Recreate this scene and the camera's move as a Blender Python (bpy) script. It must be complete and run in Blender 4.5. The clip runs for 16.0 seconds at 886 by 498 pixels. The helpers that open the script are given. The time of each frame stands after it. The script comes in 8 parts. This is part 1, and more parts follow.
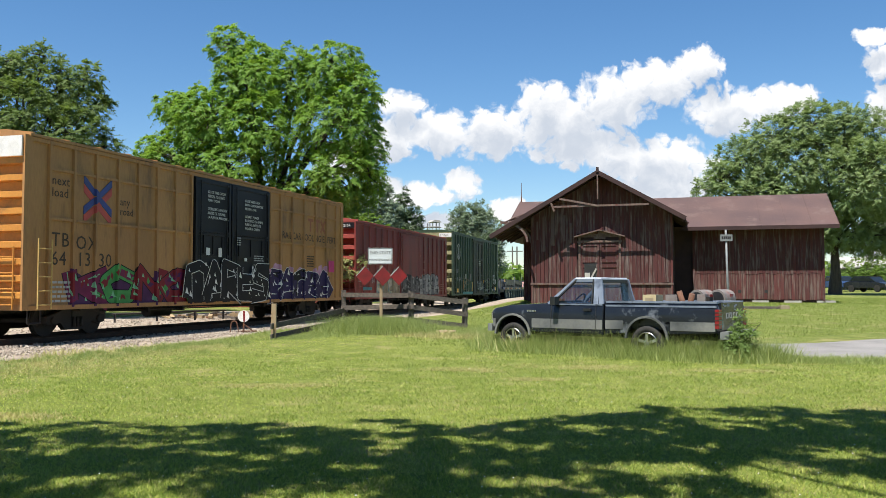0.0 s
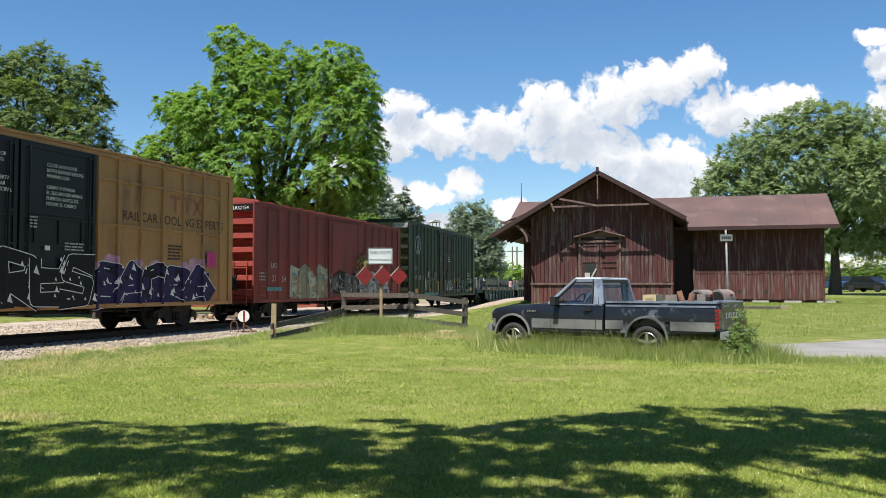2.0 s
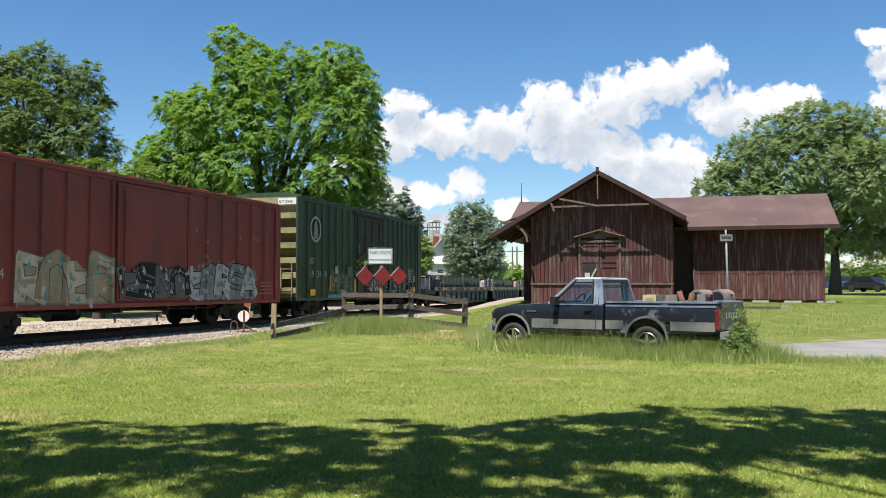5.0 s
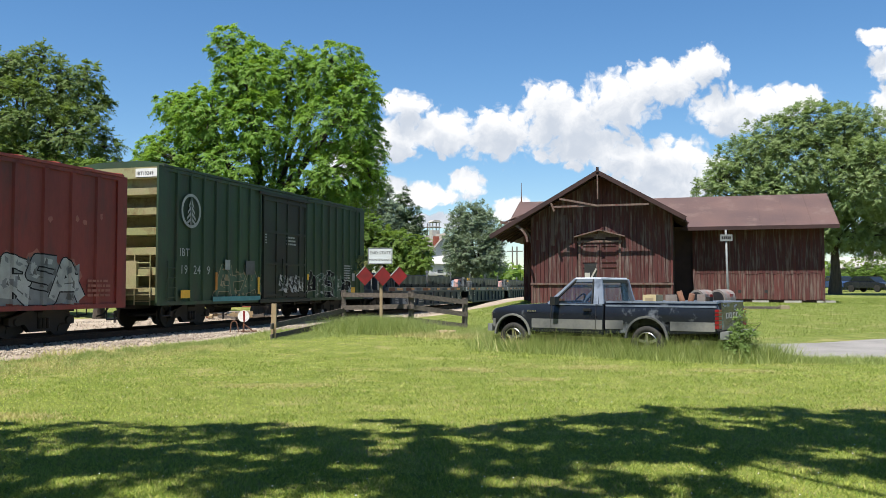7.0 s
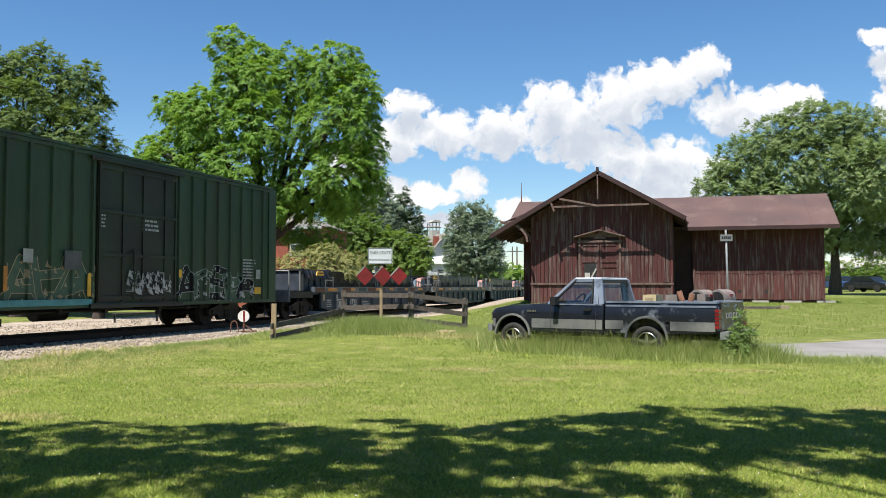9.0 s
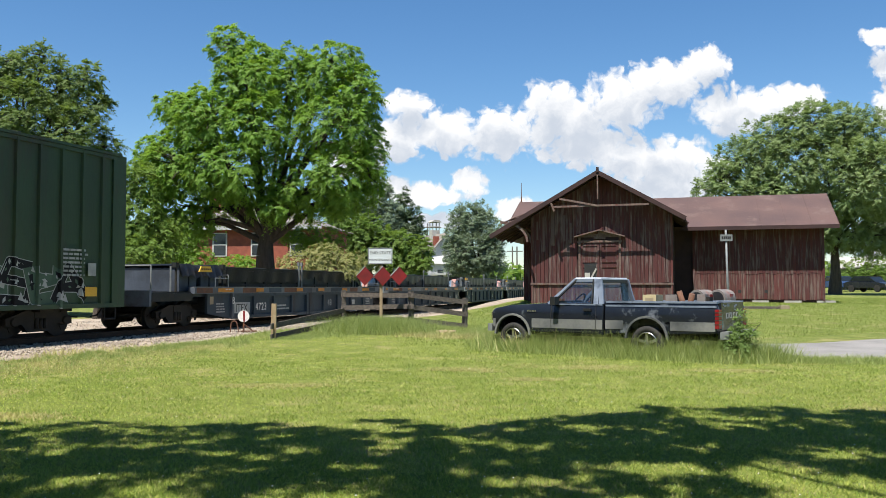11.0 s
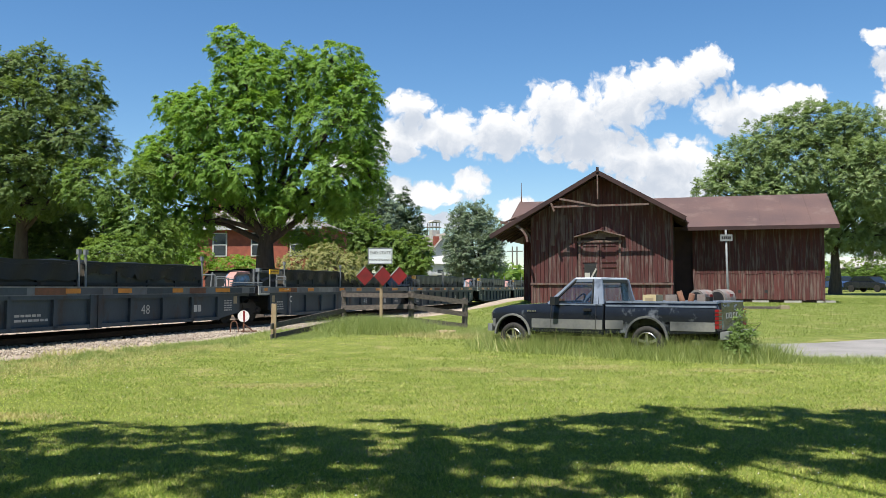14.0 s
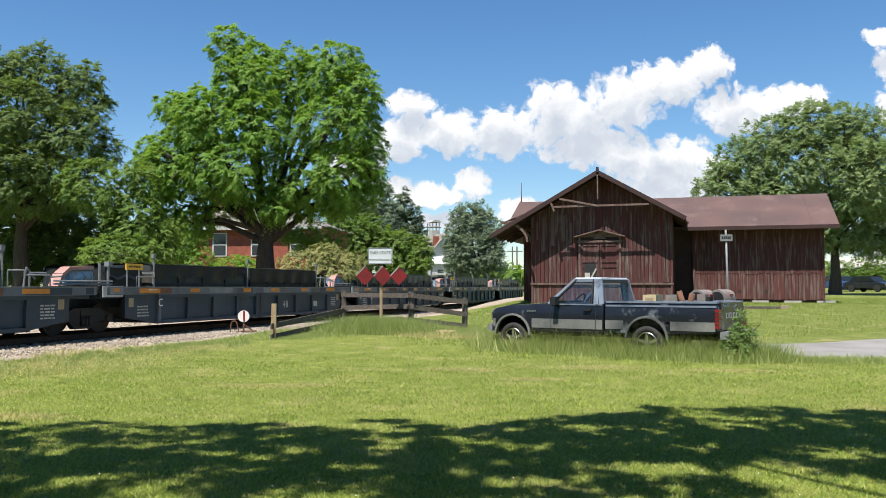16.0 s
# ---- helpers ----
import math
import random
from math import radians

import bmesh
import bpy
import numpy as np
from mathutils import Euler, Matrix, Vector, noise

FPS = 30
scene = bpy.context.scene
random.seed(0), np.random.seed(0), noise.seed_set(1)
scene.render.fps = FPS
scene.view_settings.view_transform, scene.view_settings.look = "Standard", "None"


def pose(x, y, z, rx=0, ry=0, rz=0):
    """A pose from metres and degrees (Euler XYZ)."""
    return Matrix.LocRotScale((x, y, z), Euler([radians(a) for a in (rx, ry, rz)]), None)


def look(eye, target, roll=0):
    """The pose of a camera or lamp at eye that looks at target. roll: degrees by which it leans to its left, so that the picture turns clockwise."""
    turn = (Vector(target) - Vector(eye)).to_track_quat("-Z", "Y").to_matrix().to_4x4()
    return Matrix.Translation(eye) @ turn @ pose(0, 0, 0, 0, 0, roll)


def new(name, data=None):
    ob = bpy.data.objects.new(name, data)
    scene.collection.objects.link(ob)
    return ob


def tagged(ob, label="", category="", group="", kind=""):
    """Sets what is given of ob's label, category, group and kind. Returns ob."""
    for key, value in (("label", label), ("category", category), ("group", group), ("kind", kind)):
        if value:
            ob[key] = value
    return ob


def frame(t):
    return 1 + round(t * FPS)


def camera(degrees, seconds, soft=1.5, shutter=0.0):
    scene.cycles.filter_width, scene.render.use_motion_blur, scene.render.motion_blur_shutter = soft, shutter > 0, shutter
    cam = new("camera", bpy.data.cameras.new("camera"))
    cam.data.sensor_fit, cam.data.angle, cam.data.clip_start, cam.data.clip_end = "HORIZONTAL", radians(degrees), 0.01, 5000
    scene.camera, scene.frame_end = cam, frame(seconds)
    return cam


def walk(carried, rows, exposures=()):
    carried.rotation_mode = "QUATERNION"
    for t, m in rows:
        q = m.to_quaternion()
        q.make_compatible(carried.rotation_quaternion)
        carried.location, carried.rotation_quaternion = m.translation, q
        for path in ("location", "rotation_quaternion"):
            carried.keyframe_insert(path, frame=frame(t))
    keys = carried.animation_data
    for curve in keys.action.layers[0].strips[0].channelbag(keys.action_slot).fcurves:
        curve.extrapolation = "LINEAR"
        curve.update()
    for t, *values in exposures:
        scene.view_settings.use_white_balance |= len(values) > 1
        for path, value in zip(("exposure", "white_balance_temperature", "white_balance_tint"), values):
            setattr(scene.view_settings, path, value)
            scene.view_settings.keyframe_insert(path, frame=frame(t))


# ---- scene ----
cam = camera(54.27, 16.0, soft=0.8)
EYE = (0.0, 0.0, 1.42)
VIEW = pose(*EYE, 92.539, 0, 0)
walk(cam, [(0.0, VIEW), (16.0, VIEW)], exposures=[(0.0, 0.82), (16.0, 0.82)])

# ---- light ----
SUN_EL, SUN_AZ = radians(66), radians(208)      # azimuth clockwise from +y, where the sun stands
world = bpy.data.worlds.new("sky")
scene.world = world
world.use_nodes = True
wn = world.node_tree.nodes
sky = wn.new("ShaderNodeTexSky")
sky.sky_type, sky.sun_disc = "NISHITA", False
sky.sun_elevation, sky.sun_rotation = SUN_EL, SUN_AZ
sky.air_density, sky.dust_density, sky.ozone_density = 1.0, 0.1, 4.0
deep = wn.new("ShaderNodeHueSaturation")
deep.inputs["Saturation"].default_value = 1.20
world.node_tree.links.new(sky.outputs[0], deep.inputs["Color"])
world.node_tree.links.new(deep.outputs[0], wn["Background"].inputs[0])
wn["Background"].inputs[1].default_value = 0.079
sun = new("sun", bpy.data.lights.new("sun", "SUN"))
sun.data.energy, sun.data.angle, sun.data.color = 5.0, radians(0.53), (1.0, 0.955, 0.88)
SUN_FROM = Vector((math.sin(SUN_AZ) * math.cos(SUN_EL), math.cos(SUN_AZ) * math.cos(SUN_EL), math.sin(SUN_EL)))
sun.matrix_world = look(SUN_FROM * 100, (0, 0, 0))


# ---- materials ----
def mat(name, col, col2=None, rough=0.8, scale=3.0, fine=40.0, metal=0.0, bump=0.1, streak=None, dirt=None, vary=0.0, spec=0.5, mixlo=0.35, mixhi=0.65):
    """Two colours mixed by a broad noise, darkened and lightened by a fine one. streak: stretches the noise (x, y, z). dirt: (colour, amount, scale)."""
    m = bpy.data.materials.new(name)
    m.use_nodes = True
    nt = m.node_tree
    n, ln = nt.nodes, nt.links.new
    bs = n["Principled BSDF"]
    bs.inputs["Roughness"].default_value = rough
    bs.inputs["Metallic"].default_value = metal
    bs.inputs["Specular IOR Level"].default_value = spec
    tc = n.new("ShaderNodeTexCoord")
    mp = n.new("ShaderNodeMapping")
    mp.inputs["Scale"].default_value = streak or (1, 1, 1)
    ln(tc.outputs["Object"], mp.inputs["Vector"])
    a = n.new("ShaderNodeTexNoise")
    a.inputs["Scale"].default_value, a.inputs["Detail"].default_value = scale, 5
    ln(mp.outputs[0], a.inputs["Vector"])
    b = n.new("ShaderNodeTexNoise")
    b.inputs["Scale"].default_value, b.inputs["Detail"].default_value = fine, 3
    ln(mp.outputs[0], b.inputs["Vector"])
    mr = n.new("ShaderNodeMapRange")
    mr.inputs["From Min"].default_value, mr.inputs["From Max"].default_value = mixlo, mixhi
    ln(a.outputs["Fac"], mr.inputs["Value"])
    mx = n.new("ShaderNodeMix")
    mx.data_type = "RGBA"
    mx.inputs["A"].default_value = (*col, 1)
    mx.inputs["B"].default_value = (*(col2 or [c * 0.75 for c in col]), 1)
    ln(mr.outputs[0], mx.inputs["Factor"])
    out = mx.outputs["Result"]
    if dirt:
        dn = n.new("ShaderNodeTexNoise")
        dn.inputs["Scale"].default_value, dn.inputs["Detail"].default_value, dn.inputs["Roughness"].default_value = dirt[2], 8, 0.65
        ln(mp.outputs[0], dn.inputs["Vector"])
        dr = n.new("ShaderNodeMapRange")
        dr.inputs["From Min"].default_value, dr.inputs["From Max"].default_value = 0.62 - 0.25 * dirt[1], 0.72
        ln(dn.outputs["Fac"], dr.inputs["Value"])
        dm = n.new("ShaderNodeMix")
        dm.data_type = "RGBA"
        dm.inputs["B"].default_value = (*dirt[0], 1)
        ln(dr.outputs[0], dm.inputs["Factor"])
        ln(out, dm.inputs["A"])
        out = dm.outputs["Result"]
    hs = n.new("ShaderNodeHueSaturation")
    ln(out, hs.inputs["Color"])
    fv = n.new("ShaderNodeMapRange")
    fv.inputs["To Min"].default_value, fv.inputs["To Max"].default_value = 0.8, 1.2
    ln(b.outputs["Fac"], fv.inputs["Value"])
    val = fv.outputs[0]
    if vary:
        oi = n.new("ShaderNodeObjectInfo")
        gi = n.new("ShaderNodeNewGeometry")
        ad = n.new("ShaderNodeMath")
        ad.operation = "ADD"
        ln(oi.outputs["Random"], ad.inputs[0])
        ln(gi.outputs["Random Per Island"], ad.inputs[1])
        vr = n.new("ShaderNodeMapRange")
        vr.inputs["From Max"].default_value = 2.0
        vr.inputs["To Min"].default_value, vr.inputs["To Max"].default_value = 1 - vary, 1 + vary
        ln(ad.outputs[0], vr.inputs["Value"])
        mu = n.new("ShaderNodeMath")
        mu.operation = "MULTIPLY"
        ln(val, mu.inputs[0])
        ln(vr.outputs[0], mu.inputs[1])
        val = mu.outputs[0]
    ln(val, hs.inputs["Value"])
    ln(hs.outputs[0], bs.inputs["Base Color"])
    if bump:
        bp = n.new("ShaderNodeBump")
        bp.inputs["Strength"].default_value, bp.inputs["Distance"].default_value = min(1, bump), 0.02
        ln(b.outputs["Fac"], bp.inputs["Height"])
        ln(bp.outputs[0], bs.inputs["Normal"])
    return m


def leaf_mat(name, col, col2, through_col):
    m = bpy.data.materials.new(name)
    m.use_nodes = True
    nt = m.node_tree
    n, ln = nt.nodes, nt.links.new
    gi = n.new("ShaderNodeNewGeometry")
    mx = n.new("ShaderNodeMix")
    mx.data_type = "RGBA"
    mx.inputs["A"].default_value, mx.inputs["B"].default_value = (*col, 1), (*col2, 1)
    ln(gi.outputs["Random Per Island"], mx.inputs["Factor"])
    bs = n["Principled BSDF"]
    bs.inputs["Roughness"].default_value = 0.55
    bs.inputs["Specular IOR Level"].default_value = 0.3
    ln(mx.outputs["Result"], bs.inputs["Base Color"])
    tr = n.new("ShaderNodeBsdfTranslucent")
    tr.inputs["Color"].default_value = (*through_col, 1)
    ms = n.new("ShaderNodeMixShader")
    ms.inputs[0].default_value = 0.42
    ln(bs.outputs[0], ms.inputs[1])
    ln(tr.outputs[0], ms.inputs[2])
    ln(ms.outputs[0], n["Material Output"].inputs["Surface"])
    return m


M = {}
M["tan"] = mat("tan paint", (0.41, 0.205, 0.068), (0.32, 0.158, 0.052), 0.6, 0.6, 14, dirt=((0.16, 0.08, 0.03), 0.25, 1.2), streak=(1.4, 1.4, 0.35), bump=0.03)
# the tan car's paint again, coloured brighter because its ends face the sun
M["orange_end"] = mat("orange paint, sunlit tone", (0.55, 0.24, 0.04), (0.47, 0.19, 0.03), 0.6, 0.8, 14, dirt=((0.2, 0.09, 0.03), 0.2, 1.0), bump=0.03)
M["ladder_yellow"] = mat("light yellow ladder paint", (0.62, 0.42, 0.14), (0.5, 0.32, 0.1), 0.6, 4, 30)
M["black_door"] = mat("black door paint", (0.008, 0.008, 0.010), (0.014, 0.013, 0.015), 0.5, 1.0, 20, bump=0.03, spec=0.3)
M["red_car"] = mat("faded red paint", (0.225, 0.032, 0.023), (0.165, 0.024, 0.018), 0.6, 0.6, 14, dirt=((0.10, 0.03, 0.025), 0.4, 1.1), streak=(1.6, 1.6, 0.35), bump=0.03)
# brighter copy of the red paint, with the sunlight put into the colour
M["red_end"] = mat("bright red paint, sunlit tone", (0.33, 0.060, 0.045), (0.27, 0.05, 0.038), 0.6, 0.8, 14, bump=0.03)
M["green_car"] = mat("weathered green paint", (0.030, 0.066, 0.028), (0.022, 0.046, 0.021), 0.6, 0.6, 14, dirt=((0.035, 0.035, 0.022), 0.5, 1.0), streak=(1.6, 1.6, 0.35), bump=0.03)
M["green_door"] = mat("sooty green door paint", (0.022, 0.038, 0.019), (0.016, 0.019, 0.013), 0.65, 0.7, 14, dirt=((0.02, 0.014, 0.010), 0.9, 0.8), bump=0.03)
M["olive_end"] = mat("chalky olive end paint", (0.24, 0.25, 0.11), (0.30, 0.25, 0.14), 0.7, 1.4, 20, dirt=((0.14, 0.07, 0.03), 0.4, 2.0), bump=0.03)
M["under"] = mat("grimy black running gear", (0.010, 0.009, 0.008), (0.02, 0.015, 0.012), 0.75, 3, 40)
M["wheel"] = mat("worn steel wheel", (0.018, 0.015, 0.013), (0.03, 0.022, 0.017), 0.7, 4, 40, metal=0.1)
M["well_blue"] = mat("dull slate blue paint", (0.046, 0.066, 0.084), (0.033, 0.045, 0.058), 0.6, 0.7, 16, dirt=((0.045, 0.03, 0.024), 0.3, 1.3), streak=(1.5, 1.5, 0.5), bump=0.03, spec=0.25)
M["well_chord"] = mat("blue grey chord paint", (0.105, 0.125, 0.15), (0.07, 0.08, 0.10), 0.5, 1.0, 16, dirt=((0.06, 0.04, 0.03), 0.3, 1.5), bump=0.03)
M["box_dark"] = mat("charcoal container paint", (0.018, 0.020, 0.019), (0.027, 0.029, 0.027), 0.6, 0.8, 16, dirt=((0.06, 0.045, 0.03), 0.3, 1.2), bump=0.03, spec=0.25)
M["load_blue"] = mat("dusty blue steel", (0.055, 0.068, 0.09), (0.028, 0.034, 0.046), 0.6, 1.5, 20)
M["tank_blue"] = mat("chalky tank blue", (0.20, 0.33, 0.48), (0.36, 0.42, 0.46), 0.6, 4, 20, dirt=((0.08, 0.06, 0.05), 0.4, 4))
M["pink_duct"] = mat("faded pink paint", (0.40, 0.22, 0.19), (0.32, 0.16, 0.13), 0.7, 4, 20)
M["box_grey"] = mat("worn grey container paint", (0.055, 0.062, 0.058), (0.035, 0.038, 0.036), 0.65, 1.2, 16, dirt=((0.10, 0.075, 0.05), 0.35, 1.5), bump=0.03, spec=0.25)
M["tarp"] = mat("black tarpaulin", (0.006, 0.006, 0.007), (0.011, 0.011, 0.012), 0.42, 2, 8, bump=0.3, spec=0.3)
M["amber"] = mat("amber reflective strip", (0.55, 0.21, 0.02), (0.4, 0.15, 0.02), 0.4, 4, 40)
M["yellow"] = mat("safety yellow paint", (0.75, 0.42, 0.03), (0.62, 0.34, 0.03), 0.5, 4, 40)
M["white"] = mat("white marking paint", (0.72, 0.71, 0.68), (0.6, 0.59, 0.56), 0.6, 4, 40, bump=0.02)
M["pale_tan"] = mat("weathered brown lettering", (0.035, 0.02, 0.012), (0.055, 0.03, 0.016), 0.6, 4, 40, bump=0.02)
M["logo_red"] = mat("logo red", (0.5, 0.07, 0.05), (0.4, 0.06, 0.05), 0.5, 4, 40, bump=0.02)
M["logo_blue"] = mat("logo blue", (0.03, 0.055, 0.24), (0.03, 0.05, 0.18), 0.5, 4, 40, bump=0.02)
M["dull_red"] = mat("faded logo red", (0.27, 0.085, 0.04), (0.32, 0.12, 0.05), 0.6, 4, 40, bump=0.02)
for nm, c in dict(purple=(0.075, 0.02, 0.085), violet=(0.028, 0.018, 0.075), magenta=(0.17, 0.018, 0.07), crimson=(0.22, 0.017, 0.025), mint=(0.22, 0.5, 0.3), leafgreen=(0.07, 0.30, 0.08),
                  pink=(0.55, 0.3, 0.42), hotpink=(0.6, 0.06, 0.22), ink=(0.007, 0.006, 0.009), silver=(0.42, 0.43, 0.42), cream=(0.50, 0.45, 0.34), teal=(0.10, 0.30, 0.32), sand=(0.34, 0.28, 0.18), smoke=(0.12, 0.12, 0.12), flesh=(0.34, 0.13, 0.10), lilac=(0.42, 0.34, 0.5)).items():
    M[nm] = mat("spray " + nm, c, [x * 0.7 for x in c], 0.6, 2.5, 20, bump=0.02, spec=0.25)
M["grey_paint"] = mat("spray mid grey", (0.20, 0.21, 0.22), (0.13, 0.14, 0.15), 0.55, 2.5, 20, bump=0.02)
M["green_pale"] = mat("spray over green", (0.06, 0.11, 0.07), (0.04, 0.08, 0.05), 0.6, 2.5, 20, bump=0.02)
M["rail"] = mat("rusty rail steel", (0.075, 0.042, 0.028), (0.05, 0.03, 0.02), 0.6, 5, 60, metal=0.4)
M["tie"] = mat("creosoted timber", (0.035, 0.026, 0.02), (0.06, 0.045, 0.035), 0.9, 3, 60, streak=(1, 8, 8), vary=0.3)
M["ballast"] = mat("limestone ballast", (0.38, 0.32, 0.25), (0.26, 0.205, 0.155), 0.9, 1.2, 26, bump=0.8, dirt=((0.17, 0.12, 0.08), 0.4, 0.8))
M["stone"] = mat("ballast stone", (0.38, 0.33, 0.27), (0.27, 0.22, 0.17), 0.9, 6, 60, vary=0.35)
M["asphalt"] = mat("worn pale asphalt", (0.25, 0.235, 0.22), (0.18, 0.17, 0.16), 0.9, 0.8, 90, bump=0.3)
# board reds are split: barn deepened for eaves shade, barn_low lightened as sunlit
M["barn"] = mat("peeling barn red boards", (0.078, 0.017, 0.016), (0.058, 0.020, 0.018), 0.8, 1.3, 30, streak=(7, 7, 0.6), dirt=((0.18, 0.135, 0.12), 0.50, 1.3), vary=0.28, bump=0.35)
M["barn_low"] = mat("bare weathered barn boards, sunlit tone", (0.095, 0.022, 0.020), (0.095, 0.046, 0.039), 0.85, 1.3, 30, streak=(7, 7, 0.6), dirt=((0.18, 0.13, 0.11), 0.50, 1.3), vary=0.28, bump=0.4)
M["barn_dark"] = mat("dark barn timber", (0.030, 0.013, 0.012), (0.045, 0.02, 0.018), 0.85, 2, 30)
M["trim"] = mat("weathered grey trim", (0.16, 0.115, 0.095), (0.10, 0.06, 0.05), 0.85, 2, 30, streak=(3, 3, 3), dirt=((0.12, 0.02, 0.016), 0.4, 3))
M["tin"] = mat("oxide red tin roof", (0.112, 0.064, 0.052), (0.080, 0.047, 0.041), 0.6, 0.5, 14, dirt=((0.15, 0.10, 0.082), 0.35, 0.9), streak=(1, 1, 1), bump=0.05, vary=0.1)
M["fence"] = mat("grey weathered fence wood", (0.15, 0.125, 0.105), (0.095, 0.078, 0.066), 0.9, 2, 30, streak=(2, 8, 8), vary=0.25, bump=0.5)
M["postwood"] = mat("raw timber post", (0.36, 0.27, 0.16), (0.27, 0.19, 0.11), 0.9, 3, 30, streak=(5, 5, 1))
M["steel"] = mat("galvanised steel", (0.22, 0.23, 0.23), (0.16, 0.17, 0.17), 0.6, 5, 40, metal=0.2)
M["sign_white"] = mat("sign white sheet", (0.62, 0.66, 0.68), (0.55, 0.58, 0.6), 0.5, 3, 30, bump=0.02)
M["sign_red"] = mat("sign red sheet", (0.22, 0.010, 0.012), (0.13, 0.010, 0.012), 0.5, 3, 30, bump=0.02)
M["ink_black"] = mat("black lettering", (0.02, 0.02, 0.02), None, 0.6, 3, 30, bump=0.0)
M["bark"] = mat("dark furrowed bark", (0.045, 0.033, 0.024), (0.075, 0.057, 0.042), 0.9, 3, 20, streak=(3, 3, 0.6), bump=0.8)
M["leaf"] = leaf_mat("bright green leaves", (0.10, 0.195, 0.028), (0.185, 0.31, 0.045), (0.32, 0.50, 0.05))
M["leaf_dark"] = leaf_mat("deep green leaves", (0.085, 0.135, 0.038), (0.145, 0.205, 0.055), (0.22, 0.31, 0.055))
M["leaf_mid"] = leaf_mat("mid green leaves", (0.095, 0.165, 0.032), (0.17, 0.26, 0.05), (0.27, 0.39, 0.055))
M["leaf_fir"] = leaf_mat("dark fir needles", (0.05, 0.085, 0.04), (0.10, 0.15, 0.07), (0.09, 0.14, 0.05))
M["leaf_tuft"] = leaf_mat("weed leaves", (0.10, 0.17, 0.04), (0.2, 0.29, 0.08), (0.2, 0.3, 0.06))
M["leaf_blue"] = leaf_mat("grey green needles", (0.14, 0.20, 0.12), (0.27, 0.33, 0.22), (0.24, 0.30, 0.17))
M["leaf_grey"] = leaf_mat("silvery green leaves", (0.14, 0.205, 0.075), (0.27, 0.34, 0.145), (0.27, 0.36, 0.11))
M["leaf_pale"] = leaf_mat("pale flowering shrub leaves", (0.182, 0.238, 0.063), (0.476, 0.42, 0.182), (0.28, 0.308, 0.084))
M["grass"] = leaf_mat("lawn grass blades", (0.19, 0.28, 0.042), (0.62, 0.64, 0.165), (0.42, 0.50, 0.08))
M["tallgrass"] = leaf_mat("tall grass blades", (0.12, 0.19, 0.045), (0.48, 0.52, 0.20), (0.34, 0.42, 0.10))
M["tuft_grass"] = leaf_mat("lush lawn tufts", (0.11, 0.19, 0.032), (0.29, 0.38, 0.075), (0.28, 0.38, 0.06))
M["far_grass"] = leaf_mat("lawn grass blades", (0.13, 0.20, 0.04), (0.33, 0.38, 0.10), (0.28, 0.36, 0.06))
M["drygrass"] = leaf_mat("dry grass blades", (0.62, 0.58, 0.25), (0.48, 0.42, 0.19), (0.46, 0.42, 0.17))
M["glass"] = mat("dark car glass", (0.012, 0.016, 0.018), (0.016, 0.02, 0.022), 0.08, 2, 10, bump=0.0)
M["truck"] = mat("oxidised dark blue paint", (0.008, 0.010, 0.015), (0.015, 0.018, 0.025), 0.26, 1.2, 20, dirt=((0.22, 0.24, 0.27), 0.30, 1.8), bump=0.02, spec=0.4)
# chalky paint whose paleness also stands for sky highlights on upper edges
M["truck_chalk"] = mat("chalky faded blue paint", (0.20, 0.235, 0.30), (0.13, 0.16, 0.22), 0.45, 2.5, 20, dirt=((0.03, 0.04, 0.06), 0.3, 3.0), bump=0.02)
M["truck_grey"] = mat("faded silver grey lower paint", (0.19, 0.19, 0.18), (0.09, 0.095, 0.10), 0.4, 1.5, 20, dirt=((0.04, 0.042, 0.045), 0.5, 1.6), bump=0.02)
M["truck_roof"] = mat("sun bleached roof paint", (0.55, 0.58, 0.63), (0.38, 0.42, 0.48), 0.45, 2, 20, bump=0.02)
M["rubber"] = mat("tyre rubber", (0.018, 0.017, 0.016), (0.03, 0.028, 0.025), 0.85, 5, 40)
M["chrome"] = mat("tarnished chrome", (0.55, 0.55, 0.53), (0.35, 0.34, 0.32), 0.25, 5, 40, metal=0.9)
M["plastic_black"] = mat("black plastic trim", (0.015, 0.015, 0.016), None, 0.5, 5, 40)
M["tail_red"] = mat("red lamp lens", (0.28, 0.012, 0.015), (0.2, 0.012, 0.015), 0.25, 9, 40, bump=0.0)
M["brick"] = mat("red brick", (0.30, 0.085, 0.05), (0.22, 0.06, 0.04), 0.85, 3, 20, vary=0.2)
M["slate"] = mat("grey roof shingle", (0.24, 0.21, 0.18), (0.18, 0.16, 0.14), 0.85, 2, 20)
M["siding"] = mat("white siding", (0.52, 0.52, 0.50), (0.45, 0.45, 0.44), 0.7, 1, 20)
M["window"] = mat("dark window glass", (0.03, 0.035, 0.04), (0.05, 0.06, 0.07), 0.1, 2, 10, bump=0.0)
M["concrete"] = mat("pale concrete", (0.42, 0.40, 0.37), (0.33, 0.31, 0.28), 0.9, 2, 30)
M["car_dark"] = mat("dark car paint", (0.012, 0.013, 0.017), (0.016, 0.017, 0.02), 0.25, 2, 20, bump=0.0)
M["car_blue"] = mat("blue car paint", (0.03, 0.06, 0.14), (0.035, 0.065, 0.15), 0.25, 2, 20, bump=0.0)
M["car_silver"] = mat("silver car paint", (0.45, 0.46, 0.47), (0.4, 0.41, 0.42), 0.3, 2, 20, bump=0.0)
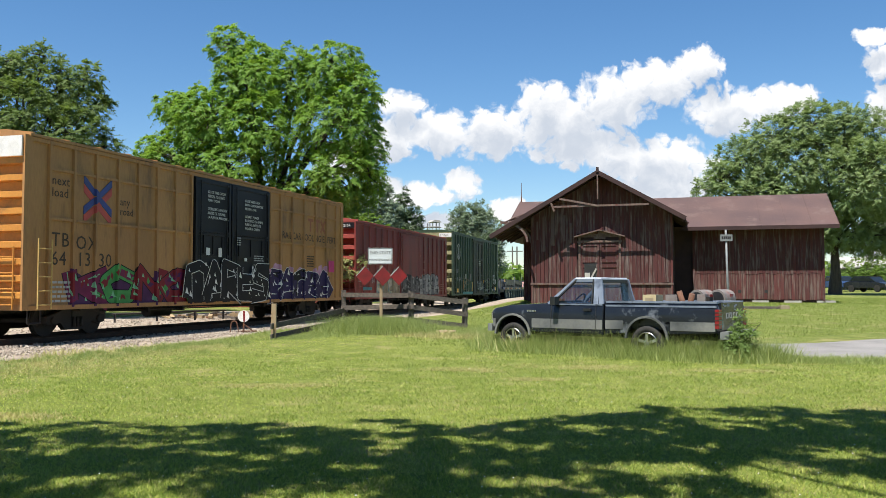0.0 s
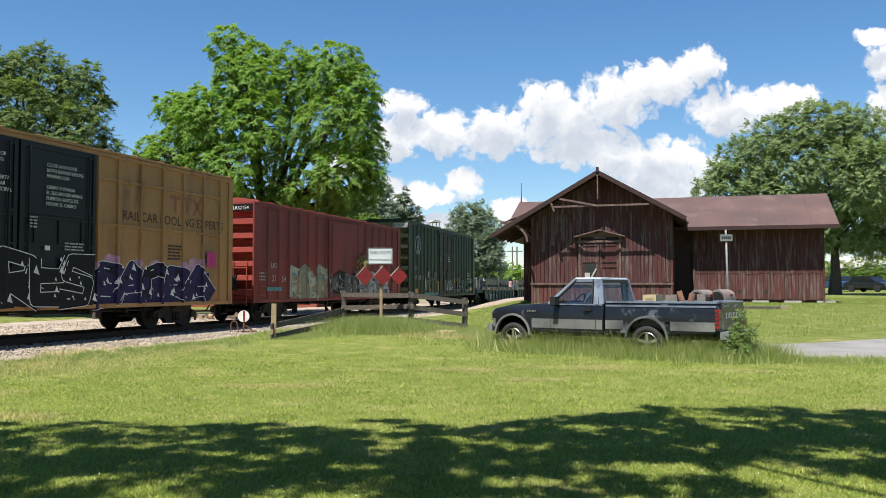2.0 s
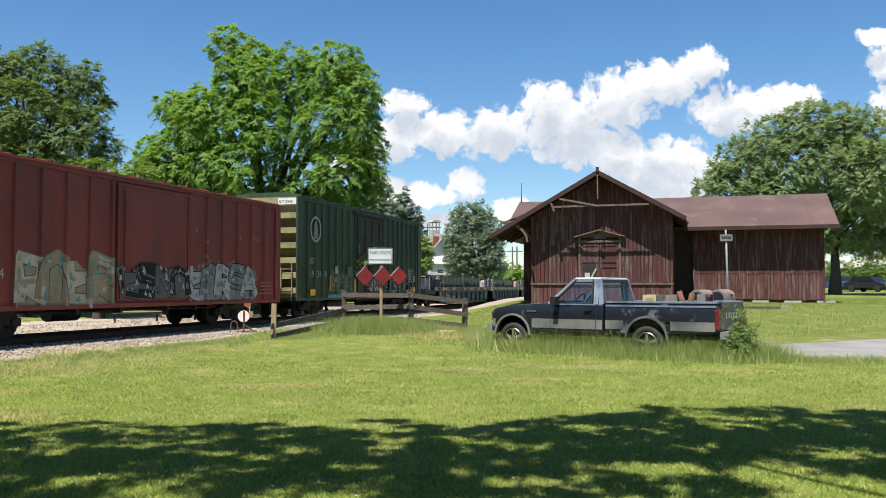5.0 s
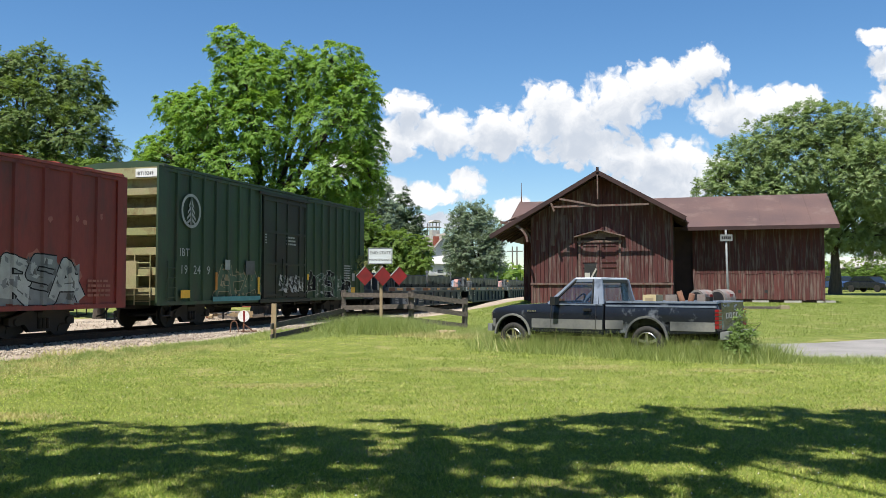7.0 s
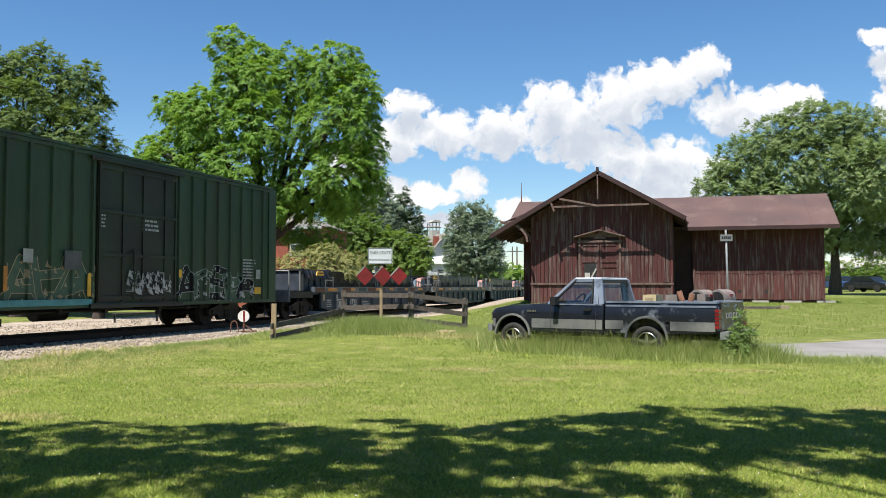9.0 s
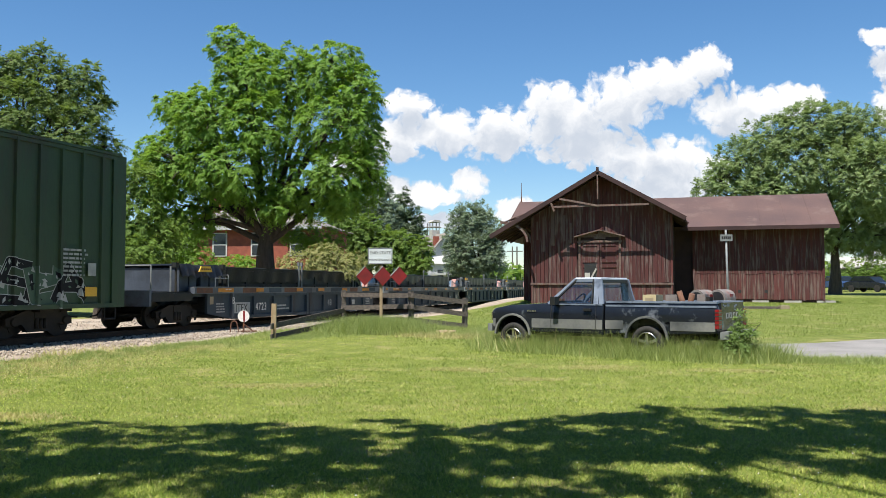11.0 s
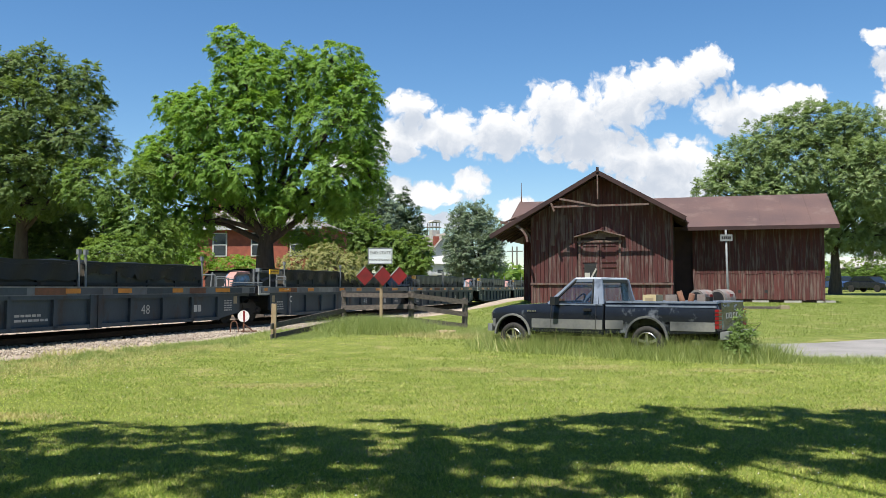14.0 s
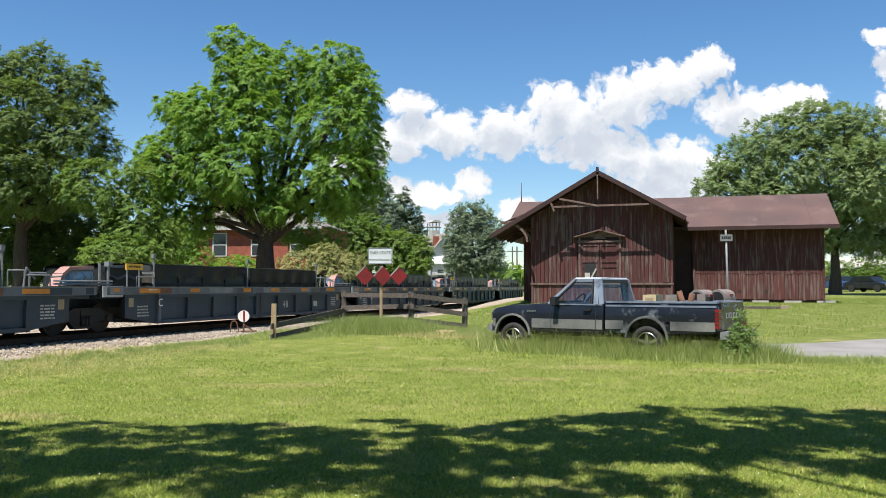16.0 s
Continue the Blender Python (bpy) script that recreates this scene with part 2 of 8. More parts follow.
M["mailbox"] = mat("weathered mailbox sheet", (0.24, 0.21, 0.19), (0.17, 0.15, 0.135), 0.6, 5, 40, dirt=((0.25, 0.08, 0.06), 0.3, 4))
M["cream_plastic"] = mat("cream plastic", (0.55, 0.47, 0.27), (0.45, 0.38, 0.22), 0.6, 5, 40)
M["rust"] = mat("rusty iron", (0.15, 0.065, 0.035), (0.10, 0.05, 0.03), 0.8, 6, 40)


# ---- building helpers ----
def part(name, bm, material, parent=None, label="", m=None):
    me = bpy.data.meshes.new(name)
    bm.normal_update()
    bm.to_mesh(me)
    bm.free()
    for mm in material if isinstance(material, (list, tuple)) else (material,):
        me.materials.append(mm)
    ob = new(name, me)
    ob.parent = parent
    if m is not None:
        ob.matrix_basis = m
    if label:
        tagged(ob, label)
    return ob


def raw(name, verts, faces, material, parent=None, label="", smooth=False):
    me = bpy.data.meshes.new(name)
    me.from_pydata([tuple(v) for v in verts] if not isinstance(verts, np.ndarray) else verts.tolist(), [], faces if isinstance(faces, list) else faces.tolist())
    me.materials.append(material)
    if smooth:
        me.polygons.foreach_set("use_smooth", [True] * len(me.polygons))
    me.update()
    ob = new(name, me)
    ob.parent = parent
    if label:
        tagged(ob, label)
    return ob


def thing(name, label, category, m=None, group="", kind=""):
    ob = new(name)
    ob.empty_display_size = 0.3
    if m is not None:
        ob.matrix_basis = m
    return tagged(ob, label, category, group, kind)


def box(bm, x0, x1, y0, y1, z0, z1, mi=0, m=None):
    vs = [bm.verts.new(v if m is None else m @ Vector(v)) for v in ((x0, y0, z0), (x1, y0, z0), (x1, y1, z0), (x0, y1, z0), (x0, y0, z1), (x1, y0, z1), (x1, y1, z1), (x0, y1, z1))]
    for q in ((3, 2, 1, 0), (4, 5, 6, 7), (0, 1, 5, 4), (1, 2, 6, 5), (2, 3, 7, 6), (3, 0, 4, 7)):
        bm.faces.new([vs[i] for i in q]).material_index = mi
    return vs


def beam(bm, p, q, w, h, mi=0, up=(0, 0, 1)):
    """A straight bar from p to q, w wide and h high."""
    p, q = Vector(p), Vector(q)
    d = (q - p).normalized()
    s = d.cross(Vector(up)).normalized()
    u = s.cross(d)
    vs = [bm.verts.new(e + s * a * w / 2 + u * b * h / 2) for e in (p, q) for a, b in ((-1, -1), (1, -1), (1, 1), (-1, 1))]
    for f in ((0, 1, 2, 3), (7, 6, 5, 4), (0, 4, 5, 1), (1, 5, 6, 2), (2, 6, 7, 3), (3, 7, 4, 0)):
        bm.faces.new([vs[i] for i in f]).material_index = mi


def tube(bm, p, q, r0, r1=None, n=8, mi=0, caps=True):
    p, q = Vector(p), Vector(q)
    r1 = r0 if r1 is None else r1
    d = (q - p).normalized()
    s = d.cross(Vector((0, 0, 1)) if abs(d.z) < 0.95 else Vector((1, 0, 0))).normalized()
    u = s.cross(d)
    rings = []
    for e, r in ((p, r0), (q, r1)):
        rings.append([bm.verts.new(e + (s * math.cos(a) + u * math.sin(a)) * r) for a in [2 * math.pi * i / n for i in range(n)]])
    for i in range(n):
        f = bm.faces.new((rings[0][i], rings[0][(i + 1) % n], rings[1][(i + 1) % n], rings[1][i]))
        f.material_index, f.smooth = mi, n > 6
    if caps:
        bm.faces.new(rings[0][::-1]).material_index = mi
        bm.faces.new(rings[1]).material_index = mi


def prism(bm, outline, a0, a1, axis="y", mi=0):
    """Extrudes an outline of (u, v) pairs along an axis: y: (x, z) pairs; x: (y, z); z: (x, y)."""
    put = {"y": lambda u, v, a: (u, a, v), "x": lambda u, v, a: (a, u, v), "z": lambda u, v, a: (u, v, a)}[axis]
    lo = [bm.verts.new(put(u, v, a0)) for u, v in outline]
    hi = [bm.verts.new(put(u, v, a1)) for u, v in outline]
    k = len(outline)
    for i in range(k):
        bm.faces.new((lo[i], lo[(i + 1) % k], hi[(i + 1) % k], hi[i])).material_index = mi
    bm.faces.new(lo[::-1]).material_index = mi
    bm.faces.new(hi).material_index = mi
    return lo + hi


def recalc(bm):
    bmesh.ops.recalc_face_normals(bm, faces=bm.faces[:])


def bevel(bm, w, seg=2, angle=0.5):
    es = [e for e in bm.edges if len(e.link_faces) == 2 and e.calc_face_angle(0) > angle]
    bmesh.ops.bevel(bm, geom=es, offset=w, segments=seg, affect="EDGES", profile=0.6)


def lettering(name, words, size, material, parent, m, spread=1.0, line=1.0, label=""):
    """Words in the built-in font, as a mesh 3 mm thick in the plane z = 0 of m."""
    cu = bpy.data.curves.new(name, "FONT")
    cu.body, cu.size, cu.extrude, cu.space_character, cu.space_line, cu.resolution_u = words, size, 0.0015, spread, line, 2
    ob = new(name + "_curve", cu)
    me = bpy.data.meshes.new_from_object(ob.evaluated_get(bpy.context.evaluated_depsgraph_get()))
    bpy.data.objects.remove(ob)
    bpy.data.curves.remove(cu)
    me.name = name
    me.materials.clear()
    me.materials.append(material)
    out = new(name, me)
    out.parent = parent
    out.matrix_basis = m
    return tagged(out, label) if label else out


# the track is a gentle left-hand curve: its heading, distance, bend and height
TH, OFF, BEND, RAIL = radians(19.1935), 17.978, -0.00068412, 0.128
TAN, COS = math.sin(TH), math.cos(TH)


# ---- ground ----
def smooth(a):
    a = np.clip(a, 0, 1)
    return a * a * (3 - 2 * a)


def ground_z(x, y):
    x, y = np.asarray(x, float), np.asarray(y, float)
    z = 0.62 * smooth((y - 21) / 20) * smooth((x + 1.5) / 7)
    z = z + np.clip(y - 44, 0, 80) * 0.010 * smooth((x - 4) / 14)
    # the bed of the track is dug a little into the plain
    u, l = x * TAN + y * COS, y * TAN - x * COS
    side = l - OFF + BEND * u * u
    z = z - 0.32 * smooth((side + 4.6) / 1.4) * smooth((11.5 - side) / 2.0)
    z = z + 0.16 * np.exp(-(((x + 2.6) / 2.6) ** 2 + ((y - 27.5) / 2.0) ** 2))
    near = np.exp(-(((x / 60) ** 2 + ((y - 20) / 60) ** 2)))
    return z + 0.025 * near * np.sin(x * 0.9 + 0.4) * np.sin(y * 0.7 + 1.0)


def gz(x, y):
    return float(ground_z(x, y))


def axis(dense_lo, dense_hi, step, far):
    a = list(np.arange(dense_lo, dense_hi, step))
    d = step
    lo, hi = a[0], a[-1]
    left, right = [], []
    while lo > -far or hi < far:
        d *= 1.35
        lo, hi = lo - d, hi + d
        left.append(lo)
        right.append(hi)
    return np.array(left[::-1] + a + right)


def make_ground():
    xs, ys = axis(-30, 40, 0.5, 3500), axis(-8, 70, 0.5, 3500)
    X, Y = np.meshgrid(xs, ys)
    V = np.stack([X, Y, ground_z(X, Y)], -1).reshape(-1, 3)
    w = len(xs)
    i = (np.arange(len(ys) - 1)[:, None] * w + np.arange(w - 1)[None]).ravel()
    m = bpy.data.materials.new("mown lawn soil and grass")
    m.use_nodes = True
    n, ln = m.node_tree.nodes, m.node_tree.links.new
    tc = n.new("ShaderNodeTexCoord")
    base = n.new("ShaderNodeMix")
    base.data_type = "RGBA"
    base.inputs["A"].default_value, base.inputs["B"].default_value = (0.12, 0.155, 0.03, 1), (0.20, 0.225, 0.058, 1)
    tex = []
    for sc, de in ((0.35, 4), (2.2, 6), (70, 3), (0.9, 8)):
        t = n.new("ShaderNodeTexNoise")
        t.inputs["Scale"].default_value, t.inputs["Detail"].default_value = sc, de
        ln(tc.outputs["Object"], t.inputs["Vector"])
        tex.append(t)
    r1 = n.new("ShaderNodeMapRange")
    r1.inputs["From Min"].default_value, r1.inputs["From Max"].default_value = 0.35, 0.65
    ln(tex[1].outputs["Fac"], r1.inputs["Value"])
    ln(r1.outputs[0], base.inputs["Factor"])
    dry = n.new("ShaderNodeMix")
    dry.data_type = "RGBA"
    dry.inputs["B"].default_value = (0.36, 0.30, 0.14, 1)
    r2 = n.new("ShaderNodeMapRange")
    r2.inputs["From Min"].default_value, r2.inputs["From Max"].default_value, r2.inputs["To Max"].default_value = 0.54, 0.70, 0.75
    ln(tex[3].outputs["Fac"], r2.inputs["Value"])
    ln(r2.outputs[0], dry.inputs["Factor"])
    ln(base.outputs["Result"], dry.inputs["A"])
    hs = n.new("ShaderNodeHueSaturation")
    r3 = n.new("ShaderNodeMapRange")
    r3.inputs["To Min"].default_value, r3.inputs["To Max"].default_value = 0.55, 1.35
    ln(tex[2].outputs["Fac"], r3.inputs["Value"])
    ln(r3.outputs[0], hs.inputs["Value"])
    ln(dry.outputs["Result"], hs.inputs["Color"])
    bs = n["Principled BSDF"]
    ln(hs.outputs[0], bs.inputs["Base Color"])
    bs.inputs["Roughness"].default_value, bs.inputs["Specular IOR Level"].default_value = 0.9, 0.15
    bp = n.new("ShaderNodeBump")
    bp.inputs["Strength"].default_value, bp.inputs["Distance"].default_value = 0.8, 0.04
    ln(tex[2].outputs["Fac"], bp.inputs["Height"])
    ln(bp.outputs[0], bs.inputs["Normal"])
    ob = raw("ground", V, np.stack([i, i + 1, i + w + 1, i + w], 1), m, smooth=True)
    tagged(ob, "sunlit mown green lawn with dry patches", "lawn", kind="structure")


make_ground()



def track(u, side=0.0):
    """The plan point u metres along the track's centre line, side metres to its left, and the heading there."""
    d = OFF + side
    x = -d * COS + u * TAN + BEND * u * u * COS
    y = d * TAN + u * COS - BEND * u * u * TAN
    return x, y, math.atan2(COS - 2 * BEND * u * TAN, TAN + 2 * BEND * u * COS)


def strip(name, profile, u0, u1, step, material, parent=None, label="", rough=0.0):
    """Sweeps a profile of (side, z) along the track."""
    us = np.arange(u0, u1 + step, step)
    V, F = [], []
    k = len(profile)
    rnd = random.Random(4)
    for u in us:
        for s, z in profile:
            x, y, _ = track(u, s + rnd.uniform(-rough, rough))
            V.append((x, y, z + rnd.uniform(-rough, rough) * 0.25))
    for a in range(len(us) - 1):
        for b in range(k - 1):
            F.append((a * k + b, a * k + b + 1, (a + 1) * k + b + 1, (a + 1) * k + b))
    return raw(name, V, F, material, parent, label)


def make_track():
    bed = strip("ballast_bed", [(-4.7, -0.10), (-4.0, -0.03), (-3.0, -0.03), (-2.1, RAIL - 0.19), (-1.3, RAIL - 0.19), (1.3, RAIL - 0.19), (2.0, RAIL - 0.16), (4.5, RAIL - 0.06), (8.0, RAIL - 0.10), (11.5, -0.10)], -90, 260, 1.0, M["ballast"], rough=0.10)
    tagged(bed, "pale limestone ballast bed under the railway track", "ballast", kind="structure")
    us = np.arange(34, 125, 1.5)
    V, F = [], []
    rnd = random.Random(6)
    for u in us:
        w = 2.6 * float(smooth((u - 34) / 14))
        for k in range(5):
            x, y, _ = track(u, -4.0 - (w + rnd.uniform(-0.15, 0.15)) * k / 4)
            V.append((x, y, gz(x, y) + (0.04 if k < 4 else -0.02)))
    for a in range(len(us) - 1):
        for b in range(4):
            F.append((a * 5 + b, a * 5 + b + 1, a * 5 + b + 6, a * 5 + b + 5))
    tagged(raw("gravel_path", V, F, M["ballast"], smooth=True), "pale gravel path beside the track", "path", kind="structure")
    t = thing("railway_track", "rusty steel rails on dark timber sleepers in pale ballast", "railway track", kind="structure")
    for s in (-0.75, 0.75):
        p = [(s - 0.065, RAIL - 0.17), (s - 0.065, RAIL - 0.155), (s - 0.012, RAIL - 0.135), (s - 0.012, RAIL - 0.045), (s - 0.036, RAIL - 0.035), (s - 0.036, RAIL - 0.004), (s - 0.03, RAIL), (s + 0.03, RAIL), (s + 0.036, RAIL - 0.004), (s + 0.036, RAIL - 0.035), (s + 0.012, RAIL - 0.045), (s + 0.012, RAIL - 0.135), (s + 0.065, RAIL - 0.155), (s + 0.065, RAIL - 0.17)]
        strip("rail", p, -90, 260, 1.5, M["rail"], t)
    bm = bmesh.new()
    box(bm, -0.11, 0.11, -1.3, 1.3, -0.12, 0.0)
    bevel(bm, 0.012, 1)
    first = part("sleeper", bm, M["tie"], t)
    me = first.data
    rest = []
    for i in range(200):
        u = -20 + i * 0.54
        x, y, h = track(u)
        m = pose(x, y, RAIL - 0.165, 0, 0, math.degrees(h) + random.uniform(-1, 1))
        if i == 0:
            first.matrix_basis = m
        else:
            o = new("sleeper", me)
            o.parent, o.matrix_basis = t, m
    # loose stones on the shoulder and between the rails
    rnd = np.random.RandomState(3)
    V, F = [], []
    tet = np.array([(1, 0, -0.5), (-0.5, 0.87, -0.5), (-0.5, -0.87, -0.5), (0.5, 0.6, 0.5), (-0.7, 0.1, 0.5), (0.3, -0.7, 0.5)])
    tf = [(0, 1, 3), (1, 4, 3), (1, 2, 4), (2, 5, 4), (2, 0, 5), (0, 3, 5), (3, 4, 5)]
    for i in range(14000):
        u = rnd.uniform(8, 60) if i < 9000 else rnd.uniform(8, 34)
        s = rnd.uniform(-4.3, -0.95) if rnd.rand() < 0.75 else rnd.uniform(0.9, 6)
        x, y, _ = track(u, s)
        z = np.interp(s, [-4.7, -4.0, -3.0, -2.1, 2.0, 4.5, 8.0], [-0.06, -0.02, -0.02, RAIL - 0.18, RAIL - 0.15, RAIL - 0.05, RAIL - 0.09])
        if s < -3.1 and rnd.rand() < (-s - 3.1):
            continue
        r = rnd.uniform(0.02, 0.05)
        a = rnd.uniform(0, 6.3)
        q = tet * r * rnd.uniform(0.6, 1.3, 3)
        c, sn = math.cos(a), math.sin(a)
        b = len(V)
        V += [(x + p[0] * c - p[1] * sn, y + p[0] * sn + p[1] * c, z + p[2] + 0.01) for p in q]
        F += [(b + i0, b + i1, b + i2) for i0, i1, i2 in tf]
    tagged(raw("ballast_stones", V, F, M["stone"]), "loose pale ballast stones along the track shoulder", "stones", kind="stuff")


make_track()

# ---- the train ----
SPEED, SLOW = 4.83956, -0.0200847
moving = []          # (thing, distance of its middle along the track at the start)
spinning = []        # (wheelset, place in its parent)
WHEEL_R = 0.42


def wheelset_mesh():
    bm = bmesh.new()
    tube(bm, (0, -0.95, 0), (0, 0.95, 0), 0.075, n=10)
    for s in (-1, 1):
        tube(bm, (0, s * 0.68, 0), (0, s * 0.71, 0), 0.45, n=24)
        tube(bm, (0, s * 0.71, 0), (0, s * 0.81, 0), WHEEL_R, n=24)
        tube(bm, (0, s * 0.81, 0), (0, s * 0.815, 0), 0.33, 0.33, n=24)
        tube(bm, (0, s * 0.815, 0), (0, s * 0.87, 0), 0.13, 0.10, n=12)
        for k in range(3):
            a = k * 2.09
            box(bm, -0.02, 0.02, s * 0.81, s * 0.835, 0.15, 0.30, m=Matrix.Rotation(a, 4, "Y"))
    recalc(bm)
    me = bpy.data.meshes.new("wheelset")
    bm.to_mesh(me)
    bm.free()
    me.materials.append(M["wheel"])
    return me


WHEELSET = wheelset_mesh()


def bogie(parent, x):
    """A two-axle bogie: side frames with journal boxes, springs and bolster; two wheelsets."""
    bm = bmesh.new()
    for s in (-1, 1):
        y0, y1 = sorted((s * 0.92, s * 1.08))
        prism(bm, [(-1.12, 0.34), (-0.92, 0.30), (-0.62, 0.36), (-0.42, 0.16), (0.42, 0.16), (0.62, 0.36), (0.92, 0.30), (1.12, 0.34), (1.12, 0.52), (0.8, 0.60), (0.45, 0.72), (-0.45, 0.72), (-0.8, 0.60), (-1.12, 0.52)], y0, y1)
        for k in (-0.88, 0.88):
            y2 = s * 1.14
            tube(bm, (k, s * 1.0, WHEEL_R), (k, y2, WHEEL_R), 0.12, 0.10, n=10)
        for k in (-0.14, 0.0, 0.14):
            tube(bm, (k, s * 1.09, 0.24), (k, s * 1.09, 0.5), 0.06, n=8)
    box(bm, -0.2, 0.2, -1.1, 1.1, 0.5, 0.66)
    recalc(bm)
    b = part("bogie", bm, M["under"], parent, "black cast steel bogie", pose(x, 0, 0))
    for k in (-0.88, 0.88):
        w = new("wheelset", WHEELSET)
        w.parent = b
        w.matrix_basis = pose(k, 0, WHEEL_R)
        spinning.append((w, k))
    return b


def coupler(parent, L):
    for s in (-1, 1):
        bm = bmesh.new()
        beam(bm, (s * (L / 2 - 0.2), 0, 0.86), (s * (L / 2 + 0.42), 0, 0.86), 0.16, 0.18)
        box(bm, *sorted((s * (L / 2 + 0.34), s * (L / 2 + 0.56))), -0.17, 0.17, 0.72, 1.0)
        recalc(bm)
        part("coupler", bm, M["under"], parent, "dark steel knuckle coupler")
        bm = bmesh.new()
        p = [(L / 2 - 0.1, 0.35, 0.72), (L / 2 + 0.2, 0.36, 0.45), (L / 2 + 0.55, 0.30, 0.42)]
        for a, b in zip(p, p[1:]):
            tube(bm, (s * a[0], a[1], a[2]), (s * b[0], b[1], b[2]), 0.025, n=6)
        part("brake_hose", bm, M["under"], parent)


def ladder(parent, x, y, z0, z1, w, n, material, along="x"):
    bm = bmesh.new()
    d = (w / 2, 0, 0) if along == "x" else (0, w / 2, 0)
    for s in (-1, 1):
        tube(bm, (x + s * d[0], y + s * d[1], z0), (x + s * d[0], y + s * d[1], z1), 0.02, n=5)
    for i in range(n):
        z = z0 + (z1 - z0) * (i + 0.3) / n
        tube(bm, (x - d[0], y - d[1], z), (x + d[0], y + d[1], z), 0.016, n=5)
    part("ladder", bm, material, parent, "painted steel ladder with thin rungs")


def over_ribs(bm, ribs):
    """Paint follows the wall: what lies across a rib is cut to the rib's width and laid over its flanks and face as well."""
    xs, w, deep = ribs
    base = bm.copy()
    x_all = [v.co.x for v in base.verts]
    lo, hi = min(x_all), max(x_all)
    for x in xs:
        if x + w / 2 < lo or x - w / 2 > hi:
            continue
        cut_ = base.copy()
        for px, nx in ((x - w / 2, -1), (x + w / 2, 1)):
            bmesh.ops.bisect_plane(cut_, geom=cut_.verts[:] + cut_.edges[:] + cut_.faces[:], plane_co=(px, 0, 0), plane_no=(nx, 0, 0), clear_outer=True)
        for px in (x - 0.3 * w, x + 0.3 * w):
            bmesh.ops.bisect_plane(cut_, geom=cut_.verts[:] + cut_.edges[:] + cut_.faces[:], plane_co=(px, 0, 0), plane_no=(1, 0, 0))
        made = {}
        for v in cut_.verts:
            rise = min(1.0, max(0.0, (w / 2 - abs(v.co.x - x)) / (0.2 * w)))
            made[v] = bm.verts.new((v.co.x, v.co.y - 0.003 - deep * rise, v.co.z))
        for f in cut_.faces:
            bm.faces.new([made[v] for v in f.verts]).material_index = f.material_index
        cut_.free()
    base.free()
    for v in [v for v in bm.verts if not v.link_faces]:
        bm.verts.remove(v)


STROKES = {
    "K": [[(0.14, 0), (0.16, 1)], [(0.92, 0.98), (0.28, 0.5), (0.98, 0.0)]],
    "O": [[(0.5, 0.98), (0.12, 0.6), (0.3, 0.06), (0.72, 0.04), (0.9, 0.6), (0.5, 0.98)]],
    "N": [[(0.1, 0), (0.18, 0.98), (0.8, 0.04), (0.9, 1)]],
    "G": [[(0.92, 0.86), (0.5, 1), (0.12, 0.55), (0.35, 0), (0.9, 0.05), (0.88, 0.45), (0.55, 0.45)]],
    "peak": [[(0.02, 0), (0.45, 1), (0.98, 0.02)], [(0.2, 0.34), (0.85, 0.4)]],
    "bend": [[(0.92, 0.9), (0.3, 1), (0.14, 0.6), (0.86, 0.42), (0.75, 0.02), (0.05, 0.05)]],
    "fork": [[(0.1, 1), (0.2, 0.05), (0.9, 0.0)], [(0.2, 0.55), (0.8, 0.62), (0.95, 0.95)]],
    "arch": [[(0.08, 0), (0.12, 0.8), (0.5, 1), (0.88, 0.8), (0.92, 0)]],
    "bowl": [[(0.15, 0), (0.15, 1), (0.8, 0.85), (0.75, 0.5), (0.2, 0.45), (0.95, 0)]],
}


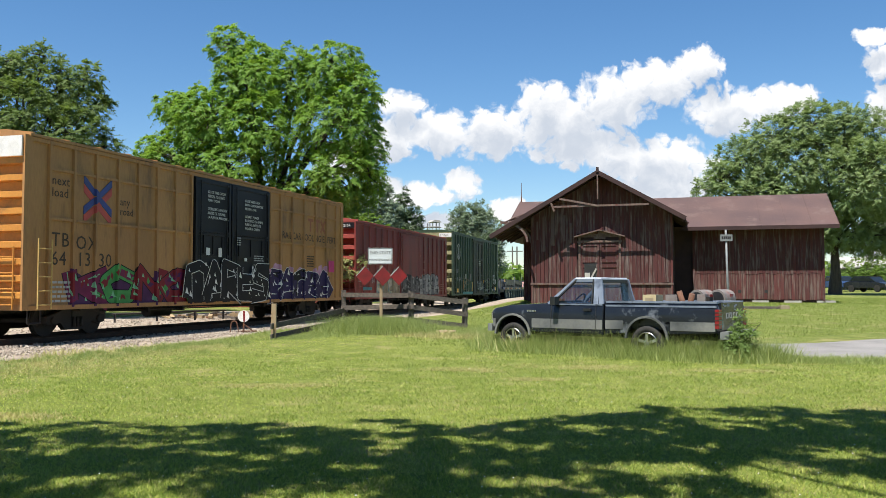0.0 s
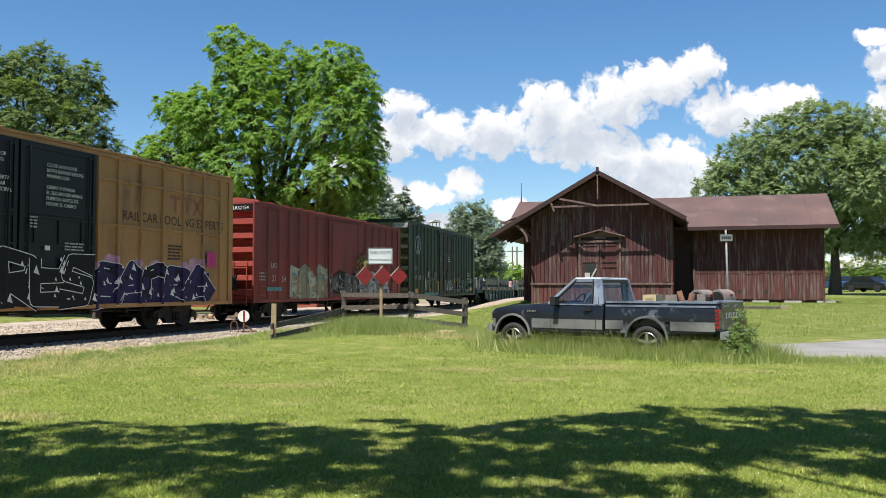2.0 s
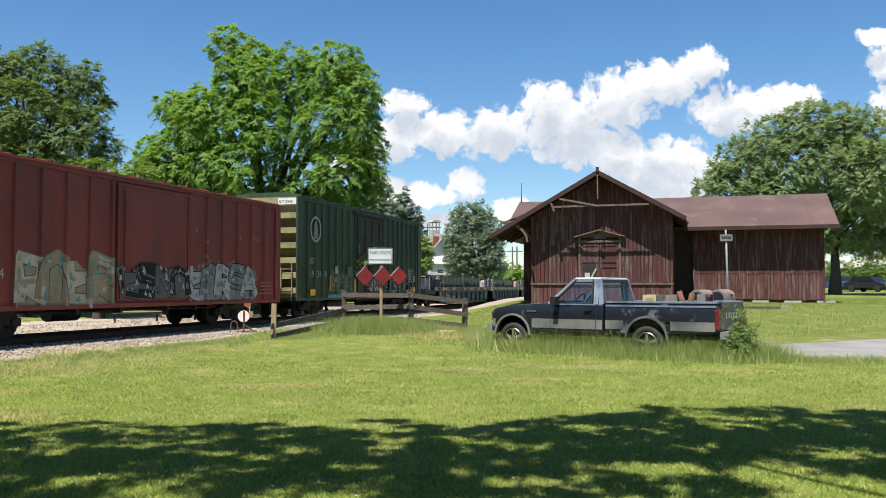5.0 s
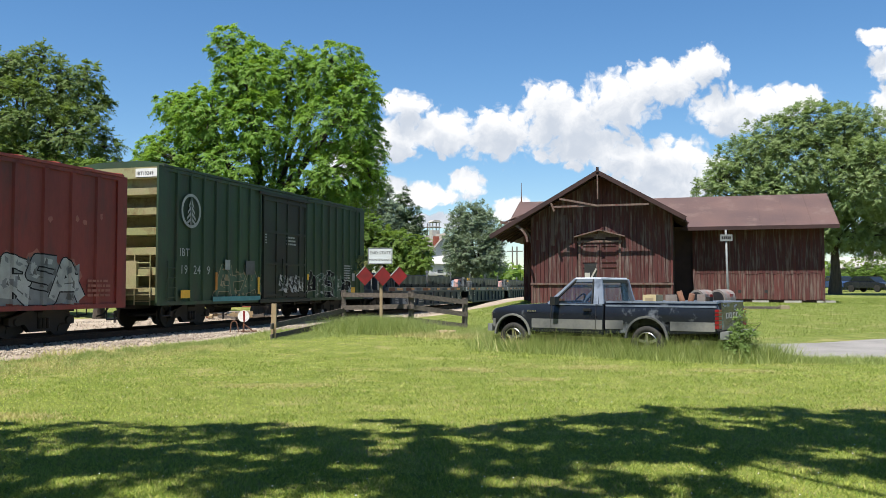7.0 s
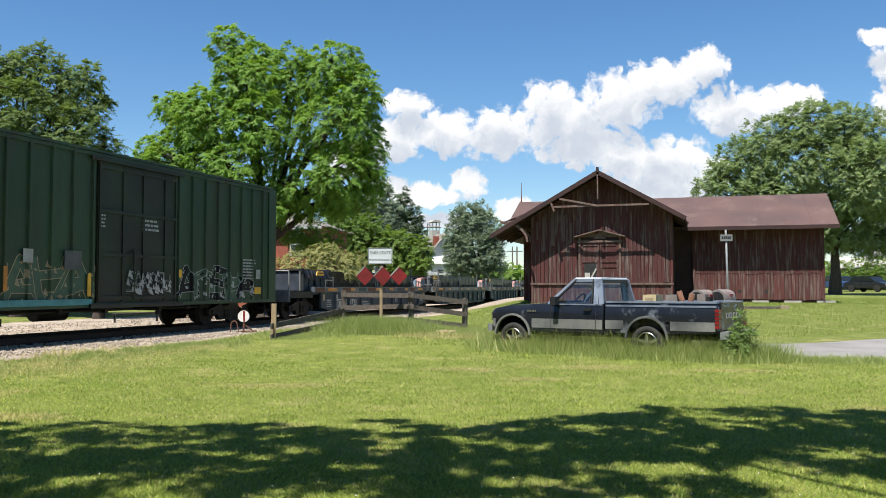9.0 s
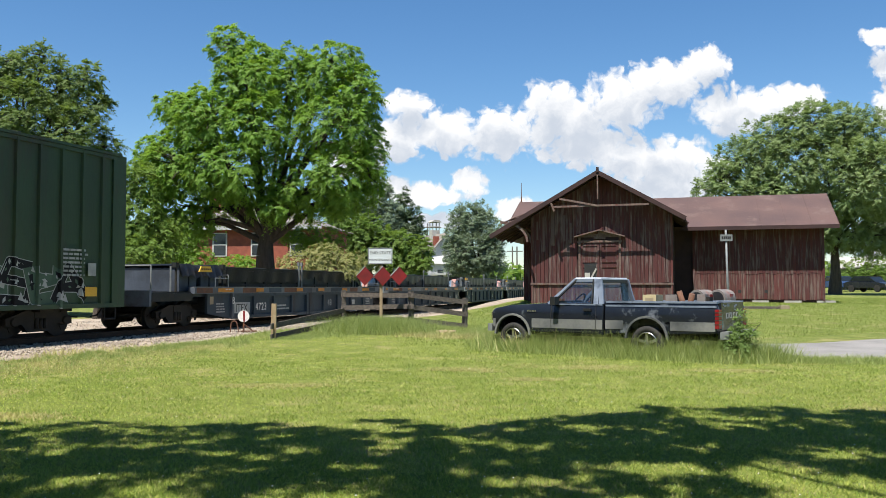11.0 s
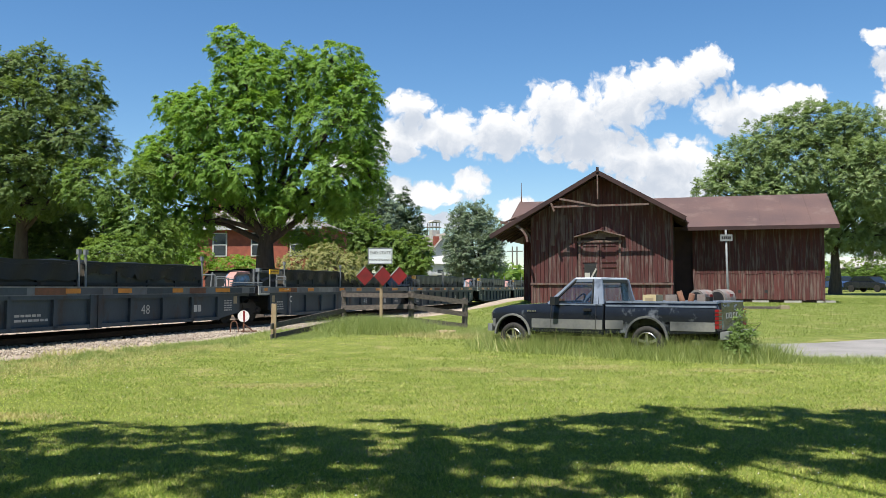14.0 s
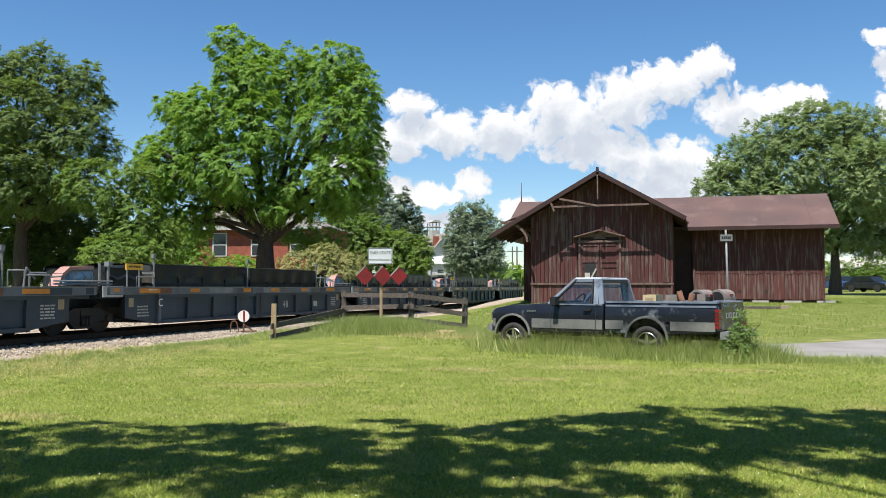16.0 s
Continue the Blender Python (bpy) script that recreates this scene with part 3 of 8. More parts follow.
def graffiti(parent, x0, x1, z0, z1, y, shapes, fills, outline, seed, label, weight=0.26, edge=0.035, halo=None, lite=None, mass=None, ribs=None):
    """Sprayed fat letter shapes, thin sheets of paint on the side: a ragged halo, a filled mass behind, then each shape with its outline, fill, second tone and glints."""
    rnd = random.Random(seed)
    mats = [outline, *fills, halo or outline, lite or outline, mass or outline]
    bm = bmesh.new()
    lay = [0.0]
    nf = len(fills)

    def flat(pts, mi):
        lay[0] += 0.00005
        f = bm.faces.new([bm.verts.new((px, y - 0.002 - lay[0], pz)) for px, pz in pts])
        f.material_index = mi
        f.normal_update()
        if f.normal.y > 0:
            f.normal_flip()

    def disc(cx, cz, r, mi, n=7, jag=0.12):
        o = rnd.uniform(0, 6)
        flat([(cx + r * (1 + rnd.uniform(-jag, jag)) * math.cos(a + o), cz + r * (1 + rnd.uniform(-jag, jag)) * math.sin(a + o)) for a in [2 * math.pi * k / n for k in range(n)]], mi)

    def bar(p, q, w0, w1, mi):
        dx, dz = q[0] - p[0], q[1] - p[1]
        l = math.hypot(dx, dz) or 1
        nx, nz = -dz / l / 2, dx / l / 2
        flat([(p[0] + nx * w0, p[1] + nz * w0), (q[0] + nx * w1, q[1] + nz * w1), (q[0] - nx * w1, q[1] - nz * w1), (p[0] - nx * w0, p[1] - nz * w0)], mi)

    k = len(shapes)
    pitch = (x1 - x0) / k
    hh = z1 - z0
    if halo:
        for i in range(k * 9):
            disc(x0 + (i + rnd.random()) * pitch / 9, z0 + hh * rnd.uniform(0.35, 0.98), hh * rnd.uniform(0.10, 0.2), nf + 1, 9, 0.25)
    if mass:
        for i in range(k * 3):
            c = x0 + (i + 0.5) * pitch / 3
            flat([(c - pitch * 0.24, z0 + rnd.uniform(-0.03, 0.05)), (c + pitch * 0.24, z0 + rnd.uniform(-0.03, 0.05)), (c + pitch * 0.22, z0 + hh * rnd.uniform(0.62, 0.9)), (c - pitch * 0.2, z0 + hh * rnd.uniform(0.62, 0.9))], nf + 3)
    for i, nm in enumerate(shapes):
        w = pitch * weight * rnd.uniform(0.9, 1.15)
        lean, up = rnd.uniform(-0.1, 0.1), rnd.uniform(-0.06, 0.05) * hh
        put = lambda p: (x0 + (i - 0.16 + p[0] * 1.32) * pitch + lean * (p[1] - 0.5) * pitch, z0 + w / 2 + up * p[1] + p[1] * (hh - w))
        lines = [[put((a + rnd.uniform(-0.05, 0.05), b + rnd.uniform(-0.04, 0.04))) for a, b in ln_] for ln_ in STROKES[nm]]
        ends = [rnd.uniform(0.9, 2.0) for _ in range(9)]
        f = 1 + i % nf
        for mi, grow in ((0, edge * 2), (f, 0.0)):
            for ln_ in lines:
                for j, (p, q) in enumerate(zip(ln_, ln_[1:])):
                    bar(p, q, w * (ends[j] if j == 0 else 1) + grow, w * (ends[j + 1] if j == len(ln_) - 2 else 1) + grow, mi)
                for p in ln_[1:-1]:
                    disc(p[0], p[1], w / 2 + grow / 2, mi, 9, 0.02)
        for ln_ in lines:
            for p, q in zip(ln_, ln_[1:]):
                a, b = rnd.uniform(0.05, 0.5), rnd.uniform(0.55, 0.95)
                mix = lambda t: (p[0] + (q[0] - p[0]) * t, p[1] + (q[1] - p[1]) * t)
                if nf > 1 and rnd.random() < 0.6:
                    bar(mix(a), mix(b), w * rnd.uniform(0.4, 0.8), w * rnd.uniform(0.2, 0.7), 1 + rnd.randrange(nf))
                o = w * 0.28
                if rnd.random() < 0.35:
                    bar((mix(a)[0] - o, mix(a)[1] + 0.02), (mix(b)[0] - o, mix(b)[1] + 0.02), 0.02, 0.035, nf + 2)
        for ln_ in lines:
            for p, q in zip(ln_, ln_[1:]):
                for j in range(3):
                    t = rnd.random()
                    cx, cz = p[0] + (q[0] - p[0]) * t, p[1] + (q[1] - p[1]) * t
                    an, r = rnd.uniform(0, 6.28), w * rnd.uniform(0.25, 0.5)
                    flat([(cx + r * math.cos(an + g) * h_, cz + r * math.sin(an + g) * h_) for g, h_ in ((0, 1.0), (1.8, 0.5), (3.2, 1.0), (4.6, 0.5))], rnd.choice((1 + rnd.randrange(nf), 1 + rnd.randrange(nf), nf + 3)))
        for j in range(7):
            p = put((rnd.uniform(0, 1), rnd.uniform(0, 1) ** 1.4))
            r = rnd.uniform(0.05, 0.15)
            flat([(p[0], p[1] + r), (p[0] + r * 0.8, p[1] - r * 0.7), (p[0] - r * 0.6, p[1] - r * 0.3)], nf + 2)
    if ribs:
        over_ribs(bm, ribs)
    return part("graffiti", bm, mats, parent, label)


def bars(parent, x, z, w, lines, y, material, pitch=0.09, seed=0):
    """Small stencilling that cannot be read: rows of plain bars."""
    rnd = random.Random(seed)
    bm = bmesh.new()
    for i in range(lines):
        xx = x
        while xx < x + w * rnd.uniform(0.75, 1):
            d = rnd.uniform(0.08, 0.22)
            box(bm, xx, min(xx + d, x + w), y - 0.006, y, z - i * pitch - pitch * 0.5, z - i * pitch)
            xx += d + 0.035
    part("stencilling", bm, material, parent)


def on_side(x, y, z):
    return pose(x, y, z, 90, 0, 0)


def piece(name, parent, material, x0, x1, y0, y1, z0, z1, label=""):
    bm = bmesh.new()
    box(bm, x0, x1, y0, y1, z0, z1)
    return part(name, bm, material, parent, label)


def end_wall(parent, L, W, z0, z1, ridges, deep, paint, label, side, recess):
    """A corrugated end: horizontal pressed ridges that stand out of a recessed end sheet, at both ends."""
    for s in (-1, 1):
        xs = s * (L / 2)
        xi = xs - s * recess
        pitch = (z1 - z0 - 0.45) / ridges
        for i in range(ridges):
            bm = bmesh.new()
            a = z0 + 0.12 + i * pitch
            h = pitch * 0.52
            prism(bm, [(xi - s * 0.02, a), (xs + s * deep, a + h * 0.15), (xs + s * deep, a + h * 0.8), (xi - s * 0.02, a + h)], -W / 2 + 0.07, W / 2 - 0.07)
            recalc(bm)
            part("end_ridge", bm, paint, parent)
        piece("end_sheet", parent, paint, *sorted((xi, xi + s * 0.03)), -W / 2 + 0.07, W / 2 - 0.07, z0, z1, label)
        piece("top_panel", parent, paint, *sorted((xi + s * 0.03, xs + s * 0.03)), -W / 2 + 0.07, W / 2 - 0.07, z1 - 0.36, z1)
        for k in (-1, 1):
            piece("corner_post", parent, side, *sorted((xi - s * 0.02, xs + s * (deep + 0.01))), *sorted((k * (W / 2 - 0.005), k * (W / 2 - 0.07))), z0 - 0.15, z1)


def boxcar(name, label, L, z0, z1, side, end, roof, ribs, rib, bands, end_ridges, end_deep, end_label, inset=0.05, W=3.2):
    c = thing(name, label, "boxcar", group="cars of the freight train")
    h = L / 2
    bm = bmesh.new()
    box(bm, -h + inset, h - inset, -W / 2 + 0.06, W / 2 - 0.06, z0, z1)
    part("body", bm, side, c)
    bm = bmesh.new()
    prism(bm, [(-W / 2 - 0.03, z1 - 0.02), (W / 2 + 0.03, z1 - 0.02), (W / 2 + 0.03, z1 + 0.05), (W * 0.25, z1 + 0.16), (-W * 0.25, z1 + 0.16), (-W / 2 - 0.03, z1 + 0.05)], -h - 0.03, h + 0.03, "x")
    k = int(L / 1.2)
    for i in range(k + 1):
        x = -h + 0.03 + i * (L - 0.12) / k
        prism(bm, [(-W / 2 - 0.035, z1 + 0.03), (W / 2 + 0.035, z1 + 0.03), (W / 2 + 0.035, z1 + 0.075), (W * 0.25, z1 + 0.19), (-W * 0.25, z1 + 0.19), (-W / 2 - 0.035, z1 + 0.075)], x, x + 0.06, "x")
    recalc(bm)
    part("roof", bm, roof, c, "ribbed steel sheet roof")
    wide, deep = rib
    for sgn in (-1, 1):
        for x in ribs:
            bm = bmesh.new()
            y0, y1 = sorted((sgn * (W / 2 - 0.06), sgn * (W / 2 - 0.06 + deep)))
            prism(bm, [(x - wide / 2, y0 if sgn > 0 else y1), (x + wide / 2, y0 if sgn > 0 else y1), (x + wide * 0.3, y1 if sgn > 0 else y0), (x - wide * 0.3, y1 if sgn > 0 else y0)], z0 + 0.1, z1 - 0.06, "z")
            recalc(bm)
            part("side_rib", bm, side, c)
        for xa, xb, z in bands:
            bm = bmesh.new()
            y0, y1 = sorted((sgn * (W / 2 - 0.06), sgn * (W / 2 - 0.06 + deep * 0.7)))
            box(bm, xa, xb, y0, y1, z - 0.035, z + 0.035)
            part("side_rail", bm, side, c)
        for z, hh in ((z0, 0.12), (z1 - 0.13, 0.1)):
            bm = bmesh.new()
            y0, y1 = sorted((sgn * (W / 2 - 0.06), sgn * (W / 2)))
            box(bm, -h, h, y0, y1, z, z + hh)
            part("side_sill", bm, side, c)
    end_wall(c, L, W, z0 + 0.15, z1, end_ridges, end_deep, end, end_label, side, inset)
    bm = bmesh.new()
    box(bm, -h + 0.4, h - 0.4, -0.35, 0.35, 0.62, z0)
    for x in (-h + 2.4, h - 2.4):
        box(bm, x - 0.25, x + 0.25, -1.35, 1.35, 0.66, z0 + 0.02)
    for x in (-h + 5.2, -h + 7.0, h - 6.5, h - 5):
        box(bm, x - 0.06, x + 0.06, -1.3, 1.3, z0 - 0.16, z0)
    tube(bm, (-1.6, 0.7, z0 - 0.22), (-0.4, 0.7, z0 - 0.22), 0.2, n=12)
    for s in (-1, 1):
        tube(bm, (-h + 3.6, s * 1.15, z0 - 0.1), (h - 3.6, s * 1.15, z0 - 0.1), 0.025, n=6)
    recalc(bm)
    part("underframe", bm, M["under"], c, "black grimy underframe with brake cylinder")
    for s in (-1, 1):
        for k in (-1, 1):
            bm = bmesh.new()
            x = s * (h - 0.28)
            y = k * (W / 2 - 0.06)
            for xx in (x - 0.22, x + 0.22):
                tube(bm, (xx, y, z0 + 0.1), (xx, y, z0 - 0.32), 0.02, n=5)
            tube(bm, (x - 0.22, y, z0 - 0.32), (x + 0.22, y, z0 - 0.32), 0.025, n=5)
            part("step", bm, M["under"], c, "bent steel sill step")
    bogie(c, -h + 2.35)
    bogie(c, h - 2.35)
    coupler(c, L)
    return c


def tan_boxcar():
    L, W = 18.8, 3.2
    left = 16.54 + L / 2
    xs = [a - left for a in (17.24, 18.12, 18.98, 19.90, 20.80, 21.70, 22.64, 23.5)] + [a - left for a in (28.72, 29.55, 30.55, 31.6, 32.65, 33.75, 34.75)]
    a, b = 23.62 - left, 28.6 - left
    h = L / 2
    c = boxcar("tan_boxcar", "tan boxcar with black double doors and colourful graffiti", L, 0.72, 5.04, M["tan"], M["orange_end"], M["tan"], xs, (0.13, 0.07),
               [(-h + 0.7, a - 0.1, 4.30), (-h + 0.7, a - 0.1, 3.04), (b + 0.1, h - 0.6, 4.30), (b + 0.1, h - 0.6, 3.04)], 9, 0.16, "orange corrugated steel end")
    Y = -W / 2
    mid = 25.85 - left
    for k, (p, q) in enumerate(((a, mid), (mid, b))):
        for sgn in (-1, 1):
            y0, y1 = sorted((sgn * 1.52, sgn * 1.60))
            door = piece("sliding_door", c, M["black_door"], p + 0.03, q - 0.03, y0, y1, 0.86, 4.9, "black steel plug door")
            y2, y3 = sorted((sgn * 1.60, sgn * 1.635))
            for x in (p + 0.10, q - 0.10):
                piece("door_stile", door, M["black_door"], x - 0.06, x + 0.06, y2, y3, 0.9, 4.86)
            for z in (1.0, 1.75, 2.35, 3.05, 3.15, 4.78):
                piece("door_bar", door, M["black_door"], p + 0.16, q - 0.16, y2, y3, z - 0.03, z + 0.03)
            for x in np.linspace(p + 0.55, q - 0.55, 3):
                piece("door_panel", door, M["black_door"], x - 0.03, x + 0.03, y2, y3, 2.4, 3.0)
            for x in (p + 0.32, q - 0.32):
                bm = bmesh.new()
                tube(bm, (x, sgn * 1.65, 0.95), (x, sgn * 1.65, 4.8), 0.022, n=6)
                part("lock_rod", bm, M["black_door"], door)
    Y = -1.545
    ribs = (xs, 0.13, 0.0705)
    # cross emblem: two bent bands
    bm = bmesh.new()
    cx, cz = 19.08 - left, 3.67
    for s in (-1, 1):
        for o, mi, d in ((-0.16, 0, 0.0), (0.08, 1, 0.004)):
            f = [(-0.56, -0.42 * s + o - 0.09), (-0.56, -0.42 * s + o + 0.13), (0.0, o + 0.15 * 0.6), (0.56, 0.42 * s + o + 0.13), (0.56, 0.42 * s + o - 0.09), (0.0, o - 0.1)]
            prism(bm, [(cx + x, cz + z) for x, z in f], Y - 0.006 - d - (0.002 if s > 0 else 0), Y + 0.004, mi=mi)
    recalc(bm)
    over_ribs(bm, ribs)
    part("emblem", bm, [M["logo_red"], M["logo_blue"]], c, "red and blue crossed band emblem")
    lettering("lettering", "next\nload", 0.34, M["pale_tan"], c, on_side(17.34 - left, Y - 0.004, 3.92), 1.05, 0.9)
    lettering("lettering", "any\nroad", 0.31, M["pale_tan"], c, on_side(20.0 - left, Y - 0.004, 3.62), 1.05, 0.9)
    lettering("lettering", "TB", 0.52, M["pale_tan"], c, on_side(17.36 - left, Y - 0.004, 2.34), 1.15)
    lettering("lettering", "OX", 0.52, M["pale_tan"], c, on_side(18.24 - left, Y - 0.004, 2.30), 1.15)
    for w, x in (("64", 17.36), ("13", 18.3), ("30", 19.14)):
        lettering("lettering", w, 0.52, M["pale_tan"], c, on_side(x - left, Y - 0.004, 1.86), 1.1)
    lettering("lettering", "CLOSE THIS DOOR\nBEFORE CLOSING\nMAIN DOOR\n\nCIERRE ESTA PUERTA\nANTES DE CERRAR\nLA PUERTA PRINCIPAL", 0.128, M["white"], c, on_side(24.32 - left, -1.655, 4.42), 1.0, 1.1)
    lettering("lettering", "CLOSE AND LOCK\nBOTH DOORS BEFORE\nMOVING CAR\n\nCIERRE Y PONGA\nEL SEGURO EN AMBAS\nPUERTAS ANTES DE\nMOVER EL CARRO", 0.128, M["white"], c, on_side(26.72 - left, -1.655, 4.34), 1.0, 1.1)
    bm = bmesh.new()
    for x, z, w, hh in ((24.25, 2.36, 0.22, 0.24), (25.0, 2.32, 0.2, 0.3), (26.7, 2.22, 0.17, 0.12)):
        box(bm, x - left, x - left + w, -1.66, -1.652, z, z + hh)
    part("notice", bm, M["white"], c, "white paper notices on the doors")
    bars(c, 27.4 - left, 2.45, 0.7, 3, -1.642, M["silver"], 0.08, 3)
    bars(c, 26.2 - left, 3.05, 0.25, 4, -1.642, M["silver"], 0.08, 5)
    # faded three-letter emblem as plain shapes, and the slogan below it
    bm = bmesh.new()
    ex, ez = 32.0 - left, 3.62
    for o in (0, 0.62):
        box(bm, ex + o, ex + o + 0.5, Y - 0.006, Y + 0.002, ez + 0.42, ez + 0.54)
        box(bm, ex + o + 0.19, ex + o + 0.31, Y - 0.006, Y + 0.002, ez, ez + 0.42)
    for s in (-1, 1):
        beam(bm, (ex + 1.45 - 0.2, Y - 0.002, ez + 0.27 - s * 0.26), (ex + 1.45 + 0.2, Y - 0.002, ez + 0.27 + s * 0.26), 0.008, 0.12, up=(0, 0, 1))
    recalc(bm)
    over_ribs(bm, ribs)
    part("emblem", bm, M["dull_red"], c, "faded red emblem")
    lettering("lettering", "RAILCAR POOLING EXPERTS", 0.40, M["pale_tan"], c, on_side(29.75 - left, Y - 0.004, 3.22), 1.02)
    graffiti(c, 18.1 - left, 23.45 - left, 0.78, 1.95, -1.541, ["K", "O", "N", "G"], [M["magenta"], M["leafgreen"], M["crimson"], M["crimson"]], M["ink"], 9, "red, purple and mint green graffiti letters", 0.27, 0.03, None, M["mint"], M["purple"], ribs)
    graffiti(c, 23.3 - left, 28.4 - left, 0.80, 2.2, -1.662, ["arch", "peak", "bowl", "fork", "bend"], [M["ink"]], M["white"], 14, "black graffiti shapes with thin white outlines", 0.30, 0.022, None, M["white"], M["ink"])
    graffiti(c, 28.7 - left, 34.1 - left, 0.80, 2.05, -1.541, ["bend", "peak", "arch", "bowl", "peak"], [M["violet"], M["violet"], M["ink"]], M["white"], 21, "violet graffiti shapes with white outlines and a pink halo", 0.33, 0.024, M["pink"], M["white"], M["violet"], ribs)
    bm = bmesh.new()
    box(bm, 33.9 - left, 34.45 - left, -1.632, -1.62, 1.95, 2.45)
    part("paint_patch", bm, M["hotpink"], c, "hot pink paint patch")
    bars(c, 17.35 - left, 1.45, 0.8, 5, -1.552, M["silver"], 0.12, 8)
    bars(c, 31.9 - left, 2.6, 0.7, 5, -1.552, M["pale_tan"], 0.1, 18)
    ladder(c, -h + 0.45, -1.70, 0.75, 2.5, 0.46, 5, M["ladder_yellow"])
    ladder(c, -h - 0.22, -1.1, 0.75, 2.3, 0.5, 4, M["orange_end"], "y")
    bm = bmesh.new()
    box(bm, -h - 0.24, -h - 0.19, -1.55, 1.55, 4.50, 5.0)
    part("end_panel", bm, M["white"], c, "white painted top panel")
    lettering("lettering", "TBOX 641330", 0.22, M["ink_black"], c, pose(-h - 0.245, 1.5, 4.78, 90, 0, -90))
    moving.append((c, left))
    return c


def red_boxcar():
    L = 15.75
    left = 37.19 + L / 2
    h = L / 2
    a, b = 43.55 - left, 47.05 - left
    xs = list(np.linspace(-h + 0.95, a - 0.12, 7)) + list(np.linspace(b + 0.15, h - 0.95, 6))
    c = boxcar("red_boxcar", "faded red boxcar with silver graffiti along its sides", L, 0.72, 4.43, M["red_car"], M["red_end"], M["red_end"], xs, (0.20, 0.06), [], 6, 0.2, "bright red corrugated steel end", 0.16)
    for sgn in (-1, 1):
        y0, y1 = sorted((sgn * 1.52, sgn * 1.62))
        door = piece("sliding_door", c, M["red_car"], a, b, y0, y1, 0.9, 4.25, "flat red steel plug door")
        y2, y3 = sorted((sgn * 1.62, sgn * 1.645))
        for x in (a + 0.05, b - 0.05):
            piece("door_stile", door, M["red_car"], x - 0.05, x + 0.05, y2, y3, 0.9, 4.25)
        for z in (1.0, 4.2):
            piece("door_bar", door, M["red_car"], a + 0.1, b - 0.1, y2, y3, z - 0.04, z + 0.04)
        bm = bmesh.new()
        tube(bm, (a + 0.3, sgn * 1.66, 1.0), (a + 0.3, sgn * 1.66, 4.1), 0.02, n=6)
        part("lock_rod", bm, M["red_car"], door)
    Y = -1.61
    ribs = (xs, 0.20, 0.0605)
    lettering("lettering", "LRS", 0.30, M["silver"], c, on_side(38.27 - left, Y, 2.02), 1.1)
    lettering("lettering", "21", 0.36, M["silver"], c, on_side(38.35 - left, Y, 1.52), 1.2)
    lettering("lettering", "54", 0.36, M["silver"], c, on_side(39.15 - left, Y, 1.50), 1.2)
    bars(c, 37.35 - left, 1.85, 0.6, 3, -1.58, M["silver"], 0.12, 31)
    bars(c, 38.0 - left, 1.3, 1.4, 1, -1.60, M["teal"], 0.3, 32)
    graffiti(c, 40.0 - left, 43.5 - left, 0.8, 2.2, -1.541, ["bowl", "arch", "fork", "bowl"], [M["cream"], M["sand"]], M["smoke"], 41, "cream and grey block graffiti shapes", 0.34, 0.03, None, M["teal"], M["sand"], ribs)
    graffiti(c, 43.7 - left, 46.9 - left, 0.95, 2.0, -1.665, ["fork", "bend", "N", "arch"], [M["smoke"], M["ink"]], M["ink"], 43, "dark grey graffiti shapes over the red door", 0.26, 0.02, None, M["silver"], M["smoke"])
    graffiti(c, 47.2 - left, 51.3 - left, 0.86, 2.1, -1.541, ["fork", "arch", "bowl", "bend", "peak"], [M["silver"], M["grey_paint"]], M["ink"], 44, "grey graffiti shapes with black outlines over pink", 0.36, 0.035, M["flesh"], M["smoke"], M["grey_paint"], ribs)
    bars(c, 51.6 - left, 1.5, 0.9, 4, -1.60, M["flesh"], 0.13, 45)
    for i in range(7):
        rnd = random.Random(i)
        bm = bmesh.new()
        x, z = rnd.uniform(46.8, 52.4) - left, rnd.uniform(2.2, 3.3)
        prism(bm, [(x + 0.10 * math.cos(q) * rnd.uniform(0.4, 1), z + 0.10 * math.sin(q) * rnd.uniform(0.4, 1.2)) for q in np.linspace(0, 5.6, 8)], -1.543, -1.538)
        recalc(bm)
        over_ribs(bm, ribs)
        part("paint_patch", bm, M["flesh"], c, "faded pink scuff of bare paint")
    ladder(c, -h + 0.4, -1.63, 0.9, 2.2, 0.42, 4, M["red_end"])
    ladder(c, -h - 0.26, -1.05, 0.6, 2.3, 0.55, 4, M["red_end"], "y")
    bm = bmesh.new()
    box(bm, -h - 0.3, -h - 0.2, -0.9, -0.1, 1.2, 1.75)
    tube(bm, (-h - 0.35, 0.5, 2.1), (-h - 0.31, 0.5, 2.1), 0.28, n=14)
    recalc(bm)
    part("brake_gear", bm, M["under"], c, "dark brake gear box and wheel")
    bm = bmesh.new()
    box(bm, -h - 0.06, -h - 0.02, -1.5, -0.55, 4.12, 4.38)
    part("end_panel", bm, M["ink"], c, "black number panel")
    lettering("lettering", "LRS2154", 0.185, M["white"], c, pose(-h - 0.065, -0.62, 4.17, 90, 0, -90), 1.0)
    moving.append((c, left))


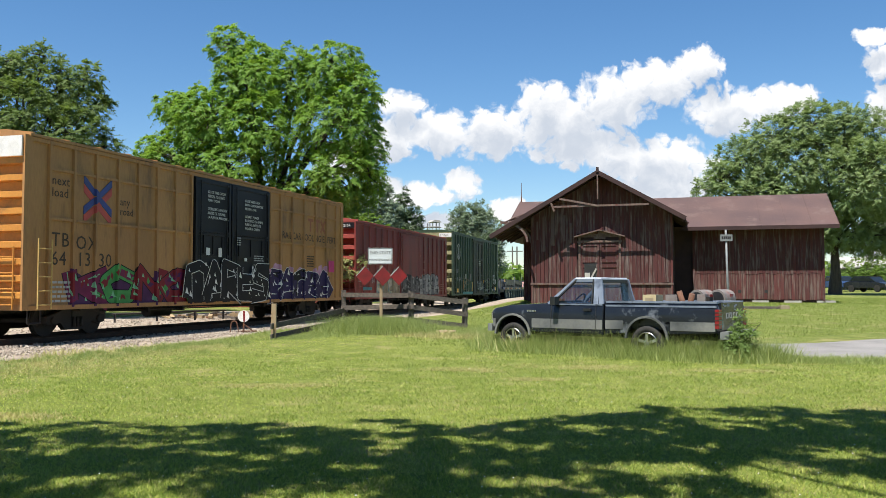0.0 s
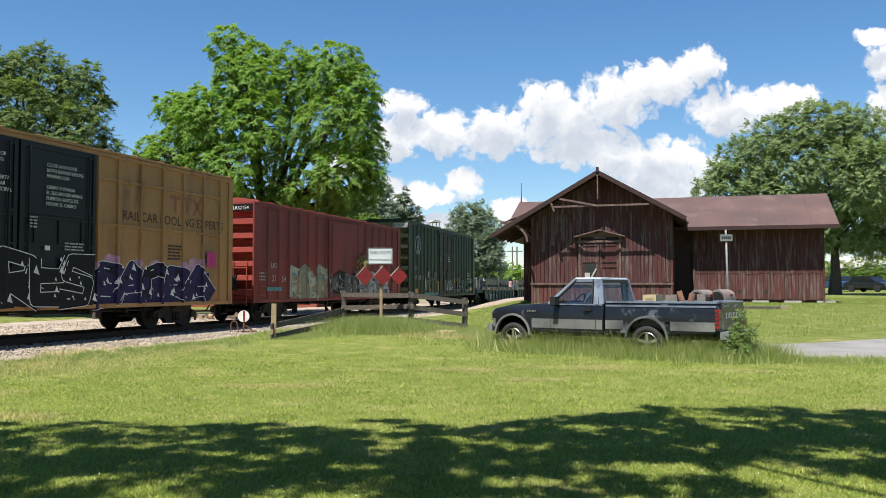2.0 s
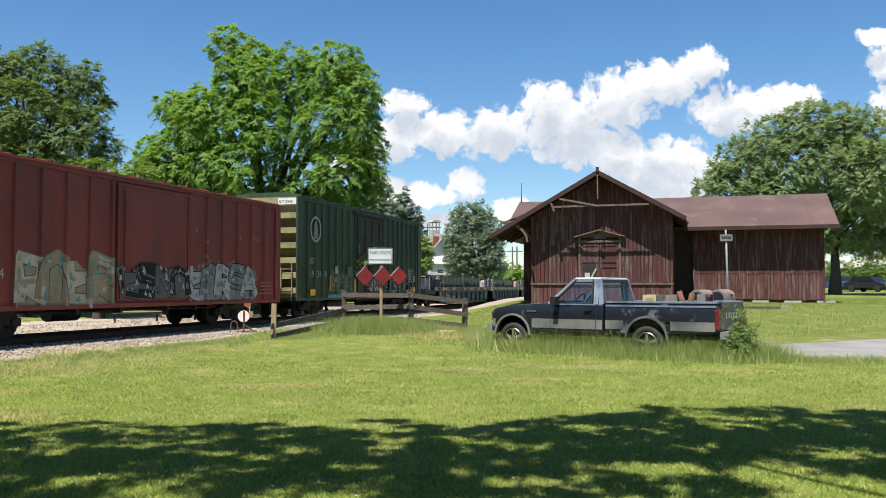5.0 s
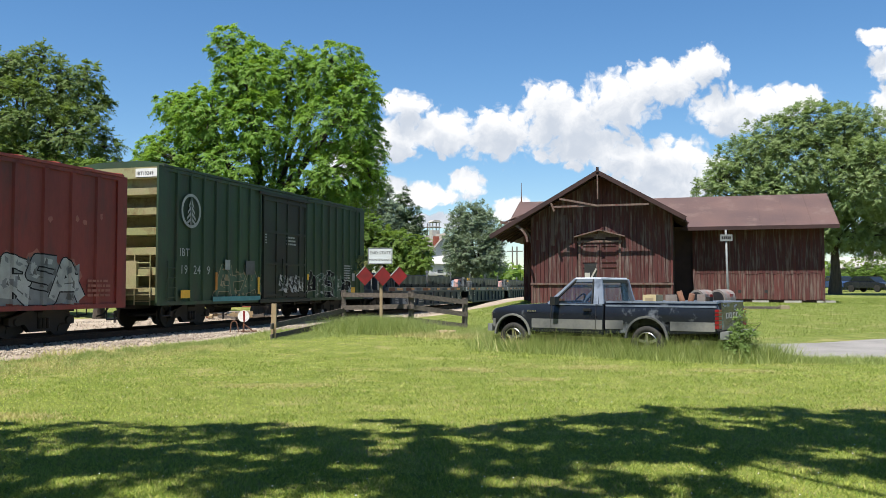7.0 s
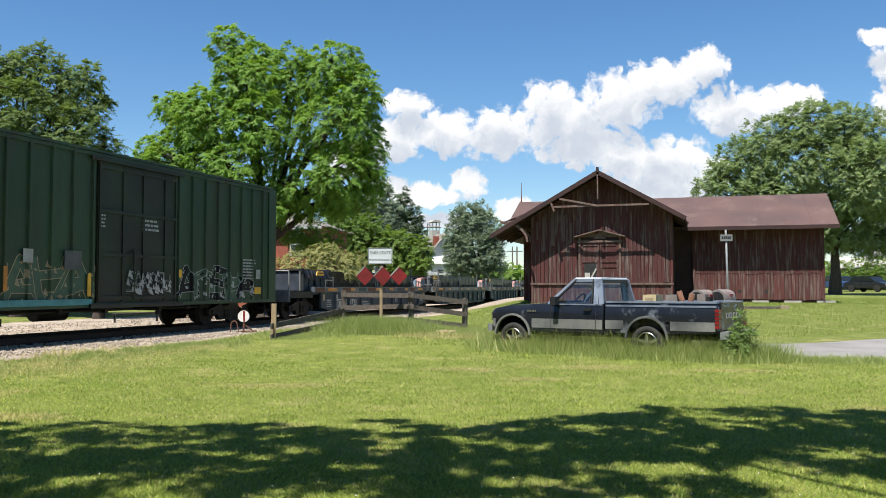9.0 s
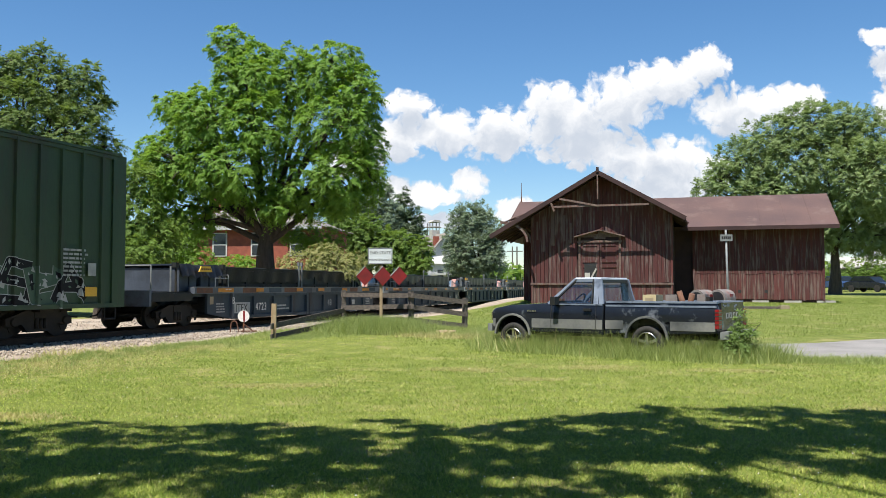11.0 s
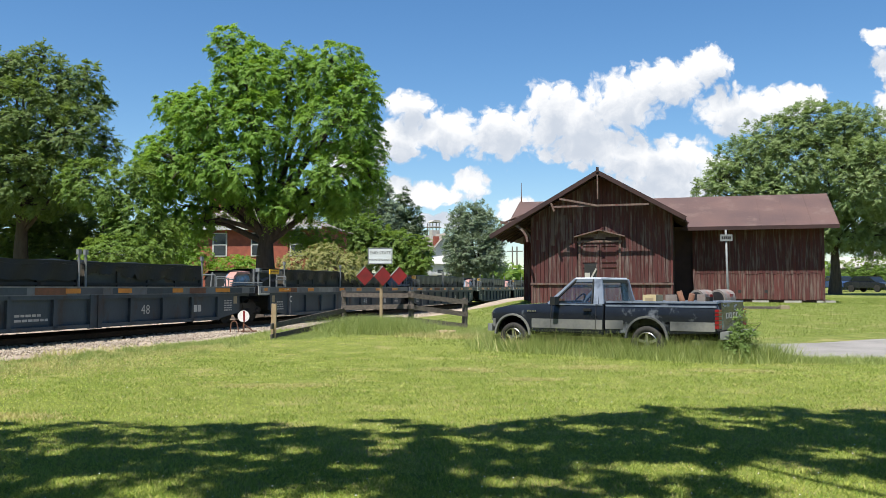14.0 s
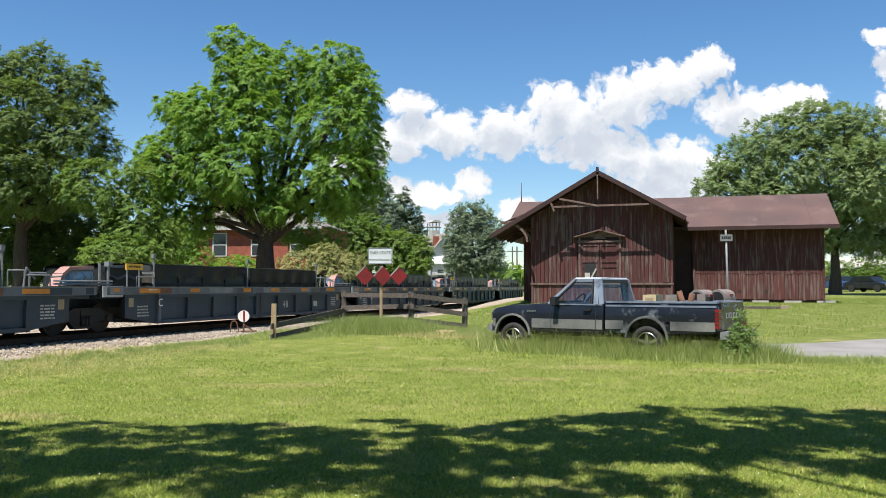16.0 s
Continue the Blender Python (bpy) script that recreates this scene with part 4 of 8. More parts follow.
def green_boxcar():
    L = 15.96
    left = 54.8 + L / 2
    h = L / 2
    a, b = 61.0 - left, 64.6 - left
    xs = list(np.linspace(-h + 0.75, a - 0.15, 8)) + list(np.linspace(b + 0.18, h - 0.7, 8))
    c = boxcar("green_boxcar", "weathered green boxcar with a sooty plug door", L, 0.74, 5.0, M["green_car"], M["olive_end"], M["green_car"], xs, (0.13, 0.07), [], 6, 0.24, "chalky olive corrugated steel end", 0.26)
    for sgn in (-1, 1):
        y0, y1 = sorted((sgn * 1.52, sgn * 1.60))
        door = piece("sliding_door", c, M["green_door"], a, b, y0, y1, 0.86, 4.75, "sooty dark green plug door")
        y2, y3 = sorted((sgn * 1.60, sgn * 1.64))
        for x in (a + 0.06, a + 1.05, a + 1.95, a + 3.0, b - 0.06):
            piece("door_stile", door, M["green_door"], x - 0.04, x + 0.04, y2, y3, 0.9, 4.7)
        for z in (1.0, 2.2, 3.4, 4.62):
            piece("door_bar", door, M["green_door"], a + 0.1, b - 0.1, y2, y3 - 0.008 * sgn, z - 0.05, z + 0.05)
        bm = bmesh.new()
        tube(bm, (a + 1.5, sgn * 1.66, 0.95), (a + 1.5, sgn * 1.66, 2.4), 0.03, n=6)
        part("lock_rod", bm, M["green_door"], door)
        y4, y5 = sorted((sgn * 1.60, sgn * 1.68))
        piece("door_track", c, M["green_door"], a - 0.3, b + 0.3, y4, y5, 0.72, 0.84)
        piece("door_track", c, M["green_door"], a - 0.3, b + 0.3, y4, y5, 4.76, 4.86)
    Y = -1.612
    ribs = (xs, 0.13, 0.0705)
    # round emblem with a fir tree
    bm = bmesh.new()
    cx, cz = 56.28 - left, 3.74
    n = 28
    for i in range(n):
        p, q = 2 * math.pi * i / n, 2 * math.pi * (i + 1) / n
        o = [(cx + 0.55 * math.cos(p), cz + 0.55 * math.sin(p)), (cx + 0.55 * math.cos(q), cz + 0.55 * math.sin(q)), (cx + 0.46 * math.cos(q), cz + 0.46 * math.sin(q)), (cx + 0.46 * math.cos(p), cz + 0.46 * math.sin(p))]
        prism(bm, o, Y - 0.004, Y)
    for s in (-1, 1):
        for k in range(4):
            z = cz + 0.26 - k * 0.19
            w = 0.14 + 0.05 * k
            prism(bm, [(cx + s * 0.025, z + 0.10), (cx + s * w, z - 0.10), (cx + s * w, z - 0.18), (cx + s * 0.025, z + 0.0)], Y - 0.004, Y)
        prism(bm, [(cx + s * 0.02, cz + 0.46), (cx + s * 0.05, cz + 0.3), (cx + s * 0.05, cz - 0.48), (cx + s * 0.02, cz - 0.48)], Y - 0.004, Y)
    recalc(bm)
    part("emblem", bm, M["silver"], c, "round white tree emblem")
    lettering("lettering", "IBT", 0.36, M["silver"], c, on_side(55.66 - left, Y, 2.28), 1.1)
    for w, x in (("19", 55.70), ("24", 56.44), ("9", 57.22)):
        lettering("lettering", w, 0.40, M["silver"], c, on_side(x - left, Y, 1.72), 1.1)
    graffiti(c, 57.9 - left, 60.8 - left, 0.85, 2.1, -1.541, ["peak", "fork", "peak"], [M["green_pale"]], M["sand"], 51, "pale thin graffiti over green paint", 0.22, 0.025, None, M["sand"], None, ribs)
    graffiti(c, 64.9 - left, 69.4 - left, 0.86, 1.95, -1.541, ["peak", "arch", "bend", "fork", "peak"], [M["ink"], M["green_pale"]], M["silver"], 52, "black graffiti shapes with grey outlines", 0.24, 0.02, None, M["silver"], None, ribs)
    graffiti(c, 62.2 - left, 64.2 - left, 1.15, 1.75, -1.665, ["bend", "peak", "N", "arch", "bend", "fork"], [M["green_door"]], M["silver"], 53, "scratchy white tags on the door", 0.07, 0.010, None, M["silver"], None)
    bars(c, 62.9 - left, 3.42, 0.8, 4, -1.60, M["silver"], 0.13, 54)
    bars(c, 68.6 - left, 2.3, 0.9, 7, -1.60, M["silver"], 0.11, 55)
    bars(c, 61.05 - left, 3.3, 0.25, 4, -1.605, M["silver"], 0.1, 56)
    for x, mm, z, w, hh in ((58.35, M["silver"], 1.9, 0.32, 0.34), (59.75, M["smoke"], 1.75, 0.62, 0.5), (60.62, M["yellow"], 1.05, 0.14, 0.62), (57.75, M["amber"], 1.2, 0.12, 0.6), (69.4, M["yellow"], 1.05, 0.45, 0.25), (55.75, M["yellow"], 0.95, 0.5, 0.26), (64.75, M["yellow"], 1.6, 0.14, 0.25), (69.5, M["silver"], 1.6, 0.3, 0.34), (57.6, M["teal"], 0.82, 3.2, 0.16)):
        bm = bmesh.new()
        box(bm, x - left, x - left + w, -1.622, -1.612, z, z + hh)
        part("plate", bm, mm, c)
    ladder(c, -h + 0.4, -1.65, 0.9, 2.1, 0.42, 4, M["green_car"])
    ladder(c, -h - 0.3, -1.1, 0.75, 2.3, 0.55, 4, M["olive_end"], "y")
    bm = bmesh.new()
    box(bm, -h - 0.32, -h - 0.2, -0.9, 0.1, 1.25, 2.1)
    part("brake_gear", bm, M["olive_end"], c, "chalky brake gear box")
    bm = bmesh.new()
    box(bm, -h - 0.045, -h - 0.031, -1.5, -0.62, 4.68, 4.94)
    part("end_panel", bm, M["white"], c, "white number panel")
    lettering("lettering", "IBT19249", 0.155, M["ink_black"], c, pose(-h - 0.05, -0.66, 4.74, 90, 0, -90), 1.0)
    moving.append((c, left))


def well_unit(mid, letter, first):
    """One unit of an articulated well car: deep side walls with posts, a bright top chord, platforms at both ends."""
    c = thing("well_car", "slate blue railway well car with amber reflective strips", "well car", group="cars of the freight train")
    W = 3.0
    e = 6.05                        # the deep well reaches this far from the middle
    for s in (-1, 1):
        y0, y1 = sorted((s * W / 2, s * (W / 2 - 0.10)))
        yo, yp = sorted((s * W / 2, s * (W / 2 + 0.09)))
        bm = bmesh.new()
        prism(bm, [(-e - 1.5, 0.42), (-e, 0.20), (e, 0.20), (e + 1.5, 0.42), (e + 1.5, 1.08), (-e - 1.5, 1.08)], y0, y1)
        box(bm, -e, e, yo, yp, 0.20, 0.30)
        recalc(bm)
        part("side_wall", bm, M["well_blue"], c)
        bm = bmesh.new()
        box(bm, -e - 2.4, e + 2.4, *sorted((s * (W / 2 - 0.14), s * (W / 2 + 0.10))), 1.08, 1.30)
        bevel(bm, 0.02, 1)
        part("top_chord", bm, M["well_chord"], c, "blue grey top chord")
        for i in range(9):
            x = -e + 0.02 + i * (2 * e) / 8
            bm = bmesh.new()
            prism(bm, [(x - 0.07, 0.20), (x + 0.07, 0.20), (x + 0.05, 1.08), (x - 0.05, 1.08)], yo, yp)
            recalc(bm)
            part("side_post", bm, M["well_chord"] if i == 0 else M["well_blue"], c)
        piece("side_rail", c, M["well_blue"], -e, e, yo, yp - 0.02, 0.98, 1.08)
        for x in (-0.22, 0.08):
            piece("splice_post", c, M["well_blue"], x, x + 0.16, *sorted((s * W / 2, s * (W / 2 + 0.11))), 0.18, 1.09)
        ya, yb = sorted((s * (W / 2 + 0.10), s * (W / 2 + 0.106)))
        rnd = random.Random(ord(letter) + s)
        x = -e - 2.3
        while x < e + 2.2:
            w = rnd.uniform(0.5, 1.6)
            piece("worn_paint", c, rnd.choice((M["load_blue"], M["well_blue"], M["rust"], M["grey_paint"], M["well_chord"])), x, min(x + w, e + 2.3), *sorted((s * (W / 2 + 0.10), s * (W / 2 + 0.1025))), 1.10, 1.28)
            x += w + rnd.uniform(0.2, 1.0)
        # pale strip that paints the highlight along the chord's upper edge
        piece("chord_edge", c, M["grey_paint"], -e - 2.4, e + 2.4, *sorted((s * (W / 2 - 0.02), s * (W / 2 + 0.115))), 1.285, 1.312, "bright worn chord edge")
        for x, w in ((-e - 1.0, 1.0), (-e + 1.6, 0.55), (-e + 4.9, 0.55), (0.9, 0.6), (e - 2.6, 0.55), (e - 0.2, 0.9)):
            bm = bmesh.new()
            box(bm, x, x + w, ya, yb, 1.13, 1.26)
            part("reflector", bm, M["amber"], c, "amber reflective strip")
        for x in (-e - 1.35, e + 1.1):
            piece("notice", c, M["sand"], x, x + 0.22, *sorted((s * W / 2, s * (W / 2 + 0.004))), 0.72, 0.98, "faded notice plate")
    bm = bmesh.new()
    box(bm, -e, e, -W / 2 + 0.1, W / 2 - 0.1, 0.22, 0.34)
    for s in (-1, 1):
        box(bm, *sorted((s * e, s * (e + 2.4))), -W / 2 + 0.14, W / 2 - 0.14, 0.98, 1.12)
        box(bm, *sorted((s * (e + 0.2), s * 8.5)), -0.3, 0.3, 0.7, 1.0)
    part("deck", bm, M["well_blue"], c)
    for s in (-1, 1):
        bm = bmesh.new()
        for i in range(9):
            x = s * (e + 0.25 + i * 0.18)
            box(bm, x - 0.03, x + 0.03, -1.36, 1.36, 1.12, 1.16)
        box(bm, *sorted((s * (e + 0.2), s * (e + 1.75))), -1.4, -1.3, 1.16, 1.2)
        part("walkway_grating", bm, M["steel"], c, "grey steel walkway grating")
        bm = bmesh.new()
        for y in (-1.42, -0.9):
            tube(bm, (s * (e + 0.05), y, 1.28), (s * (e + 0.05), y, 1.72), 0.02, n=5)
        tube(bm, (s * (e + 0.05), -1.42, 1.72), (s * (e + 0.05), -0.9, 1.72), 0.02, n=5)
        tube(bm, (s * (e + 0.9), -1.42, 1.28), (s * (e + 0.9), -1.42, 1.6), 0.018, n=5)
        tube(bm, (s * (e + 0.05), -1.42, 1.6), (s * (e + 0.9), -1.42, 1.6), 0.018, n=5)
        part("handrail", bm, M["steel"], c, "bent grey grab rail")
    Y = -W / 2 - 0.012
    lettering("lettering", letter, 0.34, M["white"], c, on_side(-e - 0.08, Y - 0.085, 0.72))
    lettering("lettering", "48", 0.40, M["silver"], c, on_side(2.05, Y, 0.50), 1.1)
    if first:
        bm = bmesh.new()
        box(bm, -e + 0.17, -e + 1.32, -W / 2 - 0.008, -W / 2, 0.38, 0.76)
        part("mark_panel", bm, M["silver"], c, "white mark panel")
        lettering("lettering", "ITFX", 0.40, M["ink_black"], c, on_side(-e + 0.30, -W / 2 - 0.01, 0.43), 1.05)
        lettering("lettering", "4723", 0.40, M["white"], c, on_side(-e + 1.72, -W / 2 - 0.005, 0.45), 1.1)
        bars(c, -e + 3.3, 0.62, 1.1, 2, -W / 2, M["silver"], 0.12, 61)
    bars(c, -e - 0.95, 0.75, 0.55, 4, -W / 2, M["silver"], 0.09, 62)
    bars(c, e + 0.5, 0.85, 0.5, 5, -W / 2, M["silver"], 0.08, 63)
    bm = bmesh.new()
    for x in (4.75, 4.97):
        box(bm, x, x + 0.18, -W / 2 - 0.006, -W / 2, 0.5, 0.72)
    part("stencil_frame", bm, M["silver"], c, "white stencil squares")
    bars(c, -e - 0.55, 1.24, 0.4, 1, -W / 2 - 0.10, M["white"], 0.08, 64)
    bogie(c, -8.65 if first else 8.65)
    if first:
        bogie(c, 8.65)
        coupler(c, 21.0)
        piece("end_deck", c, M["box_dark"], -10.6, -8.3, -1.45, 1.45, 0.98, 1.14, "dark end platform")
        piece("end_sill", c, M["well_chord"], -10.7, -10.6, -1.5, 1.5, 0.72, 1.20, "dull steel end sill")
        for y in (-1.46, 1.46):
            piece("side_beam", c, M["box_dark"], -10.6, -8.45, y - 0.05, y + 0.05, 0.86, 1.10)
        for x in (-10.5, -9.5):
            for y in (-1.4, 1.4):
                bm = bmesh.new()
                tube(bm, (x, y, 1.1), (x, y, 1.95), 0.03, n=6)
                part("stanchion", bm, M["steel"], c, "grey steel stanchion")
        bm = bmesh.new()
        tube(bm, (-10.5, -1.4, 1.95), (-10.5, 1.4, 1.95), 0.025, n=6)
        part("handrail", bm, M["steel"], c, "bent grey grab rail")
    moving.append((c, mid))
    return c


def container(mid, x, W, n, torn):
    """A low open-topped steel container with recessed side panels and a sagging black sheet over it."""
    c = thing("open_container", "charcoal open-topped container covered with a black sheet", "container", group="containers in the well cars")
    L = 5.7
    bm = bmesh.new()
    box(bm, -L / 2, L / 2, -W / 2 + 0.06, W / 2 - 0.06, 0.36, 1.98)
    part("body", bm, M["box_grey"] if torn else M["box_dark"], c)
    for s in (-1, 1):
        y0, y1 = sorted((s * (W / 2 - 0.06), s * W / 2))
        for z0, z1 in ((0.36, 0.5), (1.35, 1.42), (1.82, 2.0)):
            bm = bmesh.new()
            box(bm, -L / 2, L / 2, y0, y1, z0, z1)
            part("side_rail", bm, M["box_dark"], c)
        for i in range(5):
            xx = -L / 2 + 0.07 + i * (L - 0.14) / 4
            bm = bmesh.new()
            box(bm, xx - 0.06, xx + 0.06, y0, y1 - 0.004, 0.5, 1.82)
            part("side_post", bm, M["box_grey"] if torn else M["box_dark"], c)
    rnd = random.Random(n)
    nx, ny = 24, 8
    V, F = [], []
    for i in range(nx + 1):
        for j in range(ny + 1):
            u, v = i / nx, j / ny
            z = 2.05 + 0.05 * math.sin(u * math.pi * 5 + n) * math.sin(v * math.pi) - 0.06 * math.sin(v * math.pi) + rnd.uniform(-0.012, 0.012)
            if j in (0, ny):
                z = 1.90 + 0.05 * math.sin(u * 17 + n) + rnd.uniform(-0.02, 0.02)
            V.append((-L / 2 - 0.02 + u * (L + 0.04), (-W / 2 - 0.02) + v * (W + 0.04), z))
    for i in range(nx):
        for j in range(ny):
            a = i * (ny + 1) + j
            F.append((a, a + ny + 1, a + ny + 2, a + 1))
    raw("sheet", V, F, M["tarp"], c, "sagging black sheet cover", smooth=True)
    # the black net hangs over the sides and is torn along its lower edge
    for s in (-1, 1):
        V, F = [], []
        nx = 90
        low = 1.62
        for i in range(nx + 1):
            u = i / nx
            low += rnd.uniform(-0.035, 0.035)
            low = min(1.72, max(1.5, low)) if torn else 1.48 + 0.02 * math.sin(u * 40)
            rag = low + (rnd.uniform(0.04, 0.16) if torn and rnd.random() < 0.12 else 0)
            for q, z in enumerate((1.97, 1.8, rag)):
                V.append((-L / 2 + u * L, s * (W / 2 + 0.012 + 0.012 * math.sin(u * 33 + q) * q), z))
        for i in range(nx):
            for q in range(2):
                a = i * 3 + q
                F.append((a, a + 3, a + 4, a + 1))
        raw("hanging_net", V, F, M["tarp"], c, "torn black net hanging over the side", smooth=True)
    for k in ((-1, 1) if torn else (1,)):
        bm = bmesh.new()
        tube(bm, (k * (L / 2 - 0.05), -W / 2 - 0.02, 1.3), (k * (L / 2 - 0.05), -W / 2 - 0.02, 2.3), 0.035, n=6)
        box(bm, k * (L / 2 - 0.05) - 0.06, k * (L / 2 - 0.05) + 0.06, -W / 2 - 0.06, -W / 2 + 0.02, 2.18, 2.32)
        recalc(bm)
        part("lashing_post", bm, M["steel"], c, "grey lashing post")
    moving.append((c, mid + x))


def end_gear(mid, x, kind):
    """What stands on the end platform: a sheeted load with an amber plate, or a brake reservoir with pipes."""
    if kind == "load":
        c = thing("sheeted_load", "machine load under a black sheet with an amber plate", "load")
        V, F = [], []
        nx, ny = 60, 20
        hang = lambda u: 1.58 + 0.09 * abs(math.sin(u * math.pi * 2.6 + 0.4)) + 0.03 * math.sin(u * 37)
        for i in range(nx + 1):
            for j in range(ny + 1):
                u, v = i / nx, j / ny
                fold = 0.05 * abs(math.sin(u * 19 + 0.6 * math.sin(v * 5)))
                z = 1.98 + 0.06 * math.sin(u * math.pi * 3) + fold * 0.6
                yy = -1.3 + 2.6 * (v - 0.1) / 0.8
                if v < 0.1 or v > 0.9:
                    e = (0.1 - v) / 0.1 if v < 0.1 else (v - 0.9) / 0.1
                    z = z * (1 - e) + hang(u) * e
                    yy = (-1.3 - 0.10 * e - fold * e) if v < 0.1 else (1.3 + 0.10 * e)
                V.append((-1.22 + 2.44 * u, yy, z))
        for i in range(nx):
            for j in range(ny):
                a = i * (ny + 1) + j
                F.append((a, a + ny + 1, a + ny + 2, a + 1))
        raw("sheet", V, F, M["tarp"], c, "creased black sheet", smooth=True)
        for a, b in ((-1.16, -0.68), (-0.6, -0.2), (0.05, 0.52), (0.6, 1.15)):
            bm = bmesh.new()
            box(bm, a, b, -1.25, 1.25, 1.16, 1.92)
            bevel(bm, 0.03, 1)
            part("crate", bm, M["load_blue"], c, "dusty blue grey steel block")
        bm = bmesh.new()
        prism(bm, [(-0.42, 1.80), (0.36, 1.80), (0.26, 1.99), (-0.30, 1.99)], -1.50, -1.47)
        recalc(bm)
        pl = part("amber_plate", bm, M["yellow"], c, "amber plate")
        bm = bmesh.new()
        for k in range(5):
            box(bm, -0.30 + k * 0.12, -0.22 + k * 0.12, -1.506, -1.50, 1.87, 1.92)
        part("letter_bars", bm, M["rust"], pl)
        for k in (-1.42, 1.32):
            bm = bmesh.new()
            tube(bm, (k, -1.3, 1.14), (k, -1.3, 2.06), 0.04, n=6)
            box(bm, k - 0.09, k + 0.09, -1.36, -1.2, 1.92, 2.08)
            recalc(bm)
            part("stanchion", bm, M["box_dark"], c, "dark steel stanchion")
    else:
        c = thing("brake_reservoir", "dusty brake reservoir and pipes on the platform", "brake gear")
        bm = bmesh.new()
        tube(bm, (-0.42, -0.9, 1.56), (0.5, -0.9, 1.58), 0.25, n=18)
        for k in (-0.3, 0.1, 0.42):
            tube(bm, (k, -0.9, 1.56), (k + 0.04, -0.9, 1.56), 0.262, n=18)
        recalc(bm)
        part("tank", bm, M["tank_blue"], c, "chalky pale blue cylindrical tank")
        bm = bmesh.new()
        for p, q in (((-1.0, -1.15, 1.30), (-0.78, -1.1, 1.62)), ((-0.78, -1.1, 1.62), (-0.45, -1.05, 1.80)), ((-0.45, -1.05, 1.80), (0.5, -1.02, 1.84))):
            beam(bm, p, q, 0.28, 0.10)
        recalc(bm)
        part("duct", bm, M["pink_duct"], c, "faded pinkish duct")
        bm = bmesh.new()
        for p, q in (((-2.0, -1.3, 1.2), (-2.0, -1.3, 1.66)), ((-2.0, -1.3, 1.66), (-1.45, -1.3, 1.66)), ((-1.45, -1.3, 1.66), (-1.4, -1.3, 1.2)), ((-1.9, -1.0, 1.2), (-1.8, -1.0, 1.8)), ((-1.8, -1.0, 1.8), (-1.5, -1.0, 1.5)),
                     ((-1.35, -1.45, 1.46), (0.9, -1.45, 1.46)), ((-1.35, -1.45, 1.38), (0.9, -1.45, 1.38)), ((-1.3, -1.3, 1.56), (-0.9, -1.3, 1.58))):
            tube(bm, p, q, 0.025, n=6)
        part("pipe", bm, M["steel"], c, "grey bent pipes")
        bm = bmesh.new()
        for xx in (0.62, 0.98):
            tube(bm, (xx, -1.25, 1.14), (xx, -1.25, 1.98), 0.04, n=6)
        box(bm, 0.9, 1.06, -1.33, -1.17, 1.88, 2.02)
        box(bm, -0.6, 0.5, -1.15, -0.65, 1.14, 1.34)
        recalc(bm)
        part("stanchion", bm, M["steel"], c, "grey steel stanchion")
        bm = bmesh.new()
        box(bm, -0.85, 0.95, -1.5, -1.1, 1.29, 1.34)
        for k in range(10):
            box(bm, -0.8 + k * 0.18, -0.72 + k * 0.18, -1.52, -1.5, 1.2, 1.34)
        part("walkway", bm, M["under"], c, "dark walkway plank")
        bm = bmesh.new()
        box(bm, 0.30, 1.15, -1.64, -1.615, 1.02, 1.33)
        w = part("side_plate", bm, M["silver"], c, "chalky white side plate")
        bm = bmesh.new()
        box(bm, 0.68, 0.98, -1.648, -1.64, 1.16, 1.27)
        part("orange_mark", bm, M["orange_end"], w, "orange painted square")
        V, F = [], []
        nx, ny = 30, 10
        for i in range(nx + 1):
            for j in range(ny + 1):
                u, v = i / nx, j / ny
                z = 1.92 - 0.05 * math.sin(u * math.pi * 3) ** 2 + 0.02 * math.sin(v * 11 + u * 9)
                if j in (0, ny):
                    z = 1.56 + 0.05 * math.sin(u * 15)
                V.append((1.0 + 1.75 * u, -1.15 + 2.3 * v, z))
        for i in range(nx):
            for j in range(ny):
                a = i * (ny + 1) + j
                F.append((a, a + ny + 1, a + ny + 2, a + 1))
        raw("sheet", V, F, M["tarp"], c, "sagging black sheet", smooth=True)
        bm = bmesh.new()
        box(bm, 1.05, 2.7, -1.08, 1.08, 1.14, 1.86)
        part("crate", bm, M["box_dark"], c, "dark crate")
        bm = bmesh.new()
        box(bm, 1.55, 2.30, -1.42, -1.38, 1.80, 1.98)
        pl = part("amber_plate", bm, M["yellow"], c, "amber plate")
        bm = bmesh.new()
        for k in range(5):
            box(bm, 1.66 + k * 0.11, 1.74 + k * 0.11, -1.426, -1.42, 1.87, 1.92)
        part("letter_bars", bm, M["rust"], pl)
        bm = bmesh.new()
        for xx in (1.65, 2.2):
            tube(bm, (xx, -1.37, 1.14), (xx, -1.37, 1.86), 0.025, n=6)
        part("plate_post", bm, M["steel"], c)
    moving.append((c, mid + x))


tan_boxcar()
red_boxcar()
green_boxcar()
for k, letter in enumerate("BCDEF"):
    mid = 82.88 + 17.3 * k
    well_unit(mid, letter, k == 0)
    container(mid, -3.1, 2.5, k, k % 2 == 1)
    container(mid, 2.75, 2.5, k + 7, k % 2 == 0)
    end_gear(mid, -7.55 if k == 0 else -8.9, "load" if k == 0 else "gear")



# ---- the freight house ----
PHI = radians(16.5)
BX, BY, BZ = 4.43, 43.0, 0.58
BARN = Matrix.Translation((BX, BY, BZ)) @ Matrix.Rotation(-PHI, 4, "Z")   # local x to the right along the front, y away, z up


